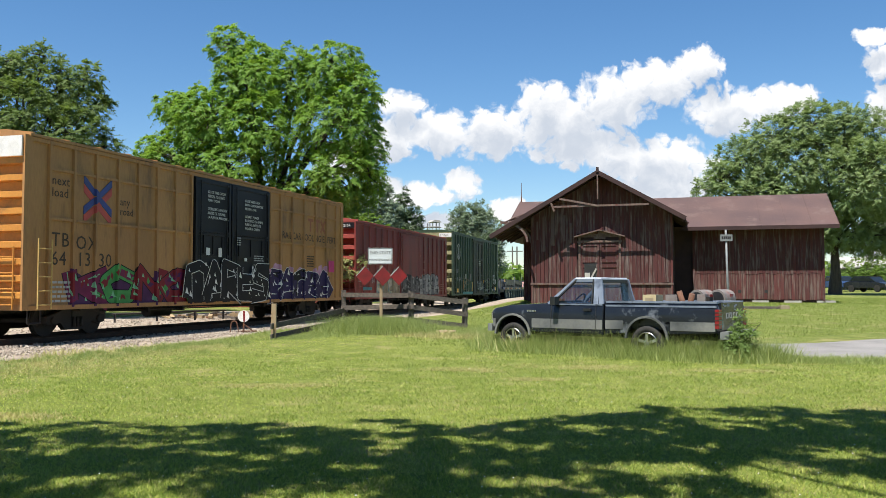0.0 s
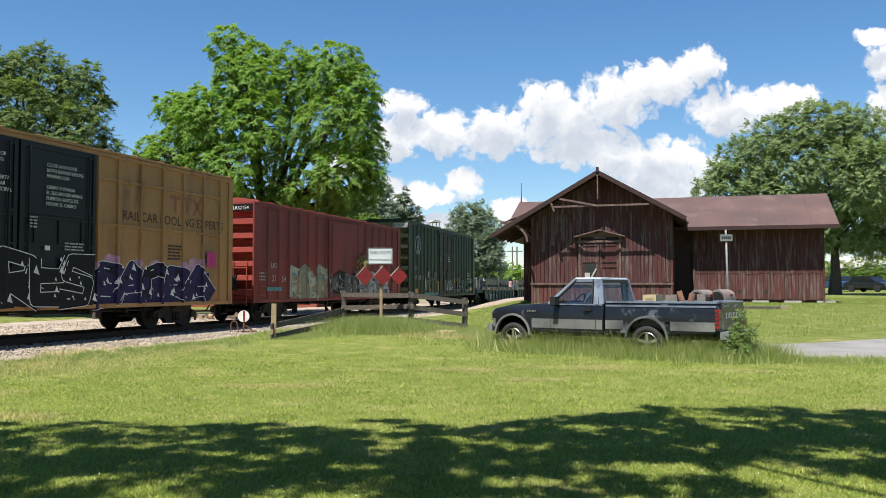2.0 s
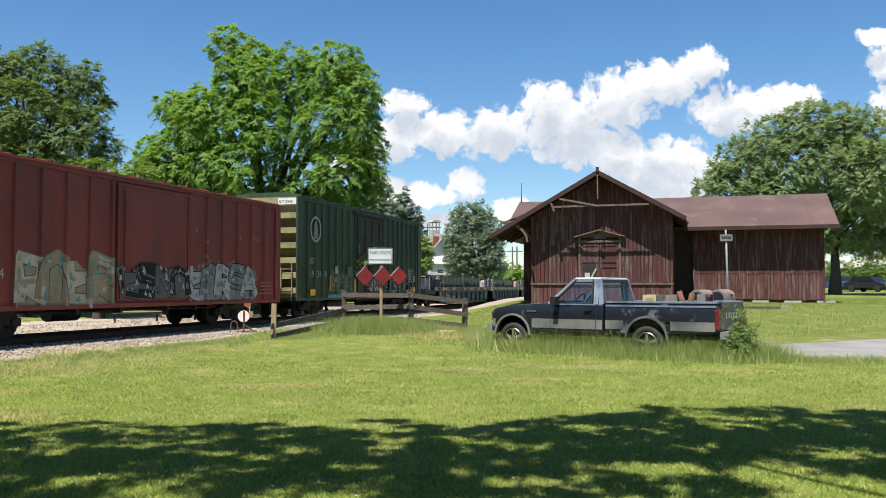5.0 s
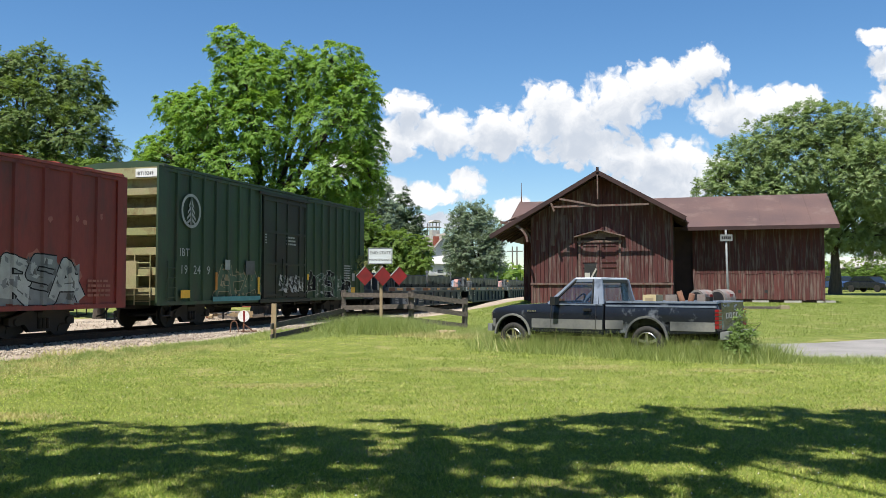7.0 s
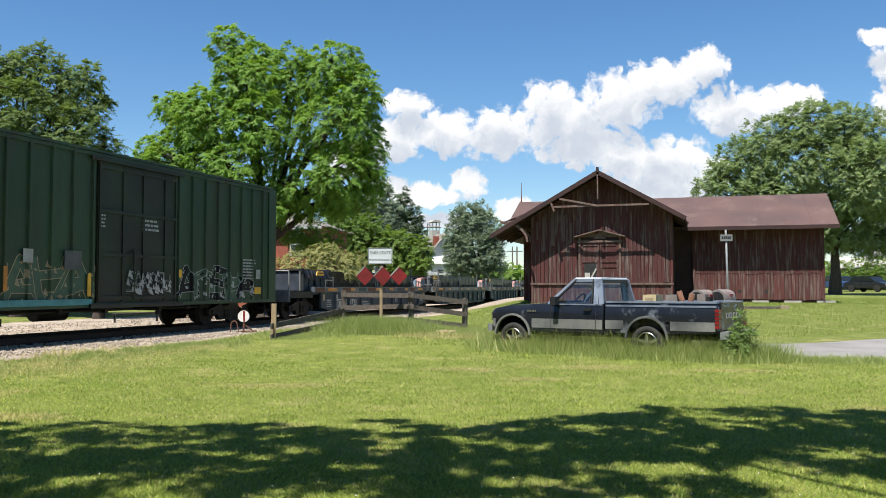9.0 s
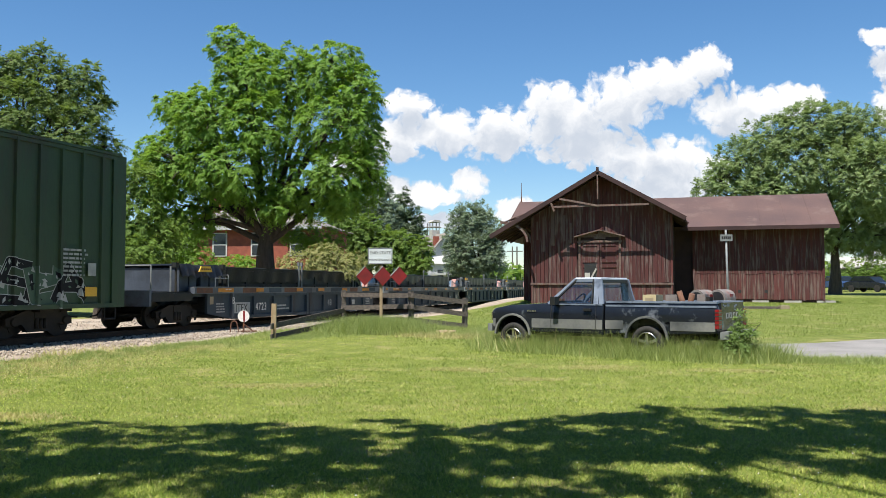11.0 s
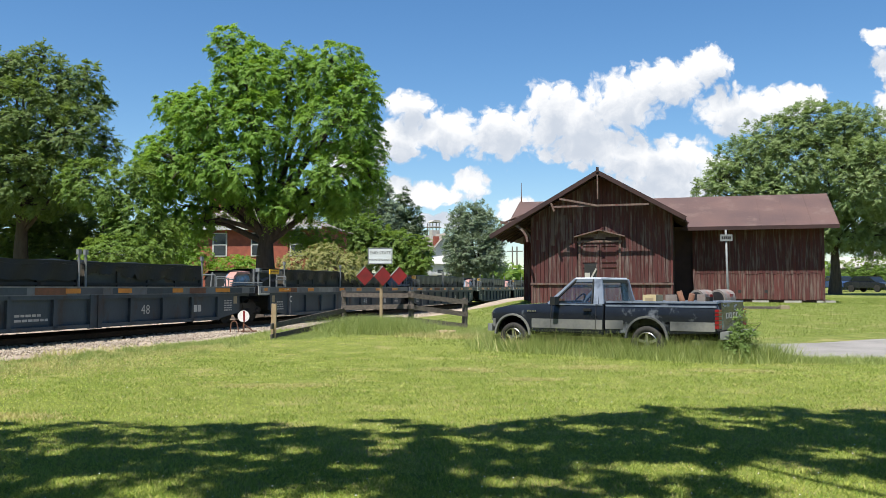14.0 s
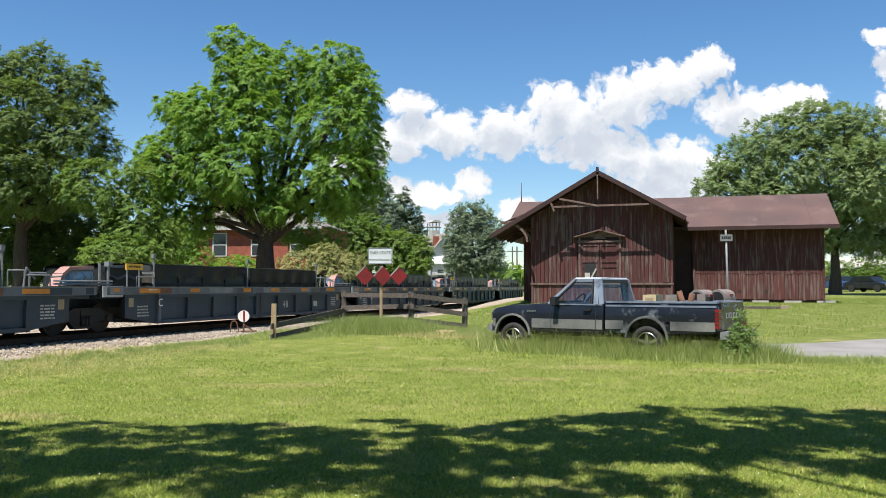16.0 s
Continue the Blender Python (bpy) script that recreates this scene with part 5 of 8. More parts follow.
def boards(parent, x0, x1, y, zfun, zbot, w, material, name="board", axis_x=True, skip=(), seed=0, group=None):
    """Upright boards side by side, each its own piece, with uneven lower ends and open joints."""
    rnd = random.Random(seed)
    x = x0
    while x < x1 - 0.02:
        ww = min(w * rnd.uniform(0.9, 1.1), x1 - x)
        d = rnd.uniform(0.0, 0.012)
        zt0, zt1 = zfun(x), zfun(x + ww)
        zb = zbot + rnd.uniform(-0.05, 0.03)
        hole = [s for s in skip if s[0] < x + ww / 2 < s[1]]
        spans = [(zb, None)] if not hole else [(zb, hole[0][2]), (hole[0][3], None)]
        for za, zc in spans:
            ta, tb = (zc, zc) if zc is not None else (zt0, zt1)
            if ta - za < 0.1:
                continue
            bm = bmesh.new()
            g = 0.008
            pts = [(x + g, za), (x + ww - g, za + rnd.uniform(-0.02, 0.02)), (x + ww - g, tb), (x + g, ta)]
            prism(bm, pts, y - 0.025 - d, y)
            recalc(bm)
            part(name, bm, material, parent)
        x += ww


def slab(bm, pts, t, mi=0):
    """A sheet of thickness t below the polygon pts."""
    top = [bm.verts.new(p) for p in pts]
    low = [bm.verts.new((p[0], p[1], p[2] - t)) for p in pts]
    k = len(pts)
    bm.faces.new(top).material_index = mi
    bm.faces.new(low[::-1]).material_index = mi
    for i in range(k):
        bm.faces.new((top[i], low[i], low[(i + 1) % k], top[(i + 1) % k])).material_index = mi


def freight_house():
    house = thing("freight_house", "dark red weathered board freight house with rusty tin roofs", "freight house", BARN)
    GW, ML, MR, M0, M1 = 6.75, -1.44, 14.05, 5.2, 12.0
    RG, SG = 6.42, 0.57            # gable ridge height over the floor of the plot, slope
    RM, SM = 5.97, 0.455
    roof_g = lambda x: RG - SG * abs(x - GW / 2) - 0.14
    roof_m = RM - SM * (8.6 - M0) - 0.12
    # inner walls close the volume behind the boards
    bm = bmesh.new()
    box(bm, 0.03, GW - 0.03, 0.0, M0, 0.05, roof_g(0) - 0.05)
    prism(bm, [(0.03, roof_g(0) - 0.06), (GW - 0.03, roof_g(GW) - 0.06), (GW / 2, RG - 0.25)], 0.0, M0 + 3)
    box(bm, ML, MR, M0, M1, 0.1, roof_m)
    prism(bm, [(M0, roof_m), (M1, roof_m), (8.6, RM - 0.2)], ML, MR, "x")
    recalc(bm)
    part("wall", bm, M["barn_dark"], house, "dark inner wall")
    # front gable boards, upper and lower course, with the doorway left open
    DL, DR = 2.32, 4.36
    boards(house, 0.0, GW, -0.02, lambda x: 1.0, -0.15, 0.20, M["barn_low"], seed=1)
    boards(house, 0.0, GW, -0.03, roof_g, 1.06, 0.20, M["barn"], seed=2, skip=[(DL, DR, 1.06, 3.45)])
    bm = bmesh.new()
    box(bm, -0.06, GW + 0.06, -0.12, -0.02, 0.97, 1.06)
    part("water_table", bm, M["trim"], house, "weathered grey ledge board")
    for x in (-0.03, GW - 0.07):
        bm = bmesh.new()
        box(bm, x, x + 0.10, -0.10, 0.04, 0.0, roof_g(x) - 0.05)
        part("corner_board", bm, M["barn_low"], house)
    # loading door: two leaves, frame and a small pediment
    bm = bmesh.new()
    for x in (DL, DR - 0.1):
        box(bm, x, x + 0.10, -0.12, -0.02, 1.06, 3.42)
    box(bm, DL - 0.05, DR + 0.05, -0.13, -0.02, 3.02, 3.12)
    recalc(bm)
    part("door_frame", bm, M["trim"], house, "grey door frame")
    cx = (DL + DR) / 2
    for s, a, b in ((0, DL + 0.1, cx), (1, cx, DR - 0.1)):
        bm = bmesh.new()
        box(bm, a + 0.01, b - 0.01, -0.055, -0.02, 1.08, 3.0)
        for z in (1.14, 1.85, 2.1, 2.9):
            box(bm, a + 0.01, b - 0.01, -0.085, -0.055, z - 0.05, z + 0.05)
        for x in (a + 0.06, b - 0.06):
            box(bm, x - 0.05, x + 0.05, -0.083, -0.055, 1.08, 3.0)
        part("door_leaf", bm, M["barn"], house, "red panelled loading door leaf")
    bm = bmesh.new()
    box(bm, DL + 0.28, DL + 0.85, -0.09, -0.05, 1.30, 2.0)
    part("broken_panel", bm, M["ink_black"], house, "dark broken door panel")
    bm = bmesh.new()
    beam(bm, (DL + 0.5, -0.1, 1.1), (DL + 0.86, -0.1, 1.75), 0.03, 0.08)
    box(bm, DL + 0.30, DL + 0.55, -0.1, -0.07, 1.0, 1.55)
    part("loose_plank", bm, M["concrete"], house, "bleached loose plank")
    bm = bmesh.new()
    for s in (-1, 1):
        beam(bm, (cx, -0.17, 3.62), (cx + s * 1.22, -0.17, 3.30), 0.26, 0.06)
        prism(bm, [(cx, 3.58), (cx + s * 1.1, 3.28), (cx, 3.28)], -0.06, -0.03)
    box(bm, cx - 0.28, cx + 0.28, -0.09, -0.05, 3.18, 3.42)
    recalc(bm)
    part("pediment", bm, M["trim"], house, "small weathered door pediment")
    # gable roof, with deep overhangs
    yf, yb = -1.05, 8.8
    xl, xr = -1.9, GW + 0.66
    zr = lambda x: RG - SG * abs(x - GW / 2)
    bm = bmesh.new()
    slab(bm, [(xl, yf, zr(xl)), (GW / 2, yf, RG), (GW / 2, yb, RG), (xl, yb, zr(xl))], 0.06)
    slab(bm, [(GW / 2, yf, RG), (xr, yf, zr(xr)), (xr, yb, zr(xr)), (GW / 2, yb, RG)], 0.06)
    part("gable_roof", bm, M["tin"], house, "oxide red tin sheet roof")
    for x0_, x1_ in ((GW / 2, xl), (GW / 2, xr)):
        bm = bmesh.new()
        beam(bm, (x0_, yf - 0.02, RG - 0.09), (x1_, yf - 0.02, zr(x1_) - 0.09), 0.06, 0.2)
        part("barge_board", bm, M["barn_dark"], house, "dark weathered barge board")
    rnd = random.Random(9)
    for i in range(12):
        x0_, x1_ = (GW / 2, xl) if i % 2 else (GW / 2, xr)
        y = yf + 0.35 + (i // 2) * 0.9
        bm = bmesh.new()
        beam(bm, (x0_, y, RG - 0.13), (x1_ + rnd.uniform(-0.1, 0.1), y, zr(x1_) - 0.12), 0.06, 0.14)
        part("rafter", bm, M["barn_dark"], house)
    for p, q, nm in (((GW / 2, yf, RG - 0.1), (GW / 2, yf, 5.05), "king_post"), ((1.25, yf, 4.72), (5.75, yf, 4.74), "collar_beam"), ((1.55, yf - 0.05, 5.1), (GW / 2, yf - 0.05, 4.72), "loose_brace"), ((1.15, yf - 0.03, 4.9), (1.3, yf - 0.03, 4.5), "loose_brace")):
        bm = bmesh.new()
        beam(bm, p, q, 0.06, 0.09, up=(0, 1, 0) if nm == "king_post" else (0, 0, 1))
        part(nm, bm, M["trim"], house, "bleached bare gable timber")
    bm = bmesh.new()
    beam(bm, (GW / 2, yf - 0.03, RG - 0.1), (GW / 2, yf - 0.03, RG + 0.14), 0.12, 0.12, up=(0, 1, 0))
    part("finial", bm, M["barn_dark"], house)
    # eave brackets and a rolled-up sheet on the track side
    for y in (-0.9, 0.02, 2.4):
        bm = bmesh.new()
        last = None
        for k in range(7):
            a = k / 6 * math.pi / 2
            p = (-0.05 - 1.35 * (1 - math.cos(a)), y, 3.05 + 1.0 * math.sin(a))
            if last:
                beam(bm, last, p, 0.09, 0.10)
            last = p
        recalc(bm)
        part("eave_bracket", bm, M["trim"], house, "curved eave bracket")
    bm = bmesh.new()
    for k in range(5):
        tube(bm, (-1.35 + k * 0.12, -0.95, 3.98 + 0.05 * k), (-0.9 + k * 0.16, -0.7, 4.05 + 0.1 * k + 0.05 * (k % 2)), 0.03, n=5)
    part("broken_lath", bm, M["trim"], house, "broken roof laths")
    # orange red strips on the front paint sunlight through gaps in the roof overhang
    for x, z0, z1, w in ((0.55, 2.6, 4.35, 0.11), (0.98, 2.9, 4.78, 0.17), (1.55, 3.1, 4.4, 0.12), (0.25, 3.2, 4.1, 0.08), (1.9, 3.0, 4.0, 0.09)):
        bm = bmesh.new()
        box(bm, x, x + w, -0.095, -0.065, z0, z1)
        part("loose_plank", bm, M["tin"], house, "orange red plank strip painted as sunlight")
    # the long wing
    # wing boards below the eaves' shadow line are coloured lighter, as sunlit
    wing_low = 1.62
    # boards stop short of the gable: dark wall stands in for its cast shadow
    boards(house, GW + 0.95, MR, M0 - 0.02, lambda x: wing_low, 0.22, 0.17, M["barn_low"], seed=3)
    boards(house, GW + 0.95, MR, M0 - 0.035, lambda x: roof_m - 0.02, wing_low - 0.06, 0.17, M["barn"], seed=4)
    boards(house, ML, -0.02, M0 - 0.02, lambda x: roof_m - 0.02, 0.1, 0.2, M["barn"], seed=5)
    for x in (GW + 0.9, MR - 0.06):
        bm = bmesh.new()
        box(bm, x, x + 0.1, M0 - 0.11, M0 + 0.04, 0.15, roof_m)
        part("corner_board", bm, M["barn"], house)
    rnd = random.Random(5)
    for i in range(4):
        bm = bmesh.new()
        x = GW + 2.3 + i * 1.55
        box(bm, x, x + rnd.uniform(0.5, 0.9), M0 - 0.05, M0 + 0.4, -0.4, 0.16)
        bevel(bm, 0.05, 2)
        part("foundation_stone", bm, M["concrete"], house, "pale rough foundation stone")
    for x, z in ((9.9, 0.55), (11.2, 0.55)):
        bm = bmesh.new()
        box(bm, x, x + 0.16, M0 - 0.065, M0 - 0.045, z, z + 0.16)
        part("vent_hole", bm, M["ink_black"], house, "small dark square hole")
    ye, yk = 4.25, 12.95
    xl, xr = ML - 0.9, MR + 0.65
    zm = lambda y: RM - SM * abs(y - 8.6)
    bm = bmesh.new()
    slab(bm, [(xl, ye, zm(ye)), (xr, ye, zm(ye)), (xr, 8.6, RM), (xl, 8.6, RM)], 0.06)
    slab(bm, [(xl, 8.6, RM), (xr, 8.6, RM), (xr, yk, zm(yk)), (xl, yk, zm(yk))], 0.06)
    recalc(bm)
    part("wing_roof", bm, M["tin"], house, "long oxide red tin sheet roof")
    k = 14
    for i in range(k + 1):
        x = xl + 0.02 + (xr - xl - 0.04) * i / k
        bm = bmesh.new()
        beam(bm, (x, ye + 0.01, zm(ye + 0.01) + 0.008), (x, 8.6, RM + 0.008), 0.03, 0.02)
        part("roof_seam", bm, M["tin"], house)
    bm = bmesh.new()
    box(bm, xl, xr, ye - 0.03, ye, zm(ye) - 0.2, zm(ye) - 0.01)
    part("fascia", bm, M["barn_dark"], house, "dark eaves board")
    bm = bmesh.new()
    tube(bm, (xl + 0.1, 8.6, RM - 0.05), (xl + 0.1, 8.6, RM + 1.15), 0.03, 0.012, n=6)
    tube(bm, (xl + 0.1, 8.6, RM), (xl + 0.1, 8.6, RM + 0.35), 0.055, 0.03, n=6)
    part("lightning_rod", bm, M["rust"], house, "thin rusty lightning rod")


freight_house()


# ---- the pickup ----
def glass_mat():
    m = bpy.data.materials.new("clear car glass")
    m.use_nodes = True
    n, ln = m.node_tree.nodes, m.node_tree.links.new
    g = n.new("ShaderNodeBsdfGlossy")
    g.inputs["Roughness"].default_value = 0.03
    t = n.new("ShaderNodeBsdfTransparent")
    t.inputs["Color"].default_value = (0.84, 0.90, 0.87, 1)
    ms = n.new("ShaderNodeMixShader")
    ms.inputs[0].default_value = 0.10
    ln(t.outputs[0], ms.inputs[1])
    ln(g.outputs[0], ms.inputs[2])
    ln(ms.outputs[0], n["Material Output"].inputs["Surface"])
    return m


M["clear"] = glass_mat()
PSI = radians(36)


def rounded(bm, z_from, z_to, inset, half):
    """Draws the upper part of the outer sides in, as a curved shoulder, with smooth shading between sharp edges."""
    for k in range(6):
        z = z_from + (z_to - z_from) * k / 5 - 0.004
        bmesh.ops.bisect_plane(bm, geom=bm.verts[:] + bm.edges[:] + bm.faces[:], plane_co=(0, 0, z), plane_no=(0, 0, 1))
    for v in bm.verts:
        if abs(v.co.y) > half and v.co.z > z_from:
            t = (v.co.z - z_from) / (z_to - z_from)
            v.co.y -= math.copysign(inset * t * t, v.co.y)
    bm.normal_update()
    for f in bm.faces:
        f.smooth = True
    for e in bm.edges:
        e.smooth = e.calc_face_angle(0) < 0.55


def pickup():
    tx, ty, tz = 4.61, 18.2, -0.05
    p = thing("pickup_truck", "faded dark blue pickup truck parked in tall grass", "pickup truck", Matrix.Translation((tx, ty, tz)) @ Matrix.Rotation(math.pi - PSI, 4, "Z"))
    WB, HW = 3.15, 0.86

    def arch(cx, r, n=9):
        return [(cx + r * math.cos(a), 0.36 + r * math.sin(a)) for a in [math.pi * k / n for k in range(n + 1)]]
    # bed sides, one each side, with the wheel arch cut out
    for s in (-1, 1):
        bm = bmesh.new()
        out = [(-1.42, 0.50), (-0.44, 0.46)] + arch(0, 0.44)[::-1] + [(0.44, 0.46), (0.92, 0.42), (0.92, 1.09), (-1.42, 1.10), (-1.46, 0.95)]
        prism(bm, out, s * (HW - 0.14), s * HW)
        recalc(bm)
        bevel(bm, 0.03, 3, 0.9)
        rounded(bm, 0.74, 1.10, 0.06, HW - 0.05)
        part("bed_side", bm, M["truck"], p, "dark blue bed side")
        # the pale rail colour paints the sky highlight on the bed's upper edge
        bm = bmesh.new()
        beam(bm, (-1.43, s * (HW - 0.11), 1.105), (0.90, s * (HW - 0.11), 1.095), 0.15, 0.04)
        beam(bm, (-1.42, s * (HW - 0.028), 1.02), (0.90, s * (HW - 0.028), 1.02), 0.012, 0.035)
        bevel(bm, 0.012, 1)
        part("bed_rail", bm, M["truck_chalk"], p, "chalky bed rail with painted sky highlight")
        bm = bmesh.new()
        box(bm, 0.5, 0.90, *sorted((s * HW, s * (HW + 0.006))), 0.54, 0.72)
        part("lower_panel", bm, M["truck_grey"], p, "faded silver grey lower panel")
        bm = bmesh.new()
        box(bm, -1.40, -0.5, *sorted((s * HW, s * (HW + 0.006))), 0.54, 0.72)
        part("lower_panel", bm, M["truck_grey"], p, "faded silver grey lower panel")
        for cx in (0, WB):
            bm = bmesh.new()
            a1, a0 = arch(cx, 0.462, 12), arch(cx, 0.42, 12)
            prism(bm, a1 + a0[::-1], s * (HW - 0.05), s * (HW + 0.035))
            recalc(bm)
            part("wheel_arch", bm, M["truck_grey"], p, "flared faded wheel arch")
    bm = bmesh.new()
    box(bm, -1.4, 0.90, -HW + 0.15, HW - 0.15, 0.55, 0.62)
    box(bm, 0.86, 0.93, -HW + 0.14, HW - 0.14, 0.6, 1.08)
    for s in (-1, 1):
        box(bm, -0.45, 0.45, *sorted((s * (HW - 0.15), s * (HW - 0.36))), 0.6, 0.82)
    part("bed_floor", bm, M["truck"], p, "dark truck bed floor")
    # cab lower body and nose
    bm = bmesh.new()
    out = [(0.95, 0.40), (WB - 0.44, 0.42)] + arch(WB, 0.44)[::-1] + [(WB + 0.44, 0.46), (WB + 0.52, 0.50), (WB + 0.55, 0.86), (WB + 0.48, 0.93), (WB + 0.1, 1.00), (2.25, 1.06), (0.95, 1.08)]
    prism(bm, out, -HW, HW)
    recalc(bm)
    bevel(bm, 0.035, 3, 0.9)
    rounded(bm, 0.74, 1.08, 0.06, HW - 0.05)
    part("cab_body", bm, M["truck"], p, "dark blue cab body and bonnet")
    for s in (-1, 1):
        bm = bmesh.new()
        box(bm, 0.97, 2.66, *sorted((s * HW, s * (HW + 0.006))), 0.52, 0.72)
        part("lower_panel", bm, M["truck_grey"], p, "faded silver grey lower panel")
        bm = bmesh.new()
        box(bm, 3.6, 3.66, *sorted((s * HW, s * (HW + 0.006))), 0.52, 0.70)
        part("lower_panel", bm, M["truck_grey"], p, "faded silver grey lower panel")
        bm = bmesh.new()
        for x in (1.12, 2.18):
            box(bm, x - 0.006, x + 0.006, *sorted((s * HW, s * (HW + 0.009))), 0.46, 0.80)
            beam(bm, (x, s * (HW + 0.002), 0.80), (x, s * (HW - 0.045), 1.06), 0.014, 0.012, up=(1, 0, 0))
        box(bm, 1.12, 2.18, *sorted((s * HW, s * (HW + 0.009))), 0.455, 0.467)
        part("door_gap", bm, M["plastic_black"], p)
        # pale strip painted as the sky highlight along the cab's shoulder
        bm = bmesh.new()
        box(bm, 0.98, 2.22, *sorted((s * (HW - 0.07), s * (HW - 0.025))), 1.02, 1.05)
        part("belt_line", bm, M["truck_chalk"], p, "pale belt line, a painted sky highlight")
        bm = bmesh.new()
        box(bm, 1.22, 1.40, *sorted((s * HW, s * (HW + 0.035))), 0.90, 0.955)
        part("door_handle", bm, M["plastic_black"], p, "black door handle")
        bm = bmesh.new()
        box(bm, 1.98, 2.10, *sorted((s * HW, s * (HW + 0.19))), 1.02, 1.20)
        bevel(bm, 0.03, 2)
        part("wing_mirror", bm, M["plastic_black"], p, "black wing mirror")
        bm = bmesh.new()
        for k in range(6):
            box(bm, 2.55 + k * 0.04, 2.575 + k * 0.04, *sorted((s * HW, s * (HW + 0.008))), 0.86, 0.90)
        part("badge", bm, M["chrome"], p, "small chrome badge bars")
        bm = bmesh.new()
        box(bm, WB + 0.48, WB + 0.57, *sorted((s * 0.5, s * 0.84)), 0.66, 0.84)
        part("headlight", bm, M["chrome"], p, "rectangular headlight")
        bm = bmesh.new()
        box(bm, -1.475, -1.40, *sorted((s * (HW - 0.16), s * (HW + 0.008))), 0.60, 0.97)
        bevel(bm, 0.015, 1)
        tl = part("tail_light", bm, M["tail_red"], p, "red ribbed tail light")
        bm = bmesh.new()
        for z in (0.68, 0.76, 0.84, 0.91):
            box(bm, -1.48, -1.39, *sorted((s * (HW - 0.15), s * (HW + 0.012))), z - 0.008, z + 0.008)
        part("lens_rib", bm, M["plastic_black"], tl)
    before = set(p.children)
    # greenhouse: roof on pillars, with clear panes
    bz, tzz = 1.06, 1.55
    bm = bmesh.new()
    vs = prism(bm, [(1.60, -0.68), (2.24, -0.66), (2.24, 0.66), (1.60, 0.68)], tzz - 0.02, tzz + 0.06, "z")
    recalc(bm)
    bevel(bm, 0.035, 3, 0.9)
    part("cab_roof", bm, M["truck_roof"], p, "sun-bleached pale cab roof")
    for s in (-1, 1):
        for a, b, w, mm in (((1.53, 0.80), (1.63, 0.67), 0.10, "truck_chalk"), ((1.66, 0.805), (1.69, 0.675), 0.11, "truck_chalk"), ((1.76, 0.81), (1.77, 0.68), 0.03, "plastic_black"), ((2.80, 0.80), (2.21, 0.66), 0.06, "truck_chalk"), ((2.72, 0.805), (2.17, 0.665), 0.03, "plastic_black")):
            bm = bmesh.new()
            beam(bm, (a[0], s * a[1], bz - 0.02), (b[0], s * b[1], tzz + 0.02), 0.05, w, up=(1, 0, 0.2))
            part("pillar", bm, M[mm], p, "painted cab pillar")
        bm = bmesh.new()
        beam(bm, (1.62, s * 0.675, tzz + 0.0), (2.23, s * 0.665, tzz + 0.0), 0.05, 0.06)
        part("roof_rail", bm, M["truck_chalk"], p)
        for (a0, a1, b1, b0), nm in ((((1.74, 0.80), (2.66, 0.80), (2.19, 0.665), (1.75, 0.67)), "side_window"), (((1.545, 0.80), (1.66, 0.80), (1.69, 0.67), (1.64, 0.67)), "quarter_window")):
            bm = bmesh.new()
            f = bm.faces.new([bm.verts.new((a0[0], s * a0[1], bz)), bm.verts.new((a1[0], s * a1[1], bz)), bm.verts.new((b1[0], s * b1[1], tzz)), bm.verts.new((b0[0], s * b0[1], tzz))])
            part(nm, bm, M["clear"], p, "clear side glass").visible_shadow = False
    for x0, x1, nm in ((1.53, 1.625, "rear_window"), (2.80, 2.20, "windscreen")):
        bm = bmesh.new()
        bm.faces.new([bm.verts.new(v) for v in ((x0, -0.76, bz), (x0, 0.76, bz), (x1, 0.63, tzz), (x1, -0.63, tzz))])
        part(nm, bm, M["clear"], p, "clear cab glass").visible_shadow = False
        bm = bmesh.new()
        for z, xx, hw in ((bz + 0.01, x0, 0.80), (tzz - 0.02, x1, 0.66)):
            beam(bm, (xx, -hw, z), (xx, hw, z), 0.05, 0.06)
        part("window_frame", bm, M["plastic_black"], p)
    bm = bmesh.new()
    box(bm, 1.60, 1.74, -0.7, 0.7, 0.7, 1.10)
    box(bm, 1.6, 2.1, -0.7, 0.7, 0.6, 0.85)
    bevel(bm, 0.04, 2)
    part("bench_seat", bm, M["plastic_black"], p, "dark bench seat")
    bm = bmesh.new()
    n = 16
    c0 = Vector((2.28, 0.36, 1.10))
    ring = [c0 + Matrix.Rotation(radians(-35), 3, "Y") @ Vector((0, 0.19 * math.cos(2 * math.pi * k / n), 0.19 * math.sin(2 * math.pi * k / n))) for k in range(n)]
    for k in range(n):
        tube(bm, ring[k], ring[(k + 1) % n], 0.016, n=5)
    part("steering_wheel", bm, M["plastic_black"], p, "black steering wheel")
    for o in set(p.children) - before:
        o.matrix_basis = pose(-0.53, 0, 0)
    # tailgate, letter shapes, bumper
    bm = bmesh.new()
    box(bm, -1.47, -1.40, -HW + 0.17, HW - 0.17, 0.58, 1.10)
    bevel(bm, 0.02, 2)
    tg = part("tailgate", bm, M["truck"], p, "dark blue tailgate")
    for k in range(5):
        bm = bmesh.new()
        y = 0.42 - k * 0.21
        box(bm, -1.478, -1.468, y - 0.13, y, 0.79, 0.81)
        box(bm, -1.478, -1.468, y - 0.13, y, 0.88, 0.90)
        box(bm, -1.478, -1.468, y - 0.03, y, 0.81, 0.88)
        if k in (0, 1, 2):
            box(bm, -1.478, -1.468, y - 0.13, y - 0.10, 0.81, 0.88)
        part("badge", bm, M["silver"], tg, "pale raised badge shape")
    bm = bmesh.new()
    for k in range(7):
        rr = random.Random(k)
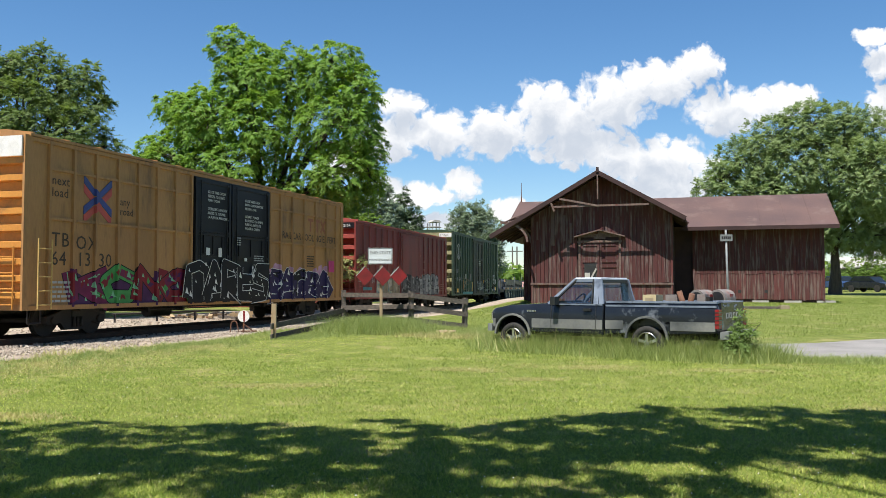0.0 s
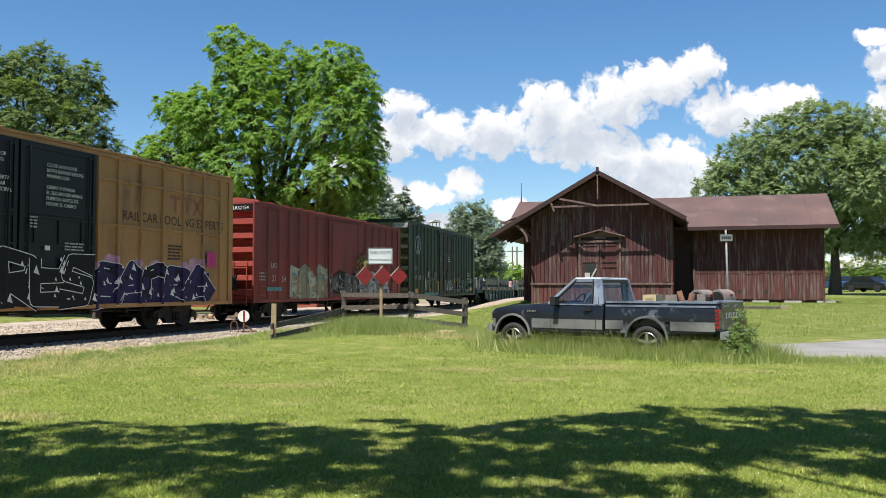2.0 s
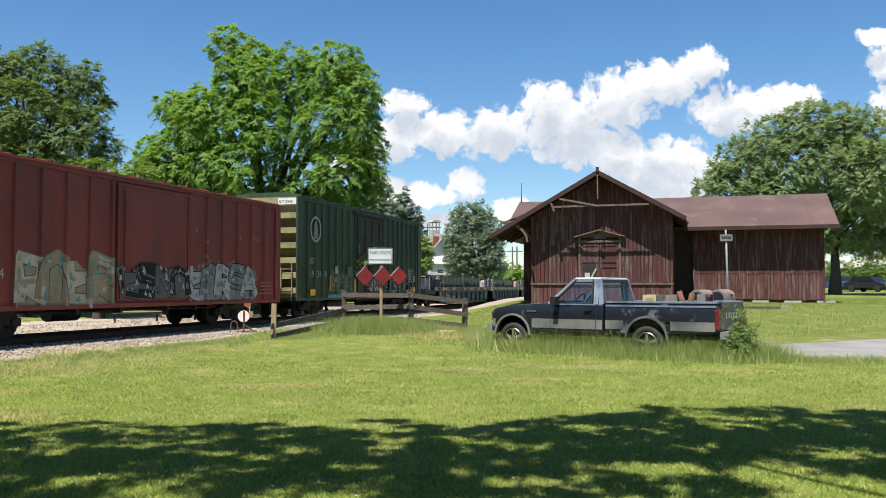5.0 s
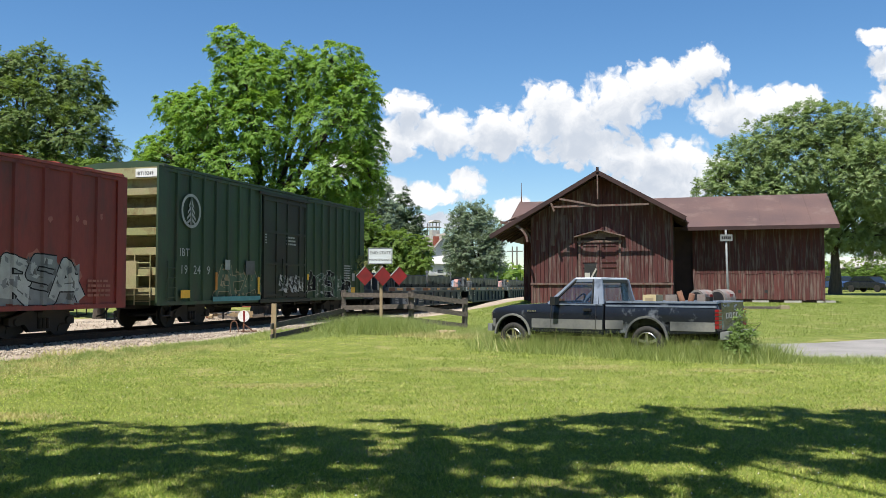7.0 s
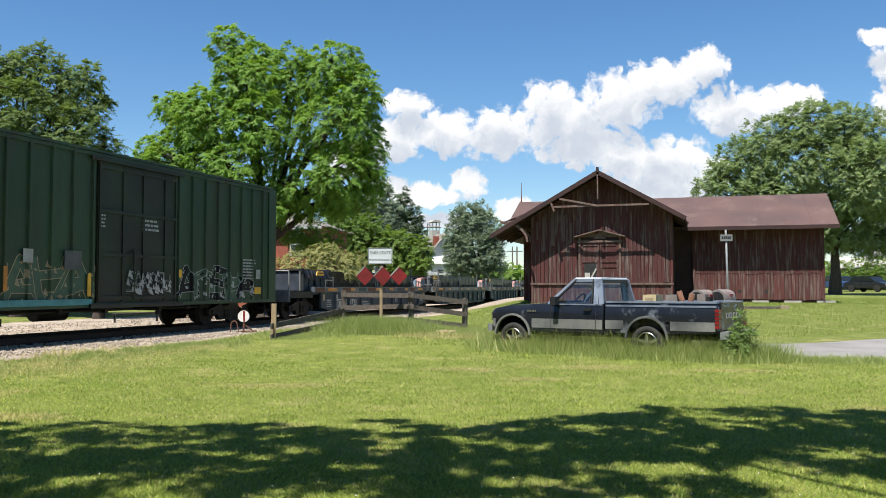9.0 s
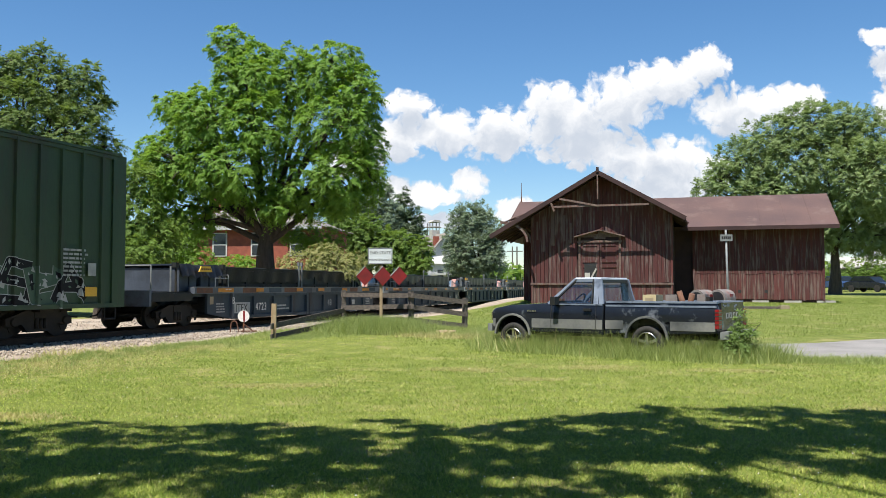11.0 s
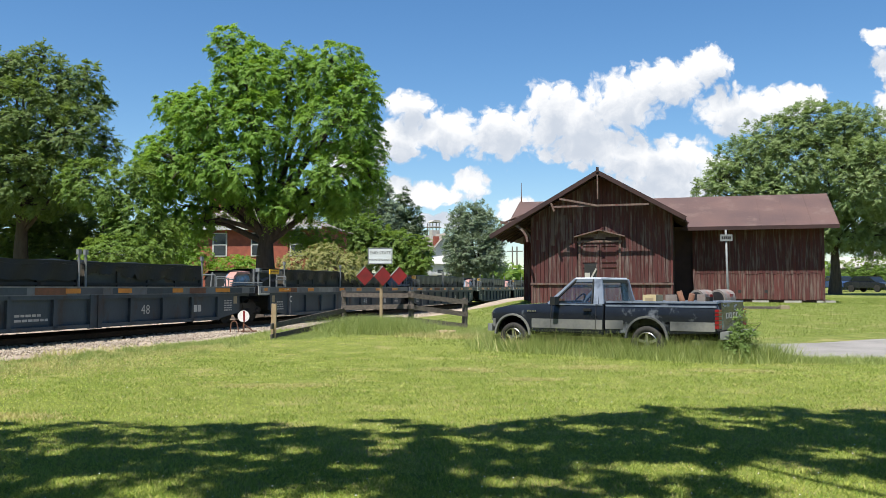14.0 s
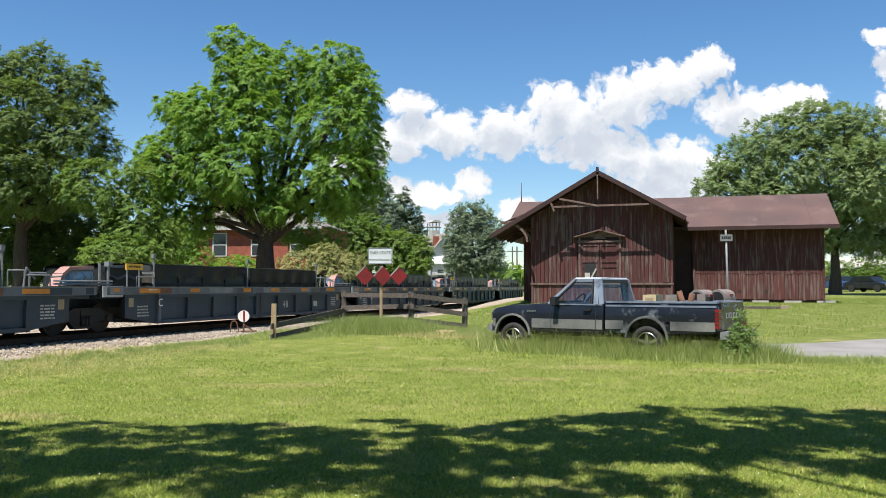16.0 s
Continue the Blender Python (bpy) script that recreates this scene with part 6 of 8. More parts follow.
        y, z = rr.uniform(-0.4, 0.6), rr.uniform(0.93, 1.05)
        box(bm, -1.476, -1.468, y, y + rr.uniform(0.04, 0.14), z, z + rr.uniform(0.02, 0.06))
    part("worn_patch", bm, M["truck_chalk"], tg, "chalky worn paint patches")
    bm = bmesh.new()
    box(bm, -1.66, -1.49, -HW, HW, 0.40, 0.54)
    bevel(bm, 0.03, 2)
    part("rear_bumper", bm, M["steel"], p, "dull grey rear bumper")
    bm = bmesh.new()
    box(bm, WB + 0.54, WB + 0.66, -HW, HW, 0.42, 0.58)
    bevel(bm, 0.03, 2)
    part("front_bumper", bm, M["steel"], p, "dull grey front bumper")
    bm = bmesh.new()
    box(bm, WB + 0.52, WB + 0.57, -0.48, 0.48, 0.64, 0.86)
    for k in range(-4, 5):
        box(bm, WB + 0.56, WB + 0.585, k * 0.1 - 0.01, k * 0.1 + 0.01, 0.65, 0.85)
    part("grille", bm, M["plastic_black"], p, "black slatted grille")
    bm = bmesh.new()
    box(bm, -1.3, WB + 0.4, -0.4, 0.4, 0.34, 0.5)
    part("chassis", bm, M["under"], p)
    for cx in (0, WB):
        for s in (-1, 1):
            bm = bmesh.new()
            ro = [(0.34, 0.02), (0.345, 0.05), (0.345, 0.17), (0.33, 0.21), (0.21, 0.21), (0.21, 0.0)]
            n = 28
            rings = [[bm.verts.new((r * math.cos(2 * math.pi * k / n), s * (d - 0.21), r * math.sin(2 * math.pi * k / n))) for r, d in ro] for k in range(n)]
            for k in range(n):
                for j in range(len(ro) - 1):
                    bm.faces.new((rings[k][j], rings[k][j + 1], rings[(k + 1) % n][j + 1], rings[(k + 1) % n][j])).smooth = True
            recalc(bm)
            w = part("wheel", bm, M["rubber"], p, "worn black tyre", pose(cx, s * (HW - 0.01), 0.345))
            bm = bmesh.new()
            tube(bm, (0, s * -0.12, 0), (0, s * -0.07, 0), 0.213, n=24)
            recalc(bm)
            part("brake_disc", bm, M["under"], w, "dark wheel centre")
            bm = bmesh.new()
            tube(bm, (0, s * -0.05, 0), (0, s * 0.005, 0), 0.06, n=12)
            for k in range(5):
                box(bm, -0.03, 0.03, *sorted((s * -0.05, s * -0.01)), 0.05, 0.205, m=Matrix.Rotation(k * 2 * math.pi / 5, 4, "Y"))
            for k in range(n):
                a, b = 2 * math.pi * k / n, 2 * math.pi * (k + 1) / n
                tube(bm, (0.21 * math.cos(a), 0, 0.21 * math.sin(a)), (0.21 * math.cos(b), 0, 0.21 * math.sin(b)), 0.012, n=4)
            recalc(bm)
            part("rim", bm, M["chrome"], w, "tarnished five-spoke rim")
    for o in p.children:
        if not o.name.startswith("wheel") or o.name.startswith("wheel_arch"):
            o.matrix_basis = pose(0, 0, 0.07) @ o.matrix_basis
    return p

pickup()


def junk():
    base = Matrix.Translation((4.61, 18.2, 0.02)) @ Matrix.Rotation(math.pi - PSI, 4, "Z")
    c = thing("cream_box", "cream plastic box standing in the truck bed", "box", base @ pose(0.35, -0.35, 0.62))
    bm = bmesh.new()
    box(bm, -0.15, 0.15, -0.2, 0.2, 0, 0.62)
    bevel(bm, 0.03, 2)
    b = part("body", bm, M["cream_plastic"], c)
    bm = bmesh.new()
    box(bm, -0.09, 0.09, 0.2, 0.206, 0.35, 0.56)
    part("panel", bm, M["sand"], b, "yellowed recessed panel")
    c = thing("scrap_engine", "dark greasy engine parts lying in the truck bed", "scrap", base @ pose(-0.35, -0.2, 0.62))
    for k in range(9):
        rr = random.Random(k + 30)
        bm = bmesh.new()
        x, y = rr.uniform(-0.6, 0.45), rr.uniform(-0.25, 0.25)
        if k % 3:
            box(bm, x, x + rr.uniform(0.12, 0.3), y, y + 0.2, 0, rr.uniform(0.42, 0.66))
            bevel(bm, 0.03, 2)
        else:
            tube(bm, (x, y, 0.0), (x + rr.uniform(-0.2, 0.2), y + 0.1, rr.uniform(0.5, 0.72)), 0.06, n=8)
        recalc(bm)
        part("scrap_piece", bm, (M["rust"], M["under"], M["mailbox"])[k % 3], c)
    for k, px in enumerate((6.08, 6.62)):
        y = 20.3 + k * 0.2
        c = thing("mailbox", "grey domed mailbox with a red flag on a post", "mailbox", Matrix.Translation((px, y, gz(px, y))) @ Matrix.Rotation(radians(48), 4, "Z"), group="mailboxes by the road")
        bm = bmesh.new()
        out = [(-0.19, 0.98)] + [(0.19 * -math.cos(a), 1.18 + 0.19 * math.sin(a)) for a in [math.pi * i / 8 for i in range(9)]] + [(0.19, 0.98)]
        prism(bm, out, -0.30, 0.30, "x")
        recalc(bm)
        b = part("body", bm, M["mailbox"], c, "grey sheet metal box")
        bm = bmesh.new()
        prism(bm, [(x * 0.86, 1.0 + (z - 1.0) * 0.86) for x, z in out], -0.315, -0.30, "x")
        recalc(bm)
        part("door", bm, M["plastic_black"], b, "dark door opening")
        bm = bmesh.new()
        box(bm, 0.0, 0.14, -0.20, -0.19, 1.2, 1.26)
        part("flag", bm, M["sign_red"], b, "small red flag")
        bm = bmesh.new()
        box(bm, -0.05, 0.05, -0.05, 0.05, 0, 0.98)
        part("post", bm, M["fence"], c, "grey wooden post")


junk()


# ---- fence, signs, small things by the track ----
def fence():
    posts = [(-4.68, 23.94, 0.97), (-3.30, 29.0, 1.33), (-1.02, 27.5, 1.29), (0.71, 28.5, 1.08)]
    f = thing("rail_fence", "grey weathered wooden rail fence with sagging rails", "fence")
    for k, (x, y, h) in enumerate(posts):
        g = gz(x, y)
        bm = bmesh.new()
        box(bm, -0.065, 0.065, -0.065, 0.065, -0.2 + g - 0.0, h)
        bevel(bm, 0.012, 1)
        o = part("post", bm, M["postwood"] if k == 0 else M["fence"], f, "square timber post" if k == 0 else "")
        o.matrix_basis = Matrix.Translation((x, y, 0)) @ Matrix.Rotation(0.3 * k, 4, "Z") @ Matrix.Rotation(radians((1, -1.2, 0.6, 1.5)[k]), 4, "Y")
    rails = [(0, 1, 0.36, 0.66), (0, 1, 0.06, 0.30), (1, 2, 1.17, 1.16), (1, 2, 0.74, 0.82), (1, 2, 0.34, 0.40), (2, 3, 1.17, 0.94), (2, 3, 0.80, 0.54), (2, 3, 0.40, 0.16)]
    for a, b, za, zb in rails:
        p, q = Vector((*posts[a][:2], za)), Vector((*posts[b][:2], zb))
        d = (q - p).normalized()
        off = Vector((0.0, -0.09, 0))
        bm = bmesh.new()
        beam(bm, p - d * 0.12 + off, q + d * 0.12 + off, 0.04, 0.15)
        bevel(bm, 0.008, 1)
        part("fence_rail", bm, M["fence"], f)


fence()


def signs():
    s = thing("road_end_sign", "white road-end sign over three red diamonds", "road sign")
    x, y = -1.93, 27.0
    bm = bmesh.new()
    box(bm, x - 0.045, x + 0.045, y - 0.045, y + 0.045, gz(x, y) - 0.2, 2.1)
    part("post", bm, M["postwood"], s, "pale timber post")
    bm = bmesh.new()
    box(bm, x - 0.41, x + 0.35, y - 0.07, y - 0.055, 2.14, 2.65)
    bevel(bm, 0.006, 1)
    b = part("sign_board", bm, M["sign_white"], s, "white sign board")
    bm = bmesh.new()
    for a in ((-0.40, 0.34, 2.15, 2.163), (-0.40, 0.34, 2.627, 2.64)):
        box(bm, x + a[0], x + a[1], y - 0.074, y - 0.069, a[2], a[3])
    for a in (-0.40, 0.327):
        box(bm, x + a, x + a + 0.013, y - 0.074, y - 0.069, 2.163, 2.627)
    part("sign_border", bm, M["ink_black"], b)
    lettering("lettering", "END STATE", 0.132, M["ink_black"], b, pose(x - 0.36, y - 0.072, 2.45, 90, 0, 0), 0.98)
    lettering("lettering", "MAINTENANCE", 0.104, M["ink_black"], b, pose(x - 0.375, y - 0.072, 2.24, 90, 0, 0), 0.98)
    for k, dx in enumerate((-0.50, 0.06, 0.56)):
        bm = bmesh.new()
        r = (0.30, 0.31, 0.29)[k]
        yy = y - 0.085 - 0.02 * k
        prism(bm, [(x + dx - r * 0.92, 1.77), (x + dx, 1.77 - r), (x + dx + r * 0.92, 1.77), (x + dx, 1.77 + r)], yy - 0.012, yy)
        recalc(bm)
        part("red_diamond", bm, M["sign_red"], s, "red diamond marker plate")
        bm = bmesh.new()
        beam(bm, (x + dx - r * 0.92, yy - 0.016, 1.77), (x + dx, yy - 0.016, 1.77 + r), 0.008, 0.025)
        part("bright_edge", bm, M["silver"], s)
    bm = bmesh.new()
    box(bm, x - 0.6, x + 0.65, y - 0.075, y - 0.05, 1.74, 1.80)
    part("cross_bar", bm, M["steel"], s, "grey cross bar")
    # street name post
    x, y = 8.85, 27.0
    s = thing("street_name_post", "thin grey steel post with a small street sign", "street sign")
    bm = bmesh.new()
    tube(bm, (x + 0.06, y, gz(x, y) - 0.1), (x, y, 3.22), 0.035, n=8)
    part("post", bm, M["steel"], s)
    bm = bmesh.new()
    box(bm, x - 0.19, x + 0.19, y - 0.05, y - 0.038, 2.86, 3.07)
    bevel(bm, 0.004, 1)
    b = part("name_plate", bm, M["steel"], s, "small pale sign plate")
    bm = bmesh.new()
    for k in range(5):
        box(bm, x - 0.15 + k * 0.06, x - 0.105 + k * 0.06, y - 0.056, y - 0.049, 2.93, 3.01)
    part("letter_bars", bm, M["ink_black"], b)
    # switch target
    x, y = -6.35, 27.6
    s = thing("switch_target", "round white and red target on a rusty stand", "switch stand")
    z = 0.50
    bm = bmesh.new()
    tube(bm, (x, y - 0.01, z), (x, y + 0.01, z), 0.185, n=24)
    recalc(bm)
    b = part("disc", bm, M["white"], s, "white round disc")
    bm = bmesh.new()
    prism(bm, [(x - 0.01, z - 0.16), (x + 0.04, z - 0.175), (x + 0.05, z + 0.17), (x - 0.02, z + 0.175)], y - 0.018, y - 0.011)
    recalc(bm)
    part("red_stripe", bm, M["sign_red"], b, "red stripe")
    bm = bmesh.new()
    tube(bm, (x, y + 0.03, -0.02), (x, y + 0.03, z), 0.03, n=6)
    tube(bm, (x, y + 0.03, 0.25), (x + 0.32, y + 0.1, 0.0), 0.025, n=6)
    tube(bm, (x - 0.1, y + 0.03, 0.02), (x + 0.4, y + 0.1, 0.02), 0.03, n=6)
    part("stand", bm, M["rust"], s, "rusty iron stand")
    bm = bmesh.new()
    last = None
    for k in range(9):
        a = math.pi * k / 8
        q = (x - 0.30 - 0.10 * math.cos(a), y, 0.22 + 0.13 * math.sin(a))
        if last:
            tube(bm, last, q, 0.02, n=6)
        last = q
    tube(bm, (x - 0.40, y, 0.22), (x - 0.42, y, -0.02), 0.02, n=6)
    tube(bm, (x - 0.20, y, 0.22), (x - 0.14, y, 0.0), 0.02, n=6)
    part("lever_hoop", bm, M["rust"], s, "bent rusty lever hoop")
    # old stump and a board lying in the grass
    x, y = 0.1, 25.5
    s = thing("tree_stump", "pale sawn tree stump in dry grass", "stump")
    bm = bmesh.new()
    tube(bm, (x, y, -0.05), (x, y, 0.16), 0.34, 0.30, n=12)
    part("wood", bm, M["postwood"], s)
    x, y = 12.6, 36.0
    s = thing("timber_beam", "old grey beam lying in the grass", "beam")
    bm = bmesh.new()
    beam(bm, (x - 0.9, y, gz(x - 0.9, y) + 0.08), (x + 1.3, y - 0.2, gz(x + 1.3, y) + 0.05), 0.14, 0.10)
    part("wood", bm, M["fence"], s)
    s = thing("stone_block", "pale stone block lying in the grass", "stone")
    bm = bmesh.new()
    box(bm, x + 1.3, x + 1.65, y - 0.4, y - 0.1, gz(x + 1.4, y) - 0.05, gz(x + 1.4, y) + 0.14)
    bevel(bm, 0.04, 2)
    part("stone", bm, M["sand"], s)


signs()


def trackside():
    t = thing("timber_pile", "low heap of broken brown sleepers beyond the track", "timber pile")
    rnd = random.Random(77)
    for k in range(34):
        a = rnd.uniform(0, 1)
        x, y = -12.3 + 3.2 * a + rnd.normalvariate(0, 0.3), 37.2 + 2.6 * a + rnd.normalvariate(0, 0.4)
        z = -0.02 + rnd.uniform(0.02, 0.30) * math.sin(math.pi * min(0.95, max(0.05, a)))
        ang, l = rnd.uniform(0, 3.1), rnd.uniform(0.3, 1.1)
        bm = bmesh.new()
        beam(bm, (x, y, z), (x + l * math.cos(ang), y + l * math.sin(ang), z + rnd.uniform(-0.08, 0.12)), rnd.uniform(0.08, 0.2), rnd.uniform(0.06, 0.16))
        part("sleeper_piece", bm, rnd.choice((M["postwood"], M["rust"], M["fence"])), t)
    t = thing("pipe_barrier", "low dark pipe barrier on short posts beyond the track", "barrier")
    p, q = Vector((-12.6, 33.0, 0)), Vector((-9.7, 38.6, 0))
    bm = bmesh.new()
    tube(bm, p + Vector((0, 0, 0.40)), q + Vector((0, 0, 0.40)), 0.04, n=8)
    part("bar", bm, M["under"], t)
    for k in (0.02, 0.36, 0.7, 0.98):
        e = p.lerp(q, k)
        bm = bmesh.new()
        tube(bm, e + Vector((0, 0, -0.3)), e + Vector((0, 0, 0.40)), 0.045, n=8)
        part("post", bm, M["under"], t)


trackside()


# ---- road ----
def road():
    xs = np.concatenate([np.arange(5.6, 40, 0.5), np.arange(40, 400, 12)])
    V, F = [], []
    k = 9
    for x in xs:
        lo = 17.35 - 0.20 * (x - 6) + 0.15 * math.sin(x)
        hi = 22.2 + 0.10 * (x - 6) + 0.15 * math.sin(x * 1.3) + 1.3 * float(smooth((x - 9.5) / 4))
        for j in range(k):
            y = lo + (hi - lo) * j / (k - 1)
            V.append((x, y, gz(x, y) + (0.025 if 0 < j < k - 1 else -0.02)))
    for i in range(len(xs) - 1):
        for j in range(k - 1):
            a = i * k + j
            F.append((a, a + k, a + k + 1, a + 1))
    tagged(raw("road", V, F, M["asphalt"], smooth=True), "pale worn asphalt lane beside the lawn", "road", kind="structure")


road()


# ---- plants ----
def quads(name, C, N, size, aspect, material, parent=None, label="", seed=0, T=None):
    """Many small pointed leaves: centres C, normals N, half lengths, and the way T along which each one lies."""
    rnd = np.random.RandomState(seed)
    n = len(C)
    T = rnd.normal(size=(n, 3)) if T is None else T
    T = T - (T * N).sum(1, keepdims=True) * N
    T /= np.linalg.norm(T, axis=1, keepdims=True) + 1e-9
    Bn = np.cross(N, T)
    s = size[:, None]
    V = np.empty((n, 4, 3))
    V[:, 0] = C - T * s
    V[:, 1] = C + Bn * s * aspect - T * s * 0.15
    V[:, 2] = C + T * s
    V[:, 3] = C - Bn * s * aspect - T * s * 0.15
    me = bpy.data.meshes.new(name)
    me.vertices.add(4 * n)
    me.vertices.foreach_set("co", V.reshape(-1))
    me.loops.add(4 * n)
    me.loops.foreach_set("vertex_index", np.arange(4 * n, dtype=np.int32))
    me.polygons.add(n)
    me.polygons.foreach_set("loop_start", np.arange(0, 4 * n, 4, dtype=np.int32))
    me.polygons.foreach_set("loop_total", np.full(n, 4, dtype=np.int32))
    me.materials.append(material)
    me.update(calc_edges=True)
    ob = new(name, me)
    ob.parent = parent
    if label:
        tagged(ob, label)
    return ob


def unit(a):
    return a / (np.linalg.norm(a, axis=-1, keepdims=True) + 1e-9)


def rosettes(L, count, gap, inner, rnd):
    """Places of leaf rosettes on the skins of the lobes, none nearer than gap to another, and some in the shade inside; with the way each one faces."""
    vol = L[:, 3] * L[:, 4] + L[:, 4] * L[:, 5] + L[:, 3] * L[:, 5]
    which = rnd.choice(len(L), count * 4, p=vol / vol.sum())
    d = unit(rnd.normal(size=(count * 4, 3)))
    rad = rnd.uniform(0.78, 1.08, (count * 4, 1))
    P = L[which, :3] + d * L[which, 3:6] * rad
    # leave out what lies deep inside another lobe
    deep = np.zeros(len(P), bool)
    for l in L:
        deep |= (((P - l[:3]) / (l[3:6] * 0.72)) ** 2).sum(1) < 1
    P, d = P[~deep], d[~deep]
    cells, keep = {}, []
    for i, p in enumerate(P):
        k = tuple(np.floor(p / gap).astype(int))
        near = [cells.get((k[0] + a, k[1] + b, k[2] + c)) for a in (-1, 0, 1) for b in (-1, 0, 1) for c in (-1, 0, 1)]
        if all(q is None or ((P[q] - p) ** 2).sum() > gap * gap for q in near):
            cells[k] = i
            keep.append(i)
        if len(keep) >= count:
            break
    P, d = P[keep], d[keep]
    m = int(len(P) * inner)
    which = rnd.choice(len(L), m, p=vol / vol.sum())
    di = unit(rnd.normal(size=(m, 3)))
    Pi = L[which, :3] + di * L[which, 3:6] * rnd.uniform(0.2, 0.7, (m, 1))
    return np.concatenate([P, Pi]), np.concatenate([d, di])


def tree(name, label, base, lobes, trunk_r, fork, leaf, material, clumps, sprays, reach=0.5, seed=0, droop=0.45, leaflets=11, gap=None, inner=0.3, aspect=0.34, limbs=True, kind_="tree"):
    """A tapered trunk that forks into limbs, one to each lobe of the crown; the crown is made of rosettes of arching sprays, each with leaflets in two rows."""
    rnd = np.random.RandomState(seed)
    t = thing(name, label, kind_, Matrix.Translation(base))
    bx, by, bz = base
    L = np.array(lobes, float)
    L[:, 0] -= bx
    L[:, 1] -= by
    L[:, 2] -= bz
    cc, d = rosettes(L, clumps, gap or reach * 0.8, inner, rnd)
    bm = bmesh.new()
    f = Vector(fork) - Vector(base)
    pts = [Vector((0, 0, -0.3)), f * 0.35 + Vector((0.05, 0, 0)), f * 0.7 - Vector((0.04, 0, 0)), f]
    for i in range(3):
        tube(bm, pts[i], pts[i + 1], trunk_r * (1.25 - 0.22 * i) if i else trunk_r * 1.45, trunk_r * (1.25 - 0.22 * (i + 1)), n=10, caps=False)
    if limbs:
        ends = []
        for k, l in enumerate(L):
            e = Vector(l[:3])
            j = f * rnd.uniform(0.8, 1.0)
            mid = j.lerp(e, 0.5) + Vector((rnd.uniform(-0.4, 0.4), rnd.uniform(-0.4, 0.4), 0.06 * (e - j).length + 0.2))
            r = trunk_r * rnd.uniform(0.22, 0.36)
            tube(bm, j, mid, r, r * 0.65, n=7, caps=False)
            tube(bm, mid, e, r * 0.65, r * 0.3, n=6, caps=False)
            ends += [mid.lerp(e, q) for q in (0.3, 0.65, 1.0)]
        E = np.array([tuple(e) for e in ends])
        for p in cc[::2]:
            k = int(((E - p) ** 2).sum(1).argmin())
            tube(bm, ends[k], Vector(p), trunk_r * 0.07, trunk_r * 0.025, n=4, caps=False)
    part("trunk", bm, M["bark"], t, "dark furrowed trunk and limbs")
    c = len(cc)
    size = reach * rnd.uniform(0.7, 1.35, c)
    ci = np.repeat(np.arange(c), sprays)
    n = len(ci)
    s = unit(d[ci] * 0.75 + np.array([0, 0, 0.42]) + rnd.normal(size=(n, 3)) * 0.62)
    ln_ = size[ci] * rnd.uniform(0.7, 1.2, n)
    hang = droop * rnd.uniform(0.5, 1.5, n)
    si = np.repeat(np.arange(n), leaflets)
    k = np.tile(np.arange(leaflets), n)
    u = (0.22 + 0.78 * (k // 2 + 1) / ((leaflets + 1) // 2))[:, None]
    side_sign = np.where(k % 2 == 0, 1.0, -1.0)[:, None]
    down = np.array([0, 0, -1.0])
    axis_ = unit(s[si] + down * 2 * hang[si][:, None] * u)
    P = cc[ci][si] + ln_[si][:, None] * (s[si] * u + down * hang[si][:, None] * u * u)
    across = unit(np.cross(axis_, np.array([0.0, 0, 1]) + rnd.normal(size=(len(si), 3)) * 0.15))
    way = unit(across * side_sign * 0.85 + axis_ * 0.6 + down * 0.22 + rnd.normal(size=(len(si), 3)) * 0.15)
    sz = leaf * rnd.uniform(0.7, 1.2, len(si))
    N = np.cross(way, axis_)
    N *= np.where(N[:, 2:3] < 0, -1.0, 1.0)
    N = unit(unit(N) + 0.6 * d[ci][si] + rnd.normal(size=N.shape) * 0.3)
    quads("crown", P + way * sz[:, None] * 0.9, N, sz, aspect, material, t, "crown of arching leafy sprays", seed + 1, way)
    return t


def lobes_at(Y, items, depth=0.85):
    """Crown lobes given across and up as seen from the lawn at 1530 units per metre of distance: centre and half sizes."""
    k = Y / 1530
    return [((x - 784) * k, Y + dy, 1.42 + (509 - y) * k, rx * k, max(rx, ry) * k * depth, ry * k) for x, y, rx, ry, dy in items]


tree("walnut_tree", "large bright green leafy tree with a forked dark trunk", (-9.3, 45, 0.0), lobes_at(45, [
    (405, 78, 40, 30, 0), (440, 100, 46, 36, 1), (585, 98, 50, 26, 0.5), (515, 100, 30, 30, 0.5), (440, 155, 55, 50, -1), (515, 145, 38, 50, 1), (585, 135, 52, 45, 0), (630, 165, 36, 52, 0), (340, 195, 50, 34, 0), (290, 178, 24, 14, 0.5), (385, 225, 55, 50, -2), (465, 235, 55, 52, -2),
    (595, 225, 58, 52, -1), (645, 255, 30, 55, 0.5), (285, 275, 44, 40, 0), (335, 300, 55, 45, -1.5), (420, 310, 62, 45, -2.5), (520, 315, 48, 45, -1), (600, 315, 56, 42, -1), (650, 310, 26, 36, 0), (325, 365, 45, 28, 0), (390, 355, 44, 24, 1), (540, 355, 46, 25, 0), (600, 352, 38, 22, 0), (255, 305, 24, 45, 1),
    (350, 392, 30, 20, -0.5), (300, 405, 28, 26, -1), (490, 372, 40, 14, -1.5)]),
    0.55, (-9.2, 45, 4.4), 0.10, M["leaf"], 1000, 13, 0.50, 3, 0.55, 13, 0.47, 0.25, 0.34)
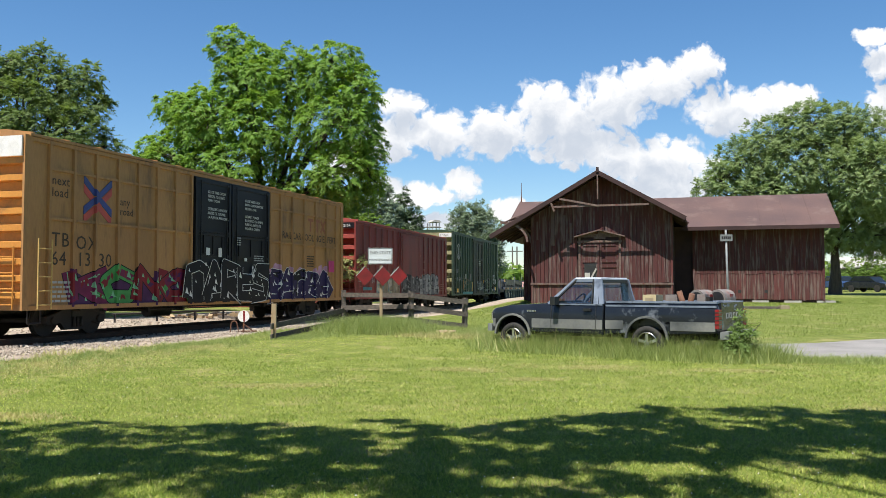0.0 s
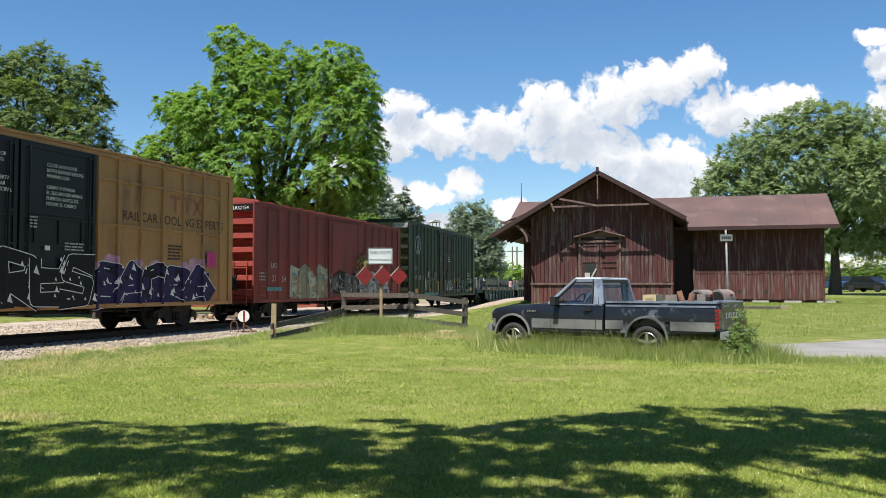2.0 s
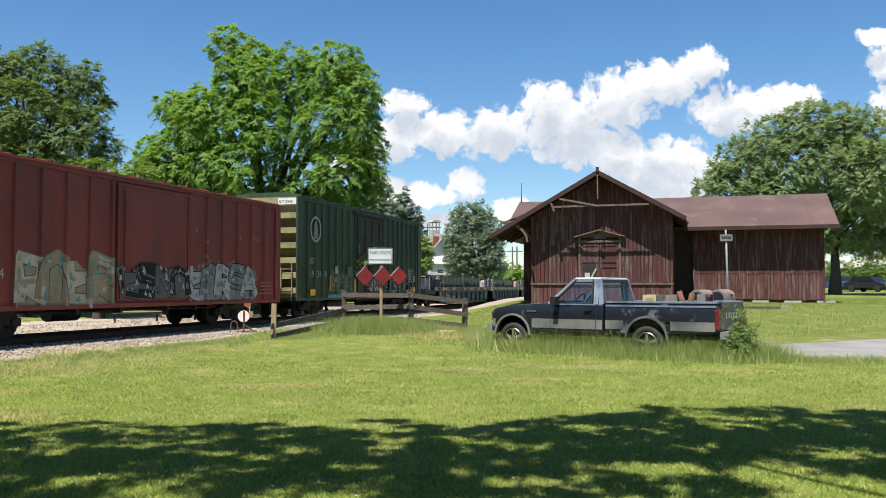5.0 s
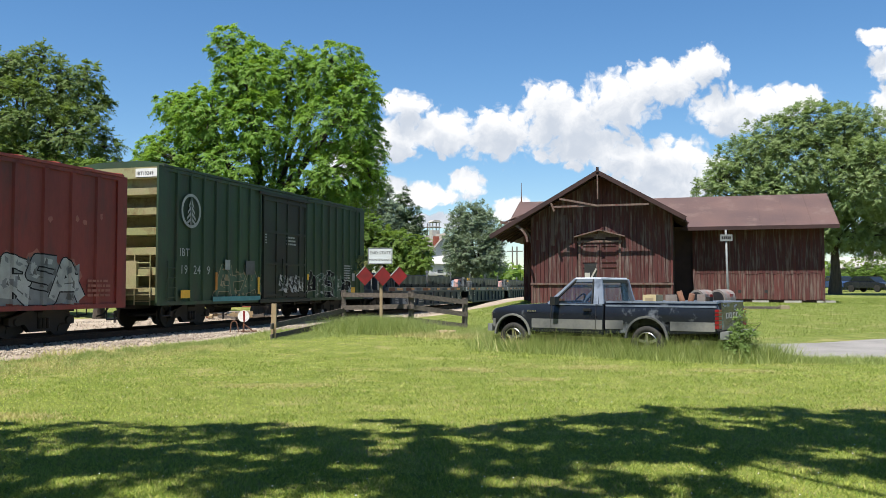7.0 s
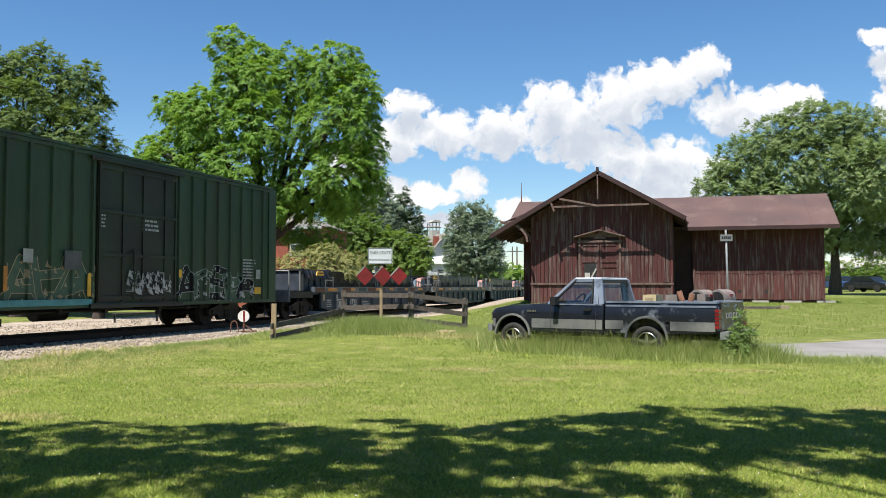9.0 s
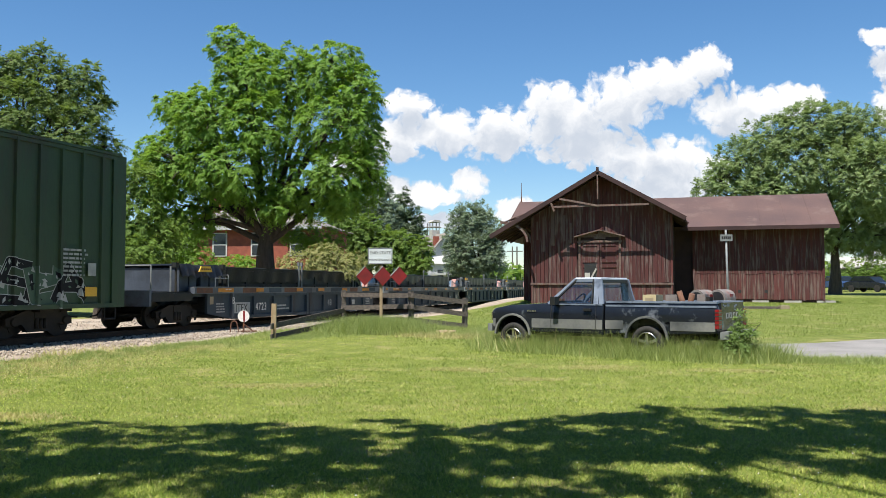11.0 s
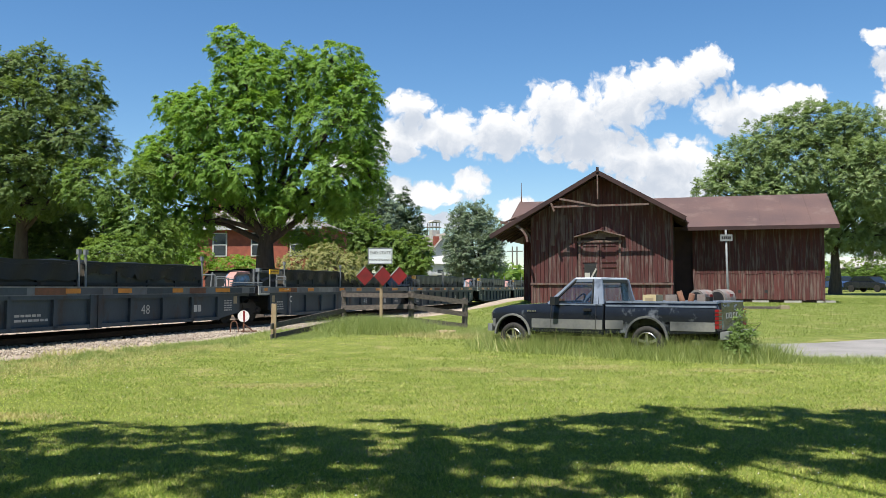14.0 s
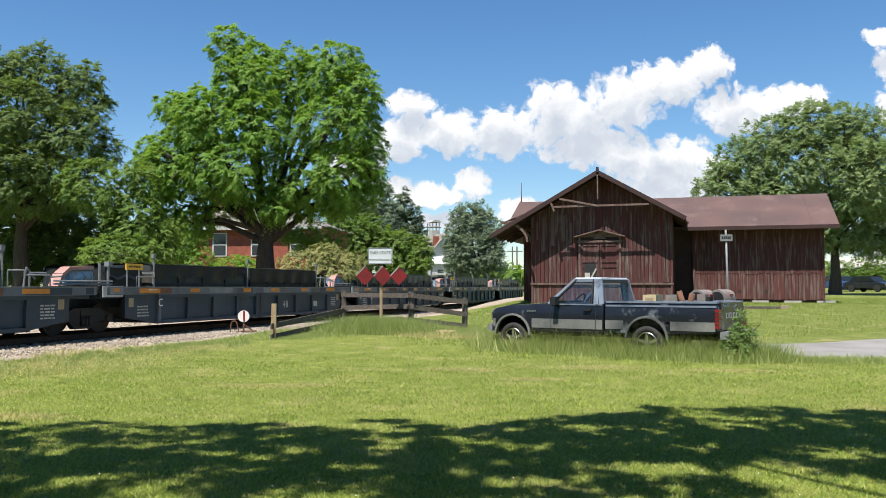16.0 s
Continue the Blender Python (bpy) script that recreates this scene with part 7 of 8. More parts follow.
tree("dark_tree", "tall dark green tree behind the railway", (-20.5, 42, 0.0), lobes_at(42, [
    (30, 125, 45, 40, 0), (95, 165, 50, 42, 0), (150, 135, 26, 24, 0), (165, 185, 28, 20, 0), (-40, 170, 80, 70, 0), (40, 220, 80, 65, -1), (130, 245, 55, 50, -1), (180, 262, 28, 30, 0), (60, 320, 90, 60, -1), (-60, 300, 90, 80, 0), (70, 95, 14, 14, 0), (15, 100, 20, 14, 0), (100, 115, 14, 14, 0)]),
    0.4, (-20.5, 42, 4.6), 0.085, M["leaf_dark"], 800, 13, 0.50, 13, 0.35, 11, 0.46, 0.5, 0.36)
tree("understorey_tree", "mid-green bushy tree behind the railway", (-15.9, 40, 0.0), lobes_at(40, [
    (155, 325, 50, 42, 0), (210, 345, 45, 42, 0), (240, 395, 50, 45, 0), (275, 425, 40, 42, 0), (230, 455, 60, 35, -1), (245, 325, 26, 36, 0)]),
    0.22, (-15.9, 40, 2.2), 0.08, M["leaf_mid"], 500, 12, 0.44, 23, 0.4, 11, 0.40, 0.4, 0.36)
tree("understorey_tree", "dark bushy tree behind the railway", (-23.0, 45.5, 0.0), lobes_at(45.5, [
    (20, 400, 80, 60, 0), (90, 380, 60, 50, 0), (-50, 430, 80, 50, 0), (60, 460, 90, 35, 0), (150, 410, 60, 46, 0), (120, 450, 70, 40, 0)]), 0.22, (-23.0, 45.5, 2.0), 0.095, M["leaf_dark"], 420, 12, 0.52, 24, 0.35, 11, 0.42, 0.5, 0.36)
tree("shrub", "pale flowering shrub beside the railway", (-5.6, 41.5, 0.0), lobes_at(41.5, [(570, 455, 35, 22, 0), (530, 468, 35, 20, 0), (615, 465, 30, 18, 0), (590, 480, 50, 16, 0)]), 0.08, (-5.6, 41.5, 0.8), 0.05, M["leaf_pale"], 260, 9, 0.24, 33, 0.5, 9, 0.2, 0.2, kind_="shrub")
tree("small_tree", "small green tree with pale slanting limbs", (-8.1, 47, 0.0), lobes_at(47, [(540, 420, 30, 16, 0), (560, 435, 28, 16, 0), (510, 412, 18, 12, 0), (590, 425, 26, 18, 0)]), 0.12, (-8.0, 47, 1.6), 0.075, M["leaf"], 110, 8, 0.36, 34, 0.4, 9)
tree("lilac_bush", "light green bush beside the railway", (-17.5, 53, 0.0), lobes_at(53, [(310, 440, 30, 28, 0), (335, 425, 24, 26, 0), (345, 460, 30, 20, 0), (420, 472, 40, 14, 0)]), 0.1, (-17.5, 53, 1.2), 0.08, M["leaf"], 220, 9, 0.4, 36, 0.4, 9, kind_="bush")
tree("willow_tree", "tall grey green tree far behind the railway", (-7.2, 84, 0.0), lobes_at(84, [(650, 365, 26, 32, 0), (672, 342, 14, 24, 0), (690, 375, 14, 34, 0), (650, 430, 45, 40, 0), (620, 410, 32, 40, 0), (690, 430, 34, 40, 0)]), 0.4, (-7.2, 84, 5.0), 0.125, M["leaf_blue"], 460, 13, 0.75, 43, 0.15, 11, 0.58, 0.5, 0.32)
tree("spruce_tree", "dark green pointed conifer far behind the railway", (-3.9, 86, 0.0), lobes_at(86, [(716, 352, 4, 12, 0), (716, 372, 9, 12, 0), (717, 392, 15, 13, 0), (720, 412, 22, 14, 0), (722, 434, 28, 16, 0), (722, 458, 32, 18, 0), (738, 388, 5, 14, 0), (740, 410, 10, 14, 0)]), 0.25, (-3.9, 86, 6.5), 0.12, M["leaf_fir"], 320, 13, 0.7, 44, 0.25, 11, 0.48, 0.6, 0.30)
tree("green_tree", "bright green tree far behind the railway", (-4.4, 74, 0.0), lobes_at(74, [(690, 440, 40, 28, 0), (738, 448, 24, 24, 0), (640, 420, 40, 36, 0), (600, 400, 26, 36, 0), (720, 470, 40, 20, 0)]), 0.3, (-4.4, 74, 2.5), 0.12, M["leaf_mid"], 440, 12, 0.58, 53, 0.4, 11, 0.48, 0.5, 0.36)
tree("silver_tree", "silvery green rounded tree far along the line", (3.9, 100, 0.0), lobes_at(100, [(835, 390, 30, 22, 0), (815, 420, 22, 30, 0), (862, 415, 22, 32, 0), (840, 445, 46, 34, 0), (830, 470, 40, 18, 0), (870, 465, 22, 22, 0), (850, 375, 14, 10, 0)]), 0.35, (3.9, 100, 3.5), 0.145, M["leaf_blue"], 460, 13, 0.75, 63, 0.1, 11, 0.58, 0.5, 0.32)
tree("maple_tree", "broad grey green tree beside the freight house", (29.9, 66, 1.2), lobes_at(66, [
    (1440, 222, 55, 36, 0), (1500, 222, 46, 36, 0), (1375, 245, 50, 36, 0), (1550, 260, 60, 60, 0), (1320, 295, 50, 42, 0), (1272, 325, 34, 30, -1), (1420, 300, 80, 60, 0), (1500, 320, 80, 60, -2), (1600, 330, 70, 80, 0), (1360, 345, 66, 38, 0), (1540, 400, 70, 45, 0), (1470, 400, 60, 40, 0), (1250, 335, 18, 16, 0), (1640, 420, 60, 60, 0)]),
    0.36, (30.0, 66, 5.0), 0.11, M["leaf_grey"], 1250, 13, 0.68, 73, 0.2, 11, 0.57, 0.45, 0.36)

tree("hedge", "clipped green hedge behind the parked cars", (46.5, 93, 1.2), lobes_at(93, [(1490, 482, 30, 14, 0), (1530, 476, 30, 16, 0), (1570, 474, 34, 18, 0), (1610, 478, 34, 16, 0), (1550, 492, 60, 12, 0), (1505, 494, 40, 10, 0)], 0.4), 0.1, (46.5, 93, 2.0), 0.10, M["leaf_mid"], 340, 9, 0.45, 103, 0.2, 9, kind_="hedge")


def far_woods():
    rnd = np.random.RandomState(8)
    C = []
    for x0, x1, y, h, n in ((-260, -30, 150, 14, 240), (6, 14, 130, 3.8, 22), (8, 40, 170, 5, 40), (40, 90, 120, 5, 40), (60, 300, 200, 12, 220)):
        for i in range(n):
            x = rnd.uniform(x0, x1)
            c = np.array([x, y + rnd.uniform(-6, 6), rnd.uniform(0.3, 1) * h * rnd.uniform(0.5, 1)])
            C.append(c + rnd.normal(size=(90, 3)) * np.array([1.6, 1.4, 1.0]))
    C = np.concatenate(C)
    C[:, 2] = np.abs(C[:, 2])
    N = rnd.normal(size=C.shape) + np.array([0, -0.4, 0.8])
    N /= np.linalg.norm(N, axis=1, keepdims=True)
    tagged(quads("far_woods", C, N, rnd.uniform(0.3, 0.7, len(C)), 0.5, M["leaf_mid"], seed=4), "distant green woods along the horizon", "woods", kind="stuff")


far_woods()

# trees over and behind the camera, whose shade lies on the lawn
for base_, lobes_, sd in (((-3.5, -4.0, 0.0), [(-7.3, 3.55, 8.2, 2.2, 1.7, 0.9), (-5.0, 4.55, 8.6, 1.8, 1.2, 0.8), (-3.0, 4.25, 8.8, 1.7, 1.4, 0.8), (-4.3, 1.9, 9.5, 3.5, 2.0, 1.2), (-8.3, 1.1, 8.5, 2.5, 2.5, 1.2), (-1.2, 3.35, 9.2, 1.5, 1.6, 0.9), (-0.6, -0.6, 9.8, 2.4, 1.6, 1.0)], 83),
                          ((4.5, -4.0, 0.0), [(-0.15, 4.9, 8.8, 0.9, 1.1, 0.7), (1.45, 5.8, 8.4, 1.5, 1.0, 0.7), (3.25, 5.3, 8.6, 1.6, 1.3, 0.8), (1.75, 4.0, 9.2, 0.9, 0.7, 0.8), (5.25, 4.2, 8.8, 2.0, 1.8, 1.0), (4.45, 1.9, 9.4, 2.5, 1.8, 1.2), (2.85, 2.9, 9.0, 1.3, 0.9, 0.8), (1.85, -0.2, 10.0, 2.4, 1.6, 1.0)], 93)):
    tree("shade_tree", "broad leafy tree shading the lawn", base_, lobes_, 0.26, (base_[0], base_[1], 5.5), 0.12, M["leaf_dark"], 320, 9, 0.40, sd, 0.5, 9, 0.34, 0.2, 0.42)
# unseen trees added behind the camera to keep skylight off the shaded lawn
for bx_, by_, sd in ((-8.0, -9.0, 131), (0.5, -10.0, 132), (9.0, -9.0, 133), (-13.0, -3.0, 134), (13.5, -3.0, 135)):
    tree("skylight_block_tree", "unseen leafy tree added to block skylight", (bx_, by_, 0.0), [(bx_, by_ + 1.5, 9.5, 4.5, 4.0, 3.0), (bx_ - 2, by_ - 1, 8.0, 4.0, 4.0, 3.0), (bx_ + 2, by_ - 1, 11.5, 4.0, 4.0, 3.0), (bx_, by_ - 3, 7.0, 4.5, 3.0, 3.0)], 0.4, (bx_, by_, 3.5), 0.22, M["leaf_dark"], 300, 8, 0.9, sd, 0.2, 7, 0.8, 0.3, 0.5)


# ---- grass ----
def blades(name, label, X, Y, H, W, material, seed, lean=0.35):
    rnd = np.random.RandomState(seed)
    n = len(X)
    a = rnd.uniform(0, 2 * math.pi, n)
    b = rnd.uniform(0, 2 * math.pi, n)
    z = ground_z(X, Y) - 0.01
    dx, dy = np.cos(a) * W / 2, np.sin(a) * W / 2
    l = H * lean * rnd.uniform(0.2, 1.4, n)
    V = np.empty((n, 3, 3))
    V[:, 0] = np.stack([X - dx, Y - dy, z], 1)
    V[:, 1] = np.stack([X + dx, Y + dy, z], 1)
    V[:, 2] = np.stack([X + np.cos(b) * l, Y + np.sin(b) * l, z + H], 1)
    me = bpy.data.meshes.new(name)
    me.vertices.add(3 * n)
    me.vertices.foreach_set("co", V.reshape(-1))
    me.loops.add(3 * n)
    me.loops.foreach_set("vertex_index", np.arange(3 * n, dtype=np.int32))
    me.polygons.add(n)
    me.polygons.foreach_set("loop_start", np.arange(0, 3 * n, 3, dtype=np.int32))
    me.polygons.foreach_set("loop_total", np.full(n, 3, dtype=np.int32))
    me.materials.append(material)
    me.update(calc_edges=True)
    return tagged(new(name, me), label, "grass", kind="stuff")


def all_grass():
    rnd = np.random.RandomState(11)
    # mown lawn, denser near the camera
    n = 520000
    Y = 5.0 + 21 * rnd.uniform(0, 1, n) ** 1.9
    X = rnd.uniform(-0.56, 0.56, n) * (Y + 1.0)
    bed = X < (-7.9 + (Y - 15.5) * 0.21)
    keep = ~bed & ~((X > 5.6) & (Y > 17.3 - 0.2 * (X - 6)))
    X, Y = X[keep], Y[keep]
    blades("lawn_grass", "short mown green lawn grass", X, Y, rnd.uniform(0.010, 0.034, len(X)), 0.007 + 0.0007 * Y, M["grass"], 1, 1.6)
    n = 150000
    X, Y = rnd.uniform(-1.0, 30, n), rnd.uniform(21, 56, n)
    keep = (X < 0.56 * (Y + 2)) & ~((Y < 23.5 + 0.10 * (X - 6) + 1.5 * smooth((X - 9.5) / 4)) & (X > 5.4)) & (X > -4 + (Y - 24) * 0.30)
    X, Y = X[keep], Y[keep]
    blades("far_lawn_grass", "short grass of the lawn round the freight house", X, Y, rnd.uniform(0.02, 0.07, len(X)), 0.03, M["far_grass"], 5, 1.2)
    c = rnd.uniform(0, 1, (1500, 2))
    cy = 5.5 + 14 * c[:, 0] ** 1.3
    cx = (c[:, 1] - 0.5) * 1.05 * (cy + 1)
    ok = cx > (-7.4 + (cy - 15.5) * 0.21)
    i = rnd.choice(np.flatnonzero(ok), 70000)
    X, Y = cx[i] + rnd.normal(0, 0.22, 70000), cy[i] + rnd.normal(0, 0.22, 70000)
    keep = ~((X > 5.4) & (Y > 17.0 - 0.2 * (X - 6)))
    X, Y = X[keep], Y[keep]
    blades("lawn_tufts", "darker tufts of longer grass in the lawn", X, Y, rnd.uniform(0.02, 0.055, len(X)), 0.008 + 0.0007 * Y, M["tuft_grass"], 6, 1.0)
    i = rnd.choice(np.flatnonzero(ok), 400)
    j = rnd.choice(i, 26000)
    X, Y = cx[j] + rnd.normal(0, 0.30, 26000), cy[j] + rnd.normal(0, 0.06, 26000)
    keep = ~((X > 5.4) & (Y > 17.0 - 0.2 * (X - 6)))
    X, Y = X[keep], Y[keep]
    blades("straw_clippings", "dry clippings scattered on the lawn", X, Y, rnd.uniform(0.015, 0.045, len(X)), 0.007 + 0.0006 * Y, M["drygrass"], 7, 1.2)
    m = 260
    cl = 5.4 + 10 * rnd.uniform(0, 1, m) ** 1.3
    P = np.stack([rnd.uniform(-0.5, 0.5, m) * (cl + 1), cl, np.zeros(m)], 1)
    P[:, 2] = ground_z(P[:, 0], P[:, 1]) + 0.035
    Nn = np.tile([0.0, -0.5, 0.86], (m, 1))
    tagged(quads("clover_flowers", P, Nn, rnd.uniform(0.004, 0.008, m), 0.9, M["white"], seed=9), "small white clover flowers in the lawn", "flowers", kind="stuff")
    # tall grass: round the pickup, along the fence, by the sign
    parts_x, parts_y, parts_h = [], [], []

    def patch(n, cx, cy, sx, sy, h0, h1):
        parts_x.append(rnd.normal(cx, sx, n))
        parts_y.append(rnd.normal(cy, sy, n))
        parts_h.append(rnd.uniform(h0, h1, n))

    def line(n, a, b, w, h0, h1):
        t = rnd.uniform(0, 1, n)
        parts_x.append(a[0] + (b[0] - a[0]) * t + rnd.normal(0, w, n))
        parts_y.append(a[1] + (b[1] - a[1]) * t + rnd.normal(0, w, n))
        parts_h.append(rnd.uniform(h0, h1, n))
    line(26000, (1.3, 19.7), (5.6, 16.5), 0.34, 0.08, 0.34)
    line(5000, (1.0, 20.6), (4.2, 18.0), 0.22, 0.2, 0.55)
    line(5000, (4.9, 17.2), (6.4, 16.6), 0.25, 0.15, 0.5)
    for wx, wy in ((2.1, 18.9), (2.7, 18.5), (3.3, 18.0), (3.8, 17.7), (4.3, 17.5), (4.6, 17.1), (1.5, 19.9), (5.2, 16.9)):
        patch(320, wx, wy, 0.14, 0.12, 0.3, 0.62)
    line(6000, (-4.3, 23.7), (-2.6, 26.4), 0.40, 0.03, 0.12)
    patch(14000, -1.95, 26.1, 0.72, 0.5, 0.22, 0.55)
    line(9000, (-1.0, 26.6), (1.2, 25.2), 0.5, 0.08, 0.25)
    line(9000, (6.4, 16.9), (14.0, 15.2), 0.35, 0.05, 0.16)
    line(4000, (-6.2, 21.4), (-5.0, 27.2), 0.4, 0.03, 0.12)
    line(1500, (-7.6, 14.2), (-5.4, 21.5), 0.75, 0.02, 0.08)
    for q in range(60):
        t = rnd.rand()
        patch(120, -8.2 + 2.6 * t + rnd.normal(0, 0.6), 14.2 + 8.0 * t, 0.10, 0.12, 0.04, 0.15)
    X, Y, H = (np.concatenate(q) for q in (parts_x, parts_y, parts_h))
    blades("tall_grass", "tall unmown grass round the truck and fence", X, Y, H, 0.012, M["tallgrass"], 2, 0.75)
    parts_x.clear(), parts_y.clear(), parts_h.clear()
    line(16000, (-7.9, 13.6), (-5.8, 21.5), 0.75, 0.015, 0.06)
    line(4000, (-8.6, 18.2), (-7.6, 24.0), 0.25, 0.06, 0.25)
    patch(5000, 0.5, 25.0, 0.9, 0.5, 0.05, 0.16)
    for wu in (14.2, 14.6, 17.0, 17.4, 17.9, 19.5, 20.0, 26.5):
        wx, wy, _ = track(wu, -1.7)
        patch(260, wx, wy, 0.16, 0.22, 0.12, 0.34)
    for a, b, w in (((-0.2, 15.1), (0.9, 14.9), 0.10), ((1.2, 15.9), (3.4, 14.8), 0.16), ((2.4, 15.5), (3.2, 15.4), 0.12), ((1.0, 13.6), (1.8, 13.5), 0.08), ((-7.2, 11.3), (-5.6, 11.8), 0.14), ((-6.6, 15.2), (-5.2, 16.4), 0.25), ((5.0, 10.3), (6.2, 10.4), 0.10), ((4.2, 14.6), (5.4, 14.4), 0.10), ((-3.0, 12.4), (-1.6, 12.5), 0.08), ((-5.0, 9.4), (-4.2, 9.5), 0.08)):
        line(1500, a, b, w * 1.6, 0.02, 0.045)
    line(260, (1.3, 19.4), (6.0, 16.8), 0.3, 0.3, 0.6)
    X, Y, H = (np.concatenate(q) for q in (parts_x, parts_y, parts_h))
    blades("dry_grass", "dry straw-coloured grass along the ballast", X, Y, H, 0.02, M["drygrass"], 3, 0.9)


all_grass()
tree("weed_bush", "tall leafy weed growing behind the truck bumper", (5.72, 16.6, 0.0), [(5.72, 16.6, 0.42, 0.20, 0.2, 0.32), (5.80, 16.65, 0.72, 0.10, 0.10, 0.16), (5.62, 16.6, 0.22, 0.26, 0.22, 0.18), (5.65, 16.6, 0.62, 0.08, 0.08, 0.14)], 0.02, (5.72, 16.6, 0.4), 0.032, M["leaf_tuft"], 70, 6, 0.16, 113, 0.3, 7, 0.08, kind_="bush")


# ---- houses and cars in the distance ----
def hip_house(name, label, m, w, d, h, roof_h, wall, roof, cols, rows):
    b = thing(name, label, "house", m)
    bm = bmesh.new()
    box(bm, -w / 2, w / 2, -d / 2, d / 2, -0.5, h)
    part("wall", bm, wall, b)
    bm = bmesh.new()
    e = 0.45
    lo = [bm.verts.new(v) for v in ((-w / 2 - e, -d / 2 - e, h), (w / 2 + e, -d / 2 - e, h), (w / 2 + e, d / 2 + e, h), (-w / 2 - e, d / 2 + e, h))]
    hi = [bm.verts.new(v) for v in ((-w / 2 + d / 2, 0, h + roof_h), (w / 2 - d / 2, 0, h + roof_h))]
    for f in ((lo[0], lo[1], hi[1], hi[0]), (lo[1], lo[2], hi[1]), (lo[2], lo[3], hi[0], hi[1]), (lo[3], lo[0], hi[0]), lo[::-1]):
        bm.faces.new(f)
    rf = part("roof", bm, roof, b, "shingled hipped roof")
    bm = bmesh.new()
    box(bm, -w * 0.32, -w * 0.32 + 0.7, -0.35, 0.35, h + roof_h * 0.3, h + roof_h + 1.25)
    part("chimney", bm, M["brick"], rf, "brick chimney")
    for r in range(rows):
        for k in range(cols):
            x = -w / 2 + w * (k + 0.5) / cols
            z = 0.9 + r * (h - 0.3) / rows
            bm = bmesh.new()
            box(bm, x - 0.55, x + 0.55, -d / 2 - 0.05, -d / 2 + 0.02, z, z + 1.7)
            wdw = part("window", bm, M["siding"], b, "white framed window")
            bm = bmesh.new()
            for zz in (z + 0.08, z + 0.9):
                box(bm, x - 0.45, x + 0.45, -d / 2 - 0.06, -d / 2 - 0.05, zz, zz + 0.72)
            part("pane", bm, M["window"], wdw)
    bm = bmesh.new()
    box(bm, -w / 2 - e, w / 2 + e, -d / 2 - e - 0.03, -d / 2 - e + 0.03, h - 0.25, h + 0.02)
    part("cornice", bm, M["siding"], b, "pale eaves board")
    return b


hip_house("brick_house", "red brick house with a pale shingled hip roof", pose(-14.0, 66, 0.0, 0, 0, -8), 11.5, 8.5, 5.75, 1.9, M["brick"], M["slate"], 4, 2)


def white_house():
    b = thing("white_house", "white gabled house with a small roof cupola", "house", pose(-1.1, 118, 0.3, 0, 0, 25))
    bm = bmesh.new()
    box(bm, -2.6, 2.6, -3.5, 3.5, -0.5, 5.2)
    prism(bm, [(-2.6, 5.2), (2.6, 5.2), (0, 8.2)], -3.5, 3.5)
    recalc(bm)
    part("wall", bm, M["siding"], b)
    bm = bmesh.new()
    for s in (-1, 1):
        slab(bm, [(0, -3.9, 8.35), (s * 3.0, -3.9, 4.95), (s * 3.0, 3.9, 4.95), (0, 3.9, 8.35)], 0.12)
    recalc(bm)
    part("roof", bm, M["slate"], b, "grey gable roof")
    bm = bmesh.new()
    box(bm, -3.3, 2.9, -5.6, -3.5, 2.7, 2.95)
    for x in (-3.1, -1.1, 0.9, 2.7):
        box(bm, x - 0.08, x + 0.08, -5.5, -5.34, -0.5, 2.7)
    part("porch", bm, M["siding"], b, "white front porch")
    bm = bmesh.new()
    box(bm, -0.55, 0.55, -0.4, 0.7, 7.6, 8.9)
    for x in (-0.48, 0.48):
        for y in (-0.33, 0.63):
            box(bm, x - 0.05, x + 0.05, y - 0.05, y + 0.05, 8.9, 10.0)
    box(bm, -0.6, 0.6, -0.45, 0.75, 9.35, 9.43)
    prism(bm, [(-0.75, 10.0), (0.75, 10.0), (0.35, 10.3), (-0.35, 10.3)], -0.6, 0.9)
    recalc(bm)
    part("cupola", bm, M["concrete"], b, "pale open roof lantern")
    bm = bmesh.new()
    box(bm, -1.5, -0.85, -3.2, -2.6, 6.0, 7.9)
    part("chimney", bm, M["brick"], b, "brick chimney")
    bm = bmesh.new()
    box(bm, -2.9, 2.2, -5.2, -3.5, -0.5, 4.2)
    prism(bm, [(-5.5, 4.2), (-3.4, 4.2), (-3.4, 5.3)], -3.2, 2.5, "x")
    recalc(bm)
    part("front_bay", bm, M["siding"], b, "white bay with a lean-to roof")
    for x in (-2.0, -0.5, 1.0):
        piece("window", b, M["window"], x, x + 0.8, -5.24, -5.18, 1.6, 3.4, "dark sash window")
    for x in (-1.4, 1.4):
        for z in (3.4,):
            bm = bmesh.new()
            box(bm, x - 0.5, x + 0.5, -3.55, -3.48, z, z + 1.5)
            part("window", bm, M["window"], b, "dark sash window")


white_house()


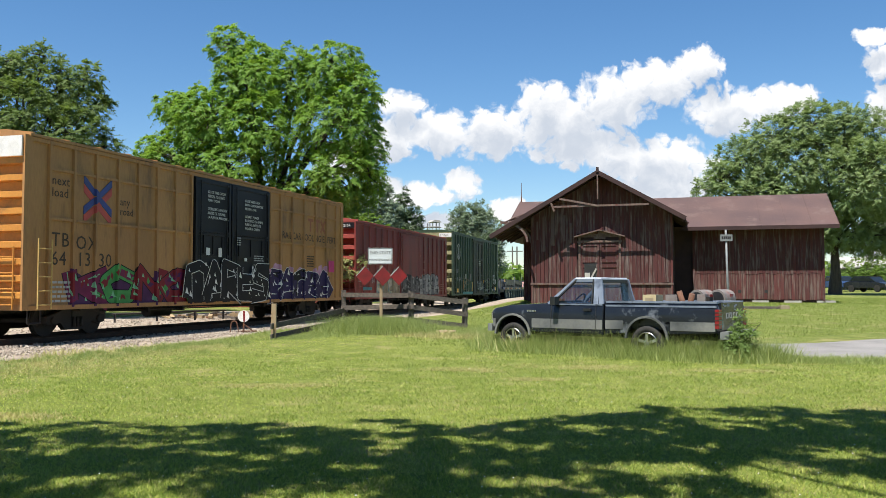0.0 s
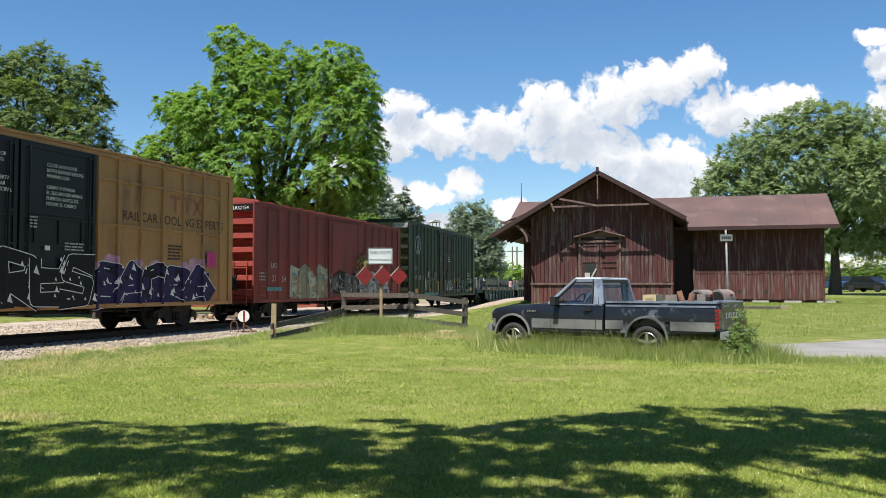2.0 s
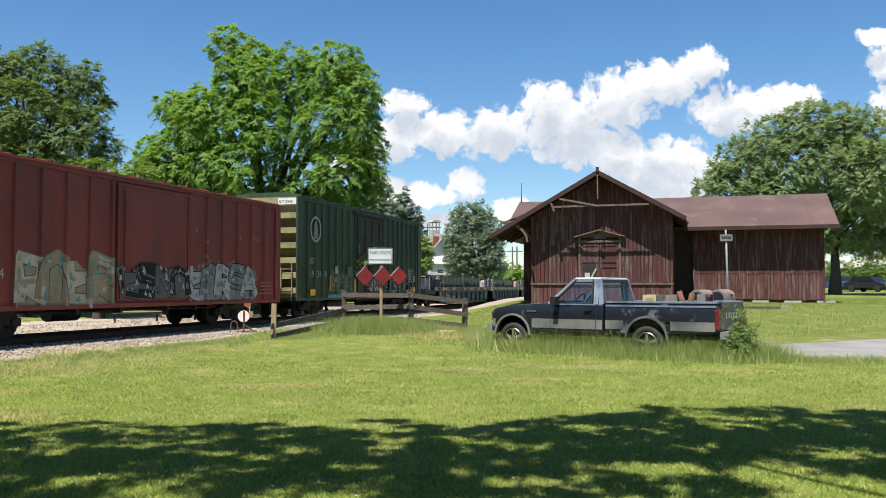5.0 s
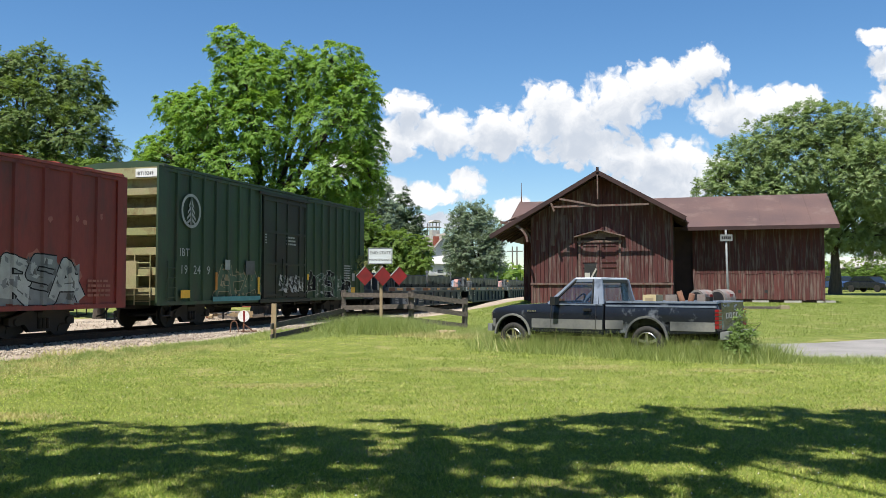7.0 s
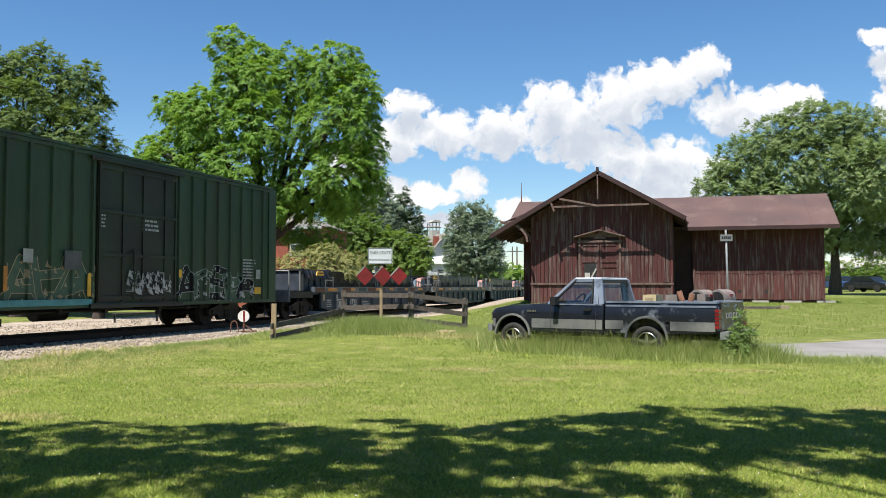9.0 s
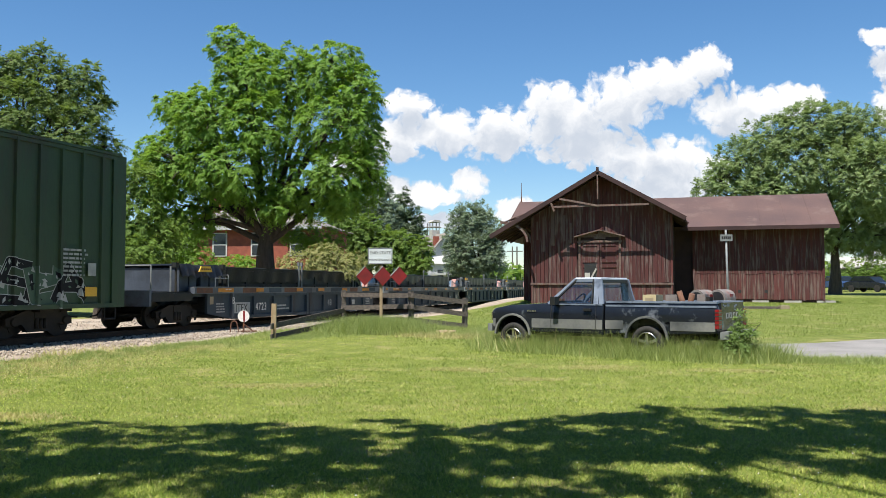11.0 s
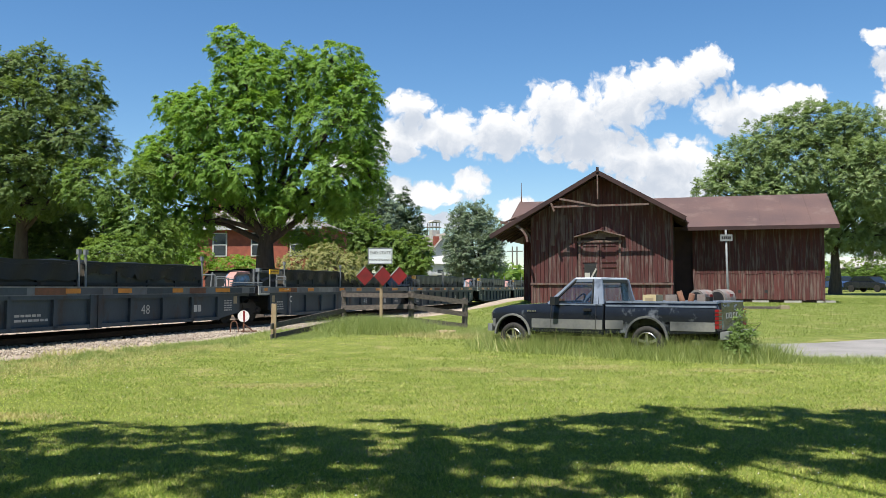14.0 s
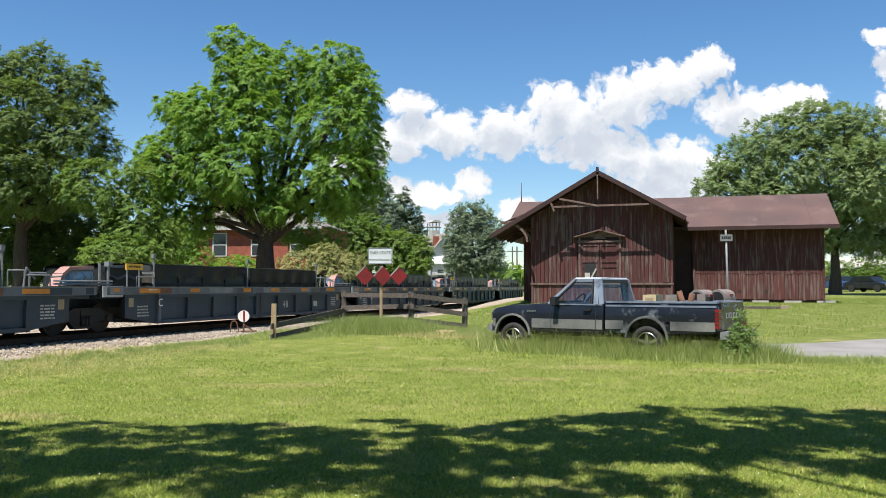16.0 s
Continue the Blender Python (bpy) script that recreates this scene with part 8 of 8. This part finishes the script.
def parked_car(name, label, x, y, turn, paint, L=4.5):
    c = thing(name, label, "car", pose(x, y, gz(x, y), 0, 0, turn), group="cars parked under the trees")
    bm = bmesh.new()
    prism(bm, [(-L / 2, 0.35), (L / 2, 0.35), (L / 2, 0.75), (L / 2 - 0.9, 0.95), (-L / 2 + 0.5, 1.0), (-L / 2, 0.85)], -0.88, 0.88)
    recalc(bm)
    bevel(bm, 0.06, 2)
    part("body", bm, paint, c)
    bm = bmesh.new()
    prism(bm, [(-L / 2 + 0.4, 0.98), (L / 2 - 1.1, 0.95), (L / 2 - 1.75, 1.42), (-L / 2 + 1.0, 1.45)], -0.74, 0.74)
    recalc(bm)
    bevel(bm, 0.06, 2)
    part("cabin_glass", bm, M["glass"], c, "dark tinted cabin glass")
    bm = bmesh.new()
    box(bm, -L / 2 + 1.05, L / 2 - 1.75, -0.7, 0.7, 1.43, 1.48)
    part("roof", bm, paint, c)
    for xx in (-L / 2 + 0.85, L / 2 - 0.85):
        for s in (-1, 1):
            bm = bmesh.new()
            tube(bm, (xx, s * 0.72, 0.33), (xx, s * 0.9, 0.33), 0.33, n=16)
            recalc(bm)
            part("wheel", bm, M["rubber"], c)
    for s in (-1, 1):
        bm = bmesh.new()
        box(bm, L / 2 - 0.06, L / 2 + 0.02, *sorted((s * 0.5, s * 0.82)), 0.6, 0.75)
        part("headlight", bm, M["chrome"], c)


parked_car("parked_car", "dark saloon car parked on the grass", 40.0, 81, -65, M["car_dark"])
parked_car("parked_car", "blue car parked under the trees", 38.6, 85, 100, M["car_blue"])
parked_car("parked_car", "silver car parked under the trees", 36.8, 92, 170, M["car_silver"])


def far_shed():
    b = thing("white_shed", "low white shed with a pale roof", "shed", pose(50, 96, 1.0, 0, 0, -12))
    bm = bmesh.new()
    box(bm, -6, 6, -3, 3, -0.5, 2.6)
    part("wall", bm, M["concrete"], b)
    bm = bmesh.new()
    prism(bm, [(-3.4, 2.5), (3.4, 2.5), (0, 3.8)], -6.3, 6.3, "x")
    recalc(bm)
    part("roof", bm, M["concrete"], b, "pale low roof")
    bm = bmesh.new()
    box(bm, -4.5, -2.5, -3.05, -2.98, 0, 2.1)
    part("door", bm, M["window"], b, "dark shed door")
    h = thing("white_barn", "tall white building behind the trees", "barn", pose(58, 104, 1.0, 0, 0, -20))
    bm = bmesh.new()
    box(bm, -7, 7, -4, 4, -0.5, 6.5)
    part("wall", bm, M["siding"], h)
    bm = bmesh.new()
    prism(bm, [(-4.4, 6.4), (4.4, 6.4), (0, 8.4)], -7.3, 7.3, "x")
    recalc(bm)
    part("roof", bm, M["slate"], h, "grey roof")


far_shed()


def poles():
    for k, (px, y) in enumerate(((907, 150), (915, 150), (757, 170), (772, 170))):
        x = (px - 784) * y / 1530
        p = thing("utility_pole", "distant thin utility pole with cross arms", "utility pole", pose(x, y, 0), group="distant poles")
        h = 8.5 if k < 2 else 14.0
        bm = bmesh.new()
        tube(bm, (0, 0, -0.5), (0, 0, h), 0.16, 0.12, n=6)
        part("pole", bm, M["fence"], p)
        bm = bmesh.new()
        box(bm, -1.0, 1.0, -0.06, 0.06, h - 0.9, h - 0.75)
        part("cross_arm", bm, M["fence"], p)


poles()


# ---- clouds: a plain backdrop far behind everything ----
def clouds():
    D = 4000.0
    k = D / 1530
    m = bpy.data.materials.new("cumulus cloud")
    m.use_nodes = True
    n, ln = m.node_tree.nodes, m.node_tree.links.new
    n.remove(n["Principled BSDF"])

    def math_(op, a, b=None, c=None):
        q = n.new("ShaderNodeMath")
        q.operation = op
        for i, v in enumerate((a, b, c)):
            if v is None:
                continue
            if isinstance(v, (int, float)):
                q.inputs[i].default_value = v
            else:
                ln(v, q.inputs[i])
        return q.outputs[0]
    tc = n.new("ShaderNodeTexCoord")
    mp = n.new("ShaderNodeMapping")
    mp.inputs["Scale"].default_value = (1 / k / 100,) * 3
    ln(tc.outputs["Object"], mp.inputs["Vector"])

    def noise_(scale, detail, rough, vec):
        q = n.new("ShaderNodeTexNoise")
        q.inputs["Scale"].default_value, q.inputs["Detail"].default_value, q.inputs["Roughness"].default_value = scale, detail, rough
        ln(vec, q.inputs["Vector"])
        return q
    warp = noise_(1.6, 4, 0.55, mp.outputs[0])
    wv = n.new("ShaderNodeVectorMath")
    wv.operation = "MULTIPLY_ADD"
    ln(warp.outputs["Color"], wv.inputs[0])
    wv.inputs[1].default_value = (0.55, 0.0, 0.45)
    ln(mp.outputs[0], wv.inputs[2])
    off = n.new("ShaderNodeVectorMath")
    off.operation = "SUBTRACT"
    ln(wv.outputs[0], off.inputs[0])
    off.inputs[1].default_value = (0.275, 0.0, 0.225)

    def field(vec):
        sep = n.new("ShaderNodeSeparateXYZ")
        ln(vec, sep.inputs[0])
        out = None
        for px, py, rx, ry in ((715, 185, 42, 30), (690, 245, 60, 45), (780, 235, 80, 42), (880, 235, 80, 52), (960, 185, 48, 48), (1000, 225, 90, 50), (1085, 185, 80, 55), (1170, 150, 75, 42), (1245, 115, 48, 36), (1050, 262, 130, 35), (1160, 290, 120, 50),
                               (1290, 195, 75, 46), (1380, 185, 60, 36), (1425, 172, 25, 20), (1180, 325, 110, 36), (755, 345, 60, 24), (820, 325, 34, 27), (700, 335, 40, 20), (770, 392, 70, 16), (905, 375, 45, 22), (1545, 65, 34, 18), (1580, 110, 50, 36), (1580, 190, 46, 46), (1010, 295, 18, 11), (620, 290, 60, 30)):
            a = math_("MULTIPLY", math_("SUBTRACT", sep.outputs["X"], (px - 784) / 100), 100 / rx)
            b = math_("MULTIPLY", math_("SUBTRACT", sep.outputs["Z"], (441 - py) / 100), 100 / ry)
            d = math_("SUBTRACT", 1.0, math_("ADD", math_("MULTIPLY", a, a), math_("MULTIPLY", b, b)))
            out = d if out is None else math_("SMOOTH_MAX", out, d, 0.35)
        return out
    f = field(off.outputs[0])
    fine = noise_(4.2, 8, 0.58, off.outputs[0])
    puff = n.new("ShaderNodeTexVoronoi")
    puff.inputs["Scale"].default_value = 4.5
    puff.inputs["Detail"].default_value, puff.inputs["Roughness"].default_value = 2.0, 0.5
    ln(off.outputs[0], puff.inputs["Vector"])
    body = math_("ADD", f, math_("MULTIPLY", math_("SUBTRACT", fine.outputs["Fac"], 0.5), 1.25))
    body = math_("ADD", body, math_("MULTIPLY", math_("SUBTRACT", 0.60, puff.outputs["Distance"]), 0.8))
    al = n.new("ShaderNodeMapRange")
    al.interpolation_type = "SMOOTHSTEP"
    al.inputs["From Min"].default_value, al.inputs["From Max"].default_value = -0.40, 0.25
    ln(body, al.inputs["Value"])
    up = n.new("ShaderNodeVectorMath")
    up.operation = "ADD"
    ln(off.outputs[0], up.inputs[0])
    up.inputs[1].default_value = (-0.05, 0, 0.42)
    above = field(up.outputs[0])
    big = noise_(2.3, 6, 0.6, up.outputs[0])
    sh = math_("ADD", above, math_("MULTIPLY", math_("SUBTRACT", big.outputs["Fac"], 0.5), 3.0))
    sr = n.new("ShaderNodeMapRange")
    sr.interpolation_type = "SMOOTHSTEP"
    sr.inputs["From Min"].default_value, sr.inputs["From Max"].default_value = -0.6, 1.3
    ln(sh, sr.inputs["Value"])
    mx = n.new("ShaderNodeMix")
    mx.data_type = "RGBA"
    mx.inputs["A"].default_value, mx.inputs["B"].default_value = (0.60, 0.603, 0.61, 1), (0.36, 0.395, 0.45, 1)
    ln(sr.outputs[0], mx.inputs["Factor"])
    em = n.new("ShaderNodeEmission")
    ln(mx.outputs["Result"], em.inputs["Color"])
    tr = n.new("ShaderNodeBsdfTransparent")
    ms = n.new("ShaderNodeMixShader")
    ln(al.outputs[0], ms.inputs[0])
    ln(tr.outputs[0], ms.inputs[1])
    ln(em.outputs[0], ms.inputs[2])
    ln(ms.outputs[0], n["Material Output"].inputs["Surface"])
    x0, x1, z0, z1 = -1200 * k, 1200 * k, -100 * k, 640 * k
    ob = raw("cloud_backdrop", [(x0, 0, z0), (x1, 0, z0), (x1, 0, z1), (x0, 0, z1)], [(0, 1, 2, 3)], m)
    ob.visible_shadow = False
    tagged(ob, "bank of white cumulus clouds drifting in blue sky", "clouds", kind="structure")
    return ob


cloud_bank = clouds()


def motions():
    for thing_, mid_ in moving:
        rows = []
        for i in range(17):
            t = float(i)
            x, y, h = track(mid_ - SPEED * t - SLOW * t * t)
            rows.append((t, pose(x, y, RAIL, 0, 0, math.degrees(h))))
        walk(thing_, rows)
    n_rows = 160
    for w, x in spinning:
        rows = []
        for i in range(n_rows + 1):
            t = i / 10
            turn = -(SPEED * t + SLOW * t * t) / WHEEL_R
            rows.append((t, pose(x, 0, WHEEL_R) @ Matrix.Rotation(turn, 4, "Y")))
        walk(w, rows)
    # the clouds' slow drift; their plane stands square to the view
    D = 4000.0
    k = D / 1530
    base = VIEW @ Matrix.Translation((0, 0, -D)) @ Matrix.Rotation(radians(-90), 4, "X")
    walk(cloud_bank, [(t, base @ Matrix.Translation((d * k, 0, 0))) for t, d in ((0.0, -3.0), (8.0, 6.0), (16.0, 14.0))])


motions()
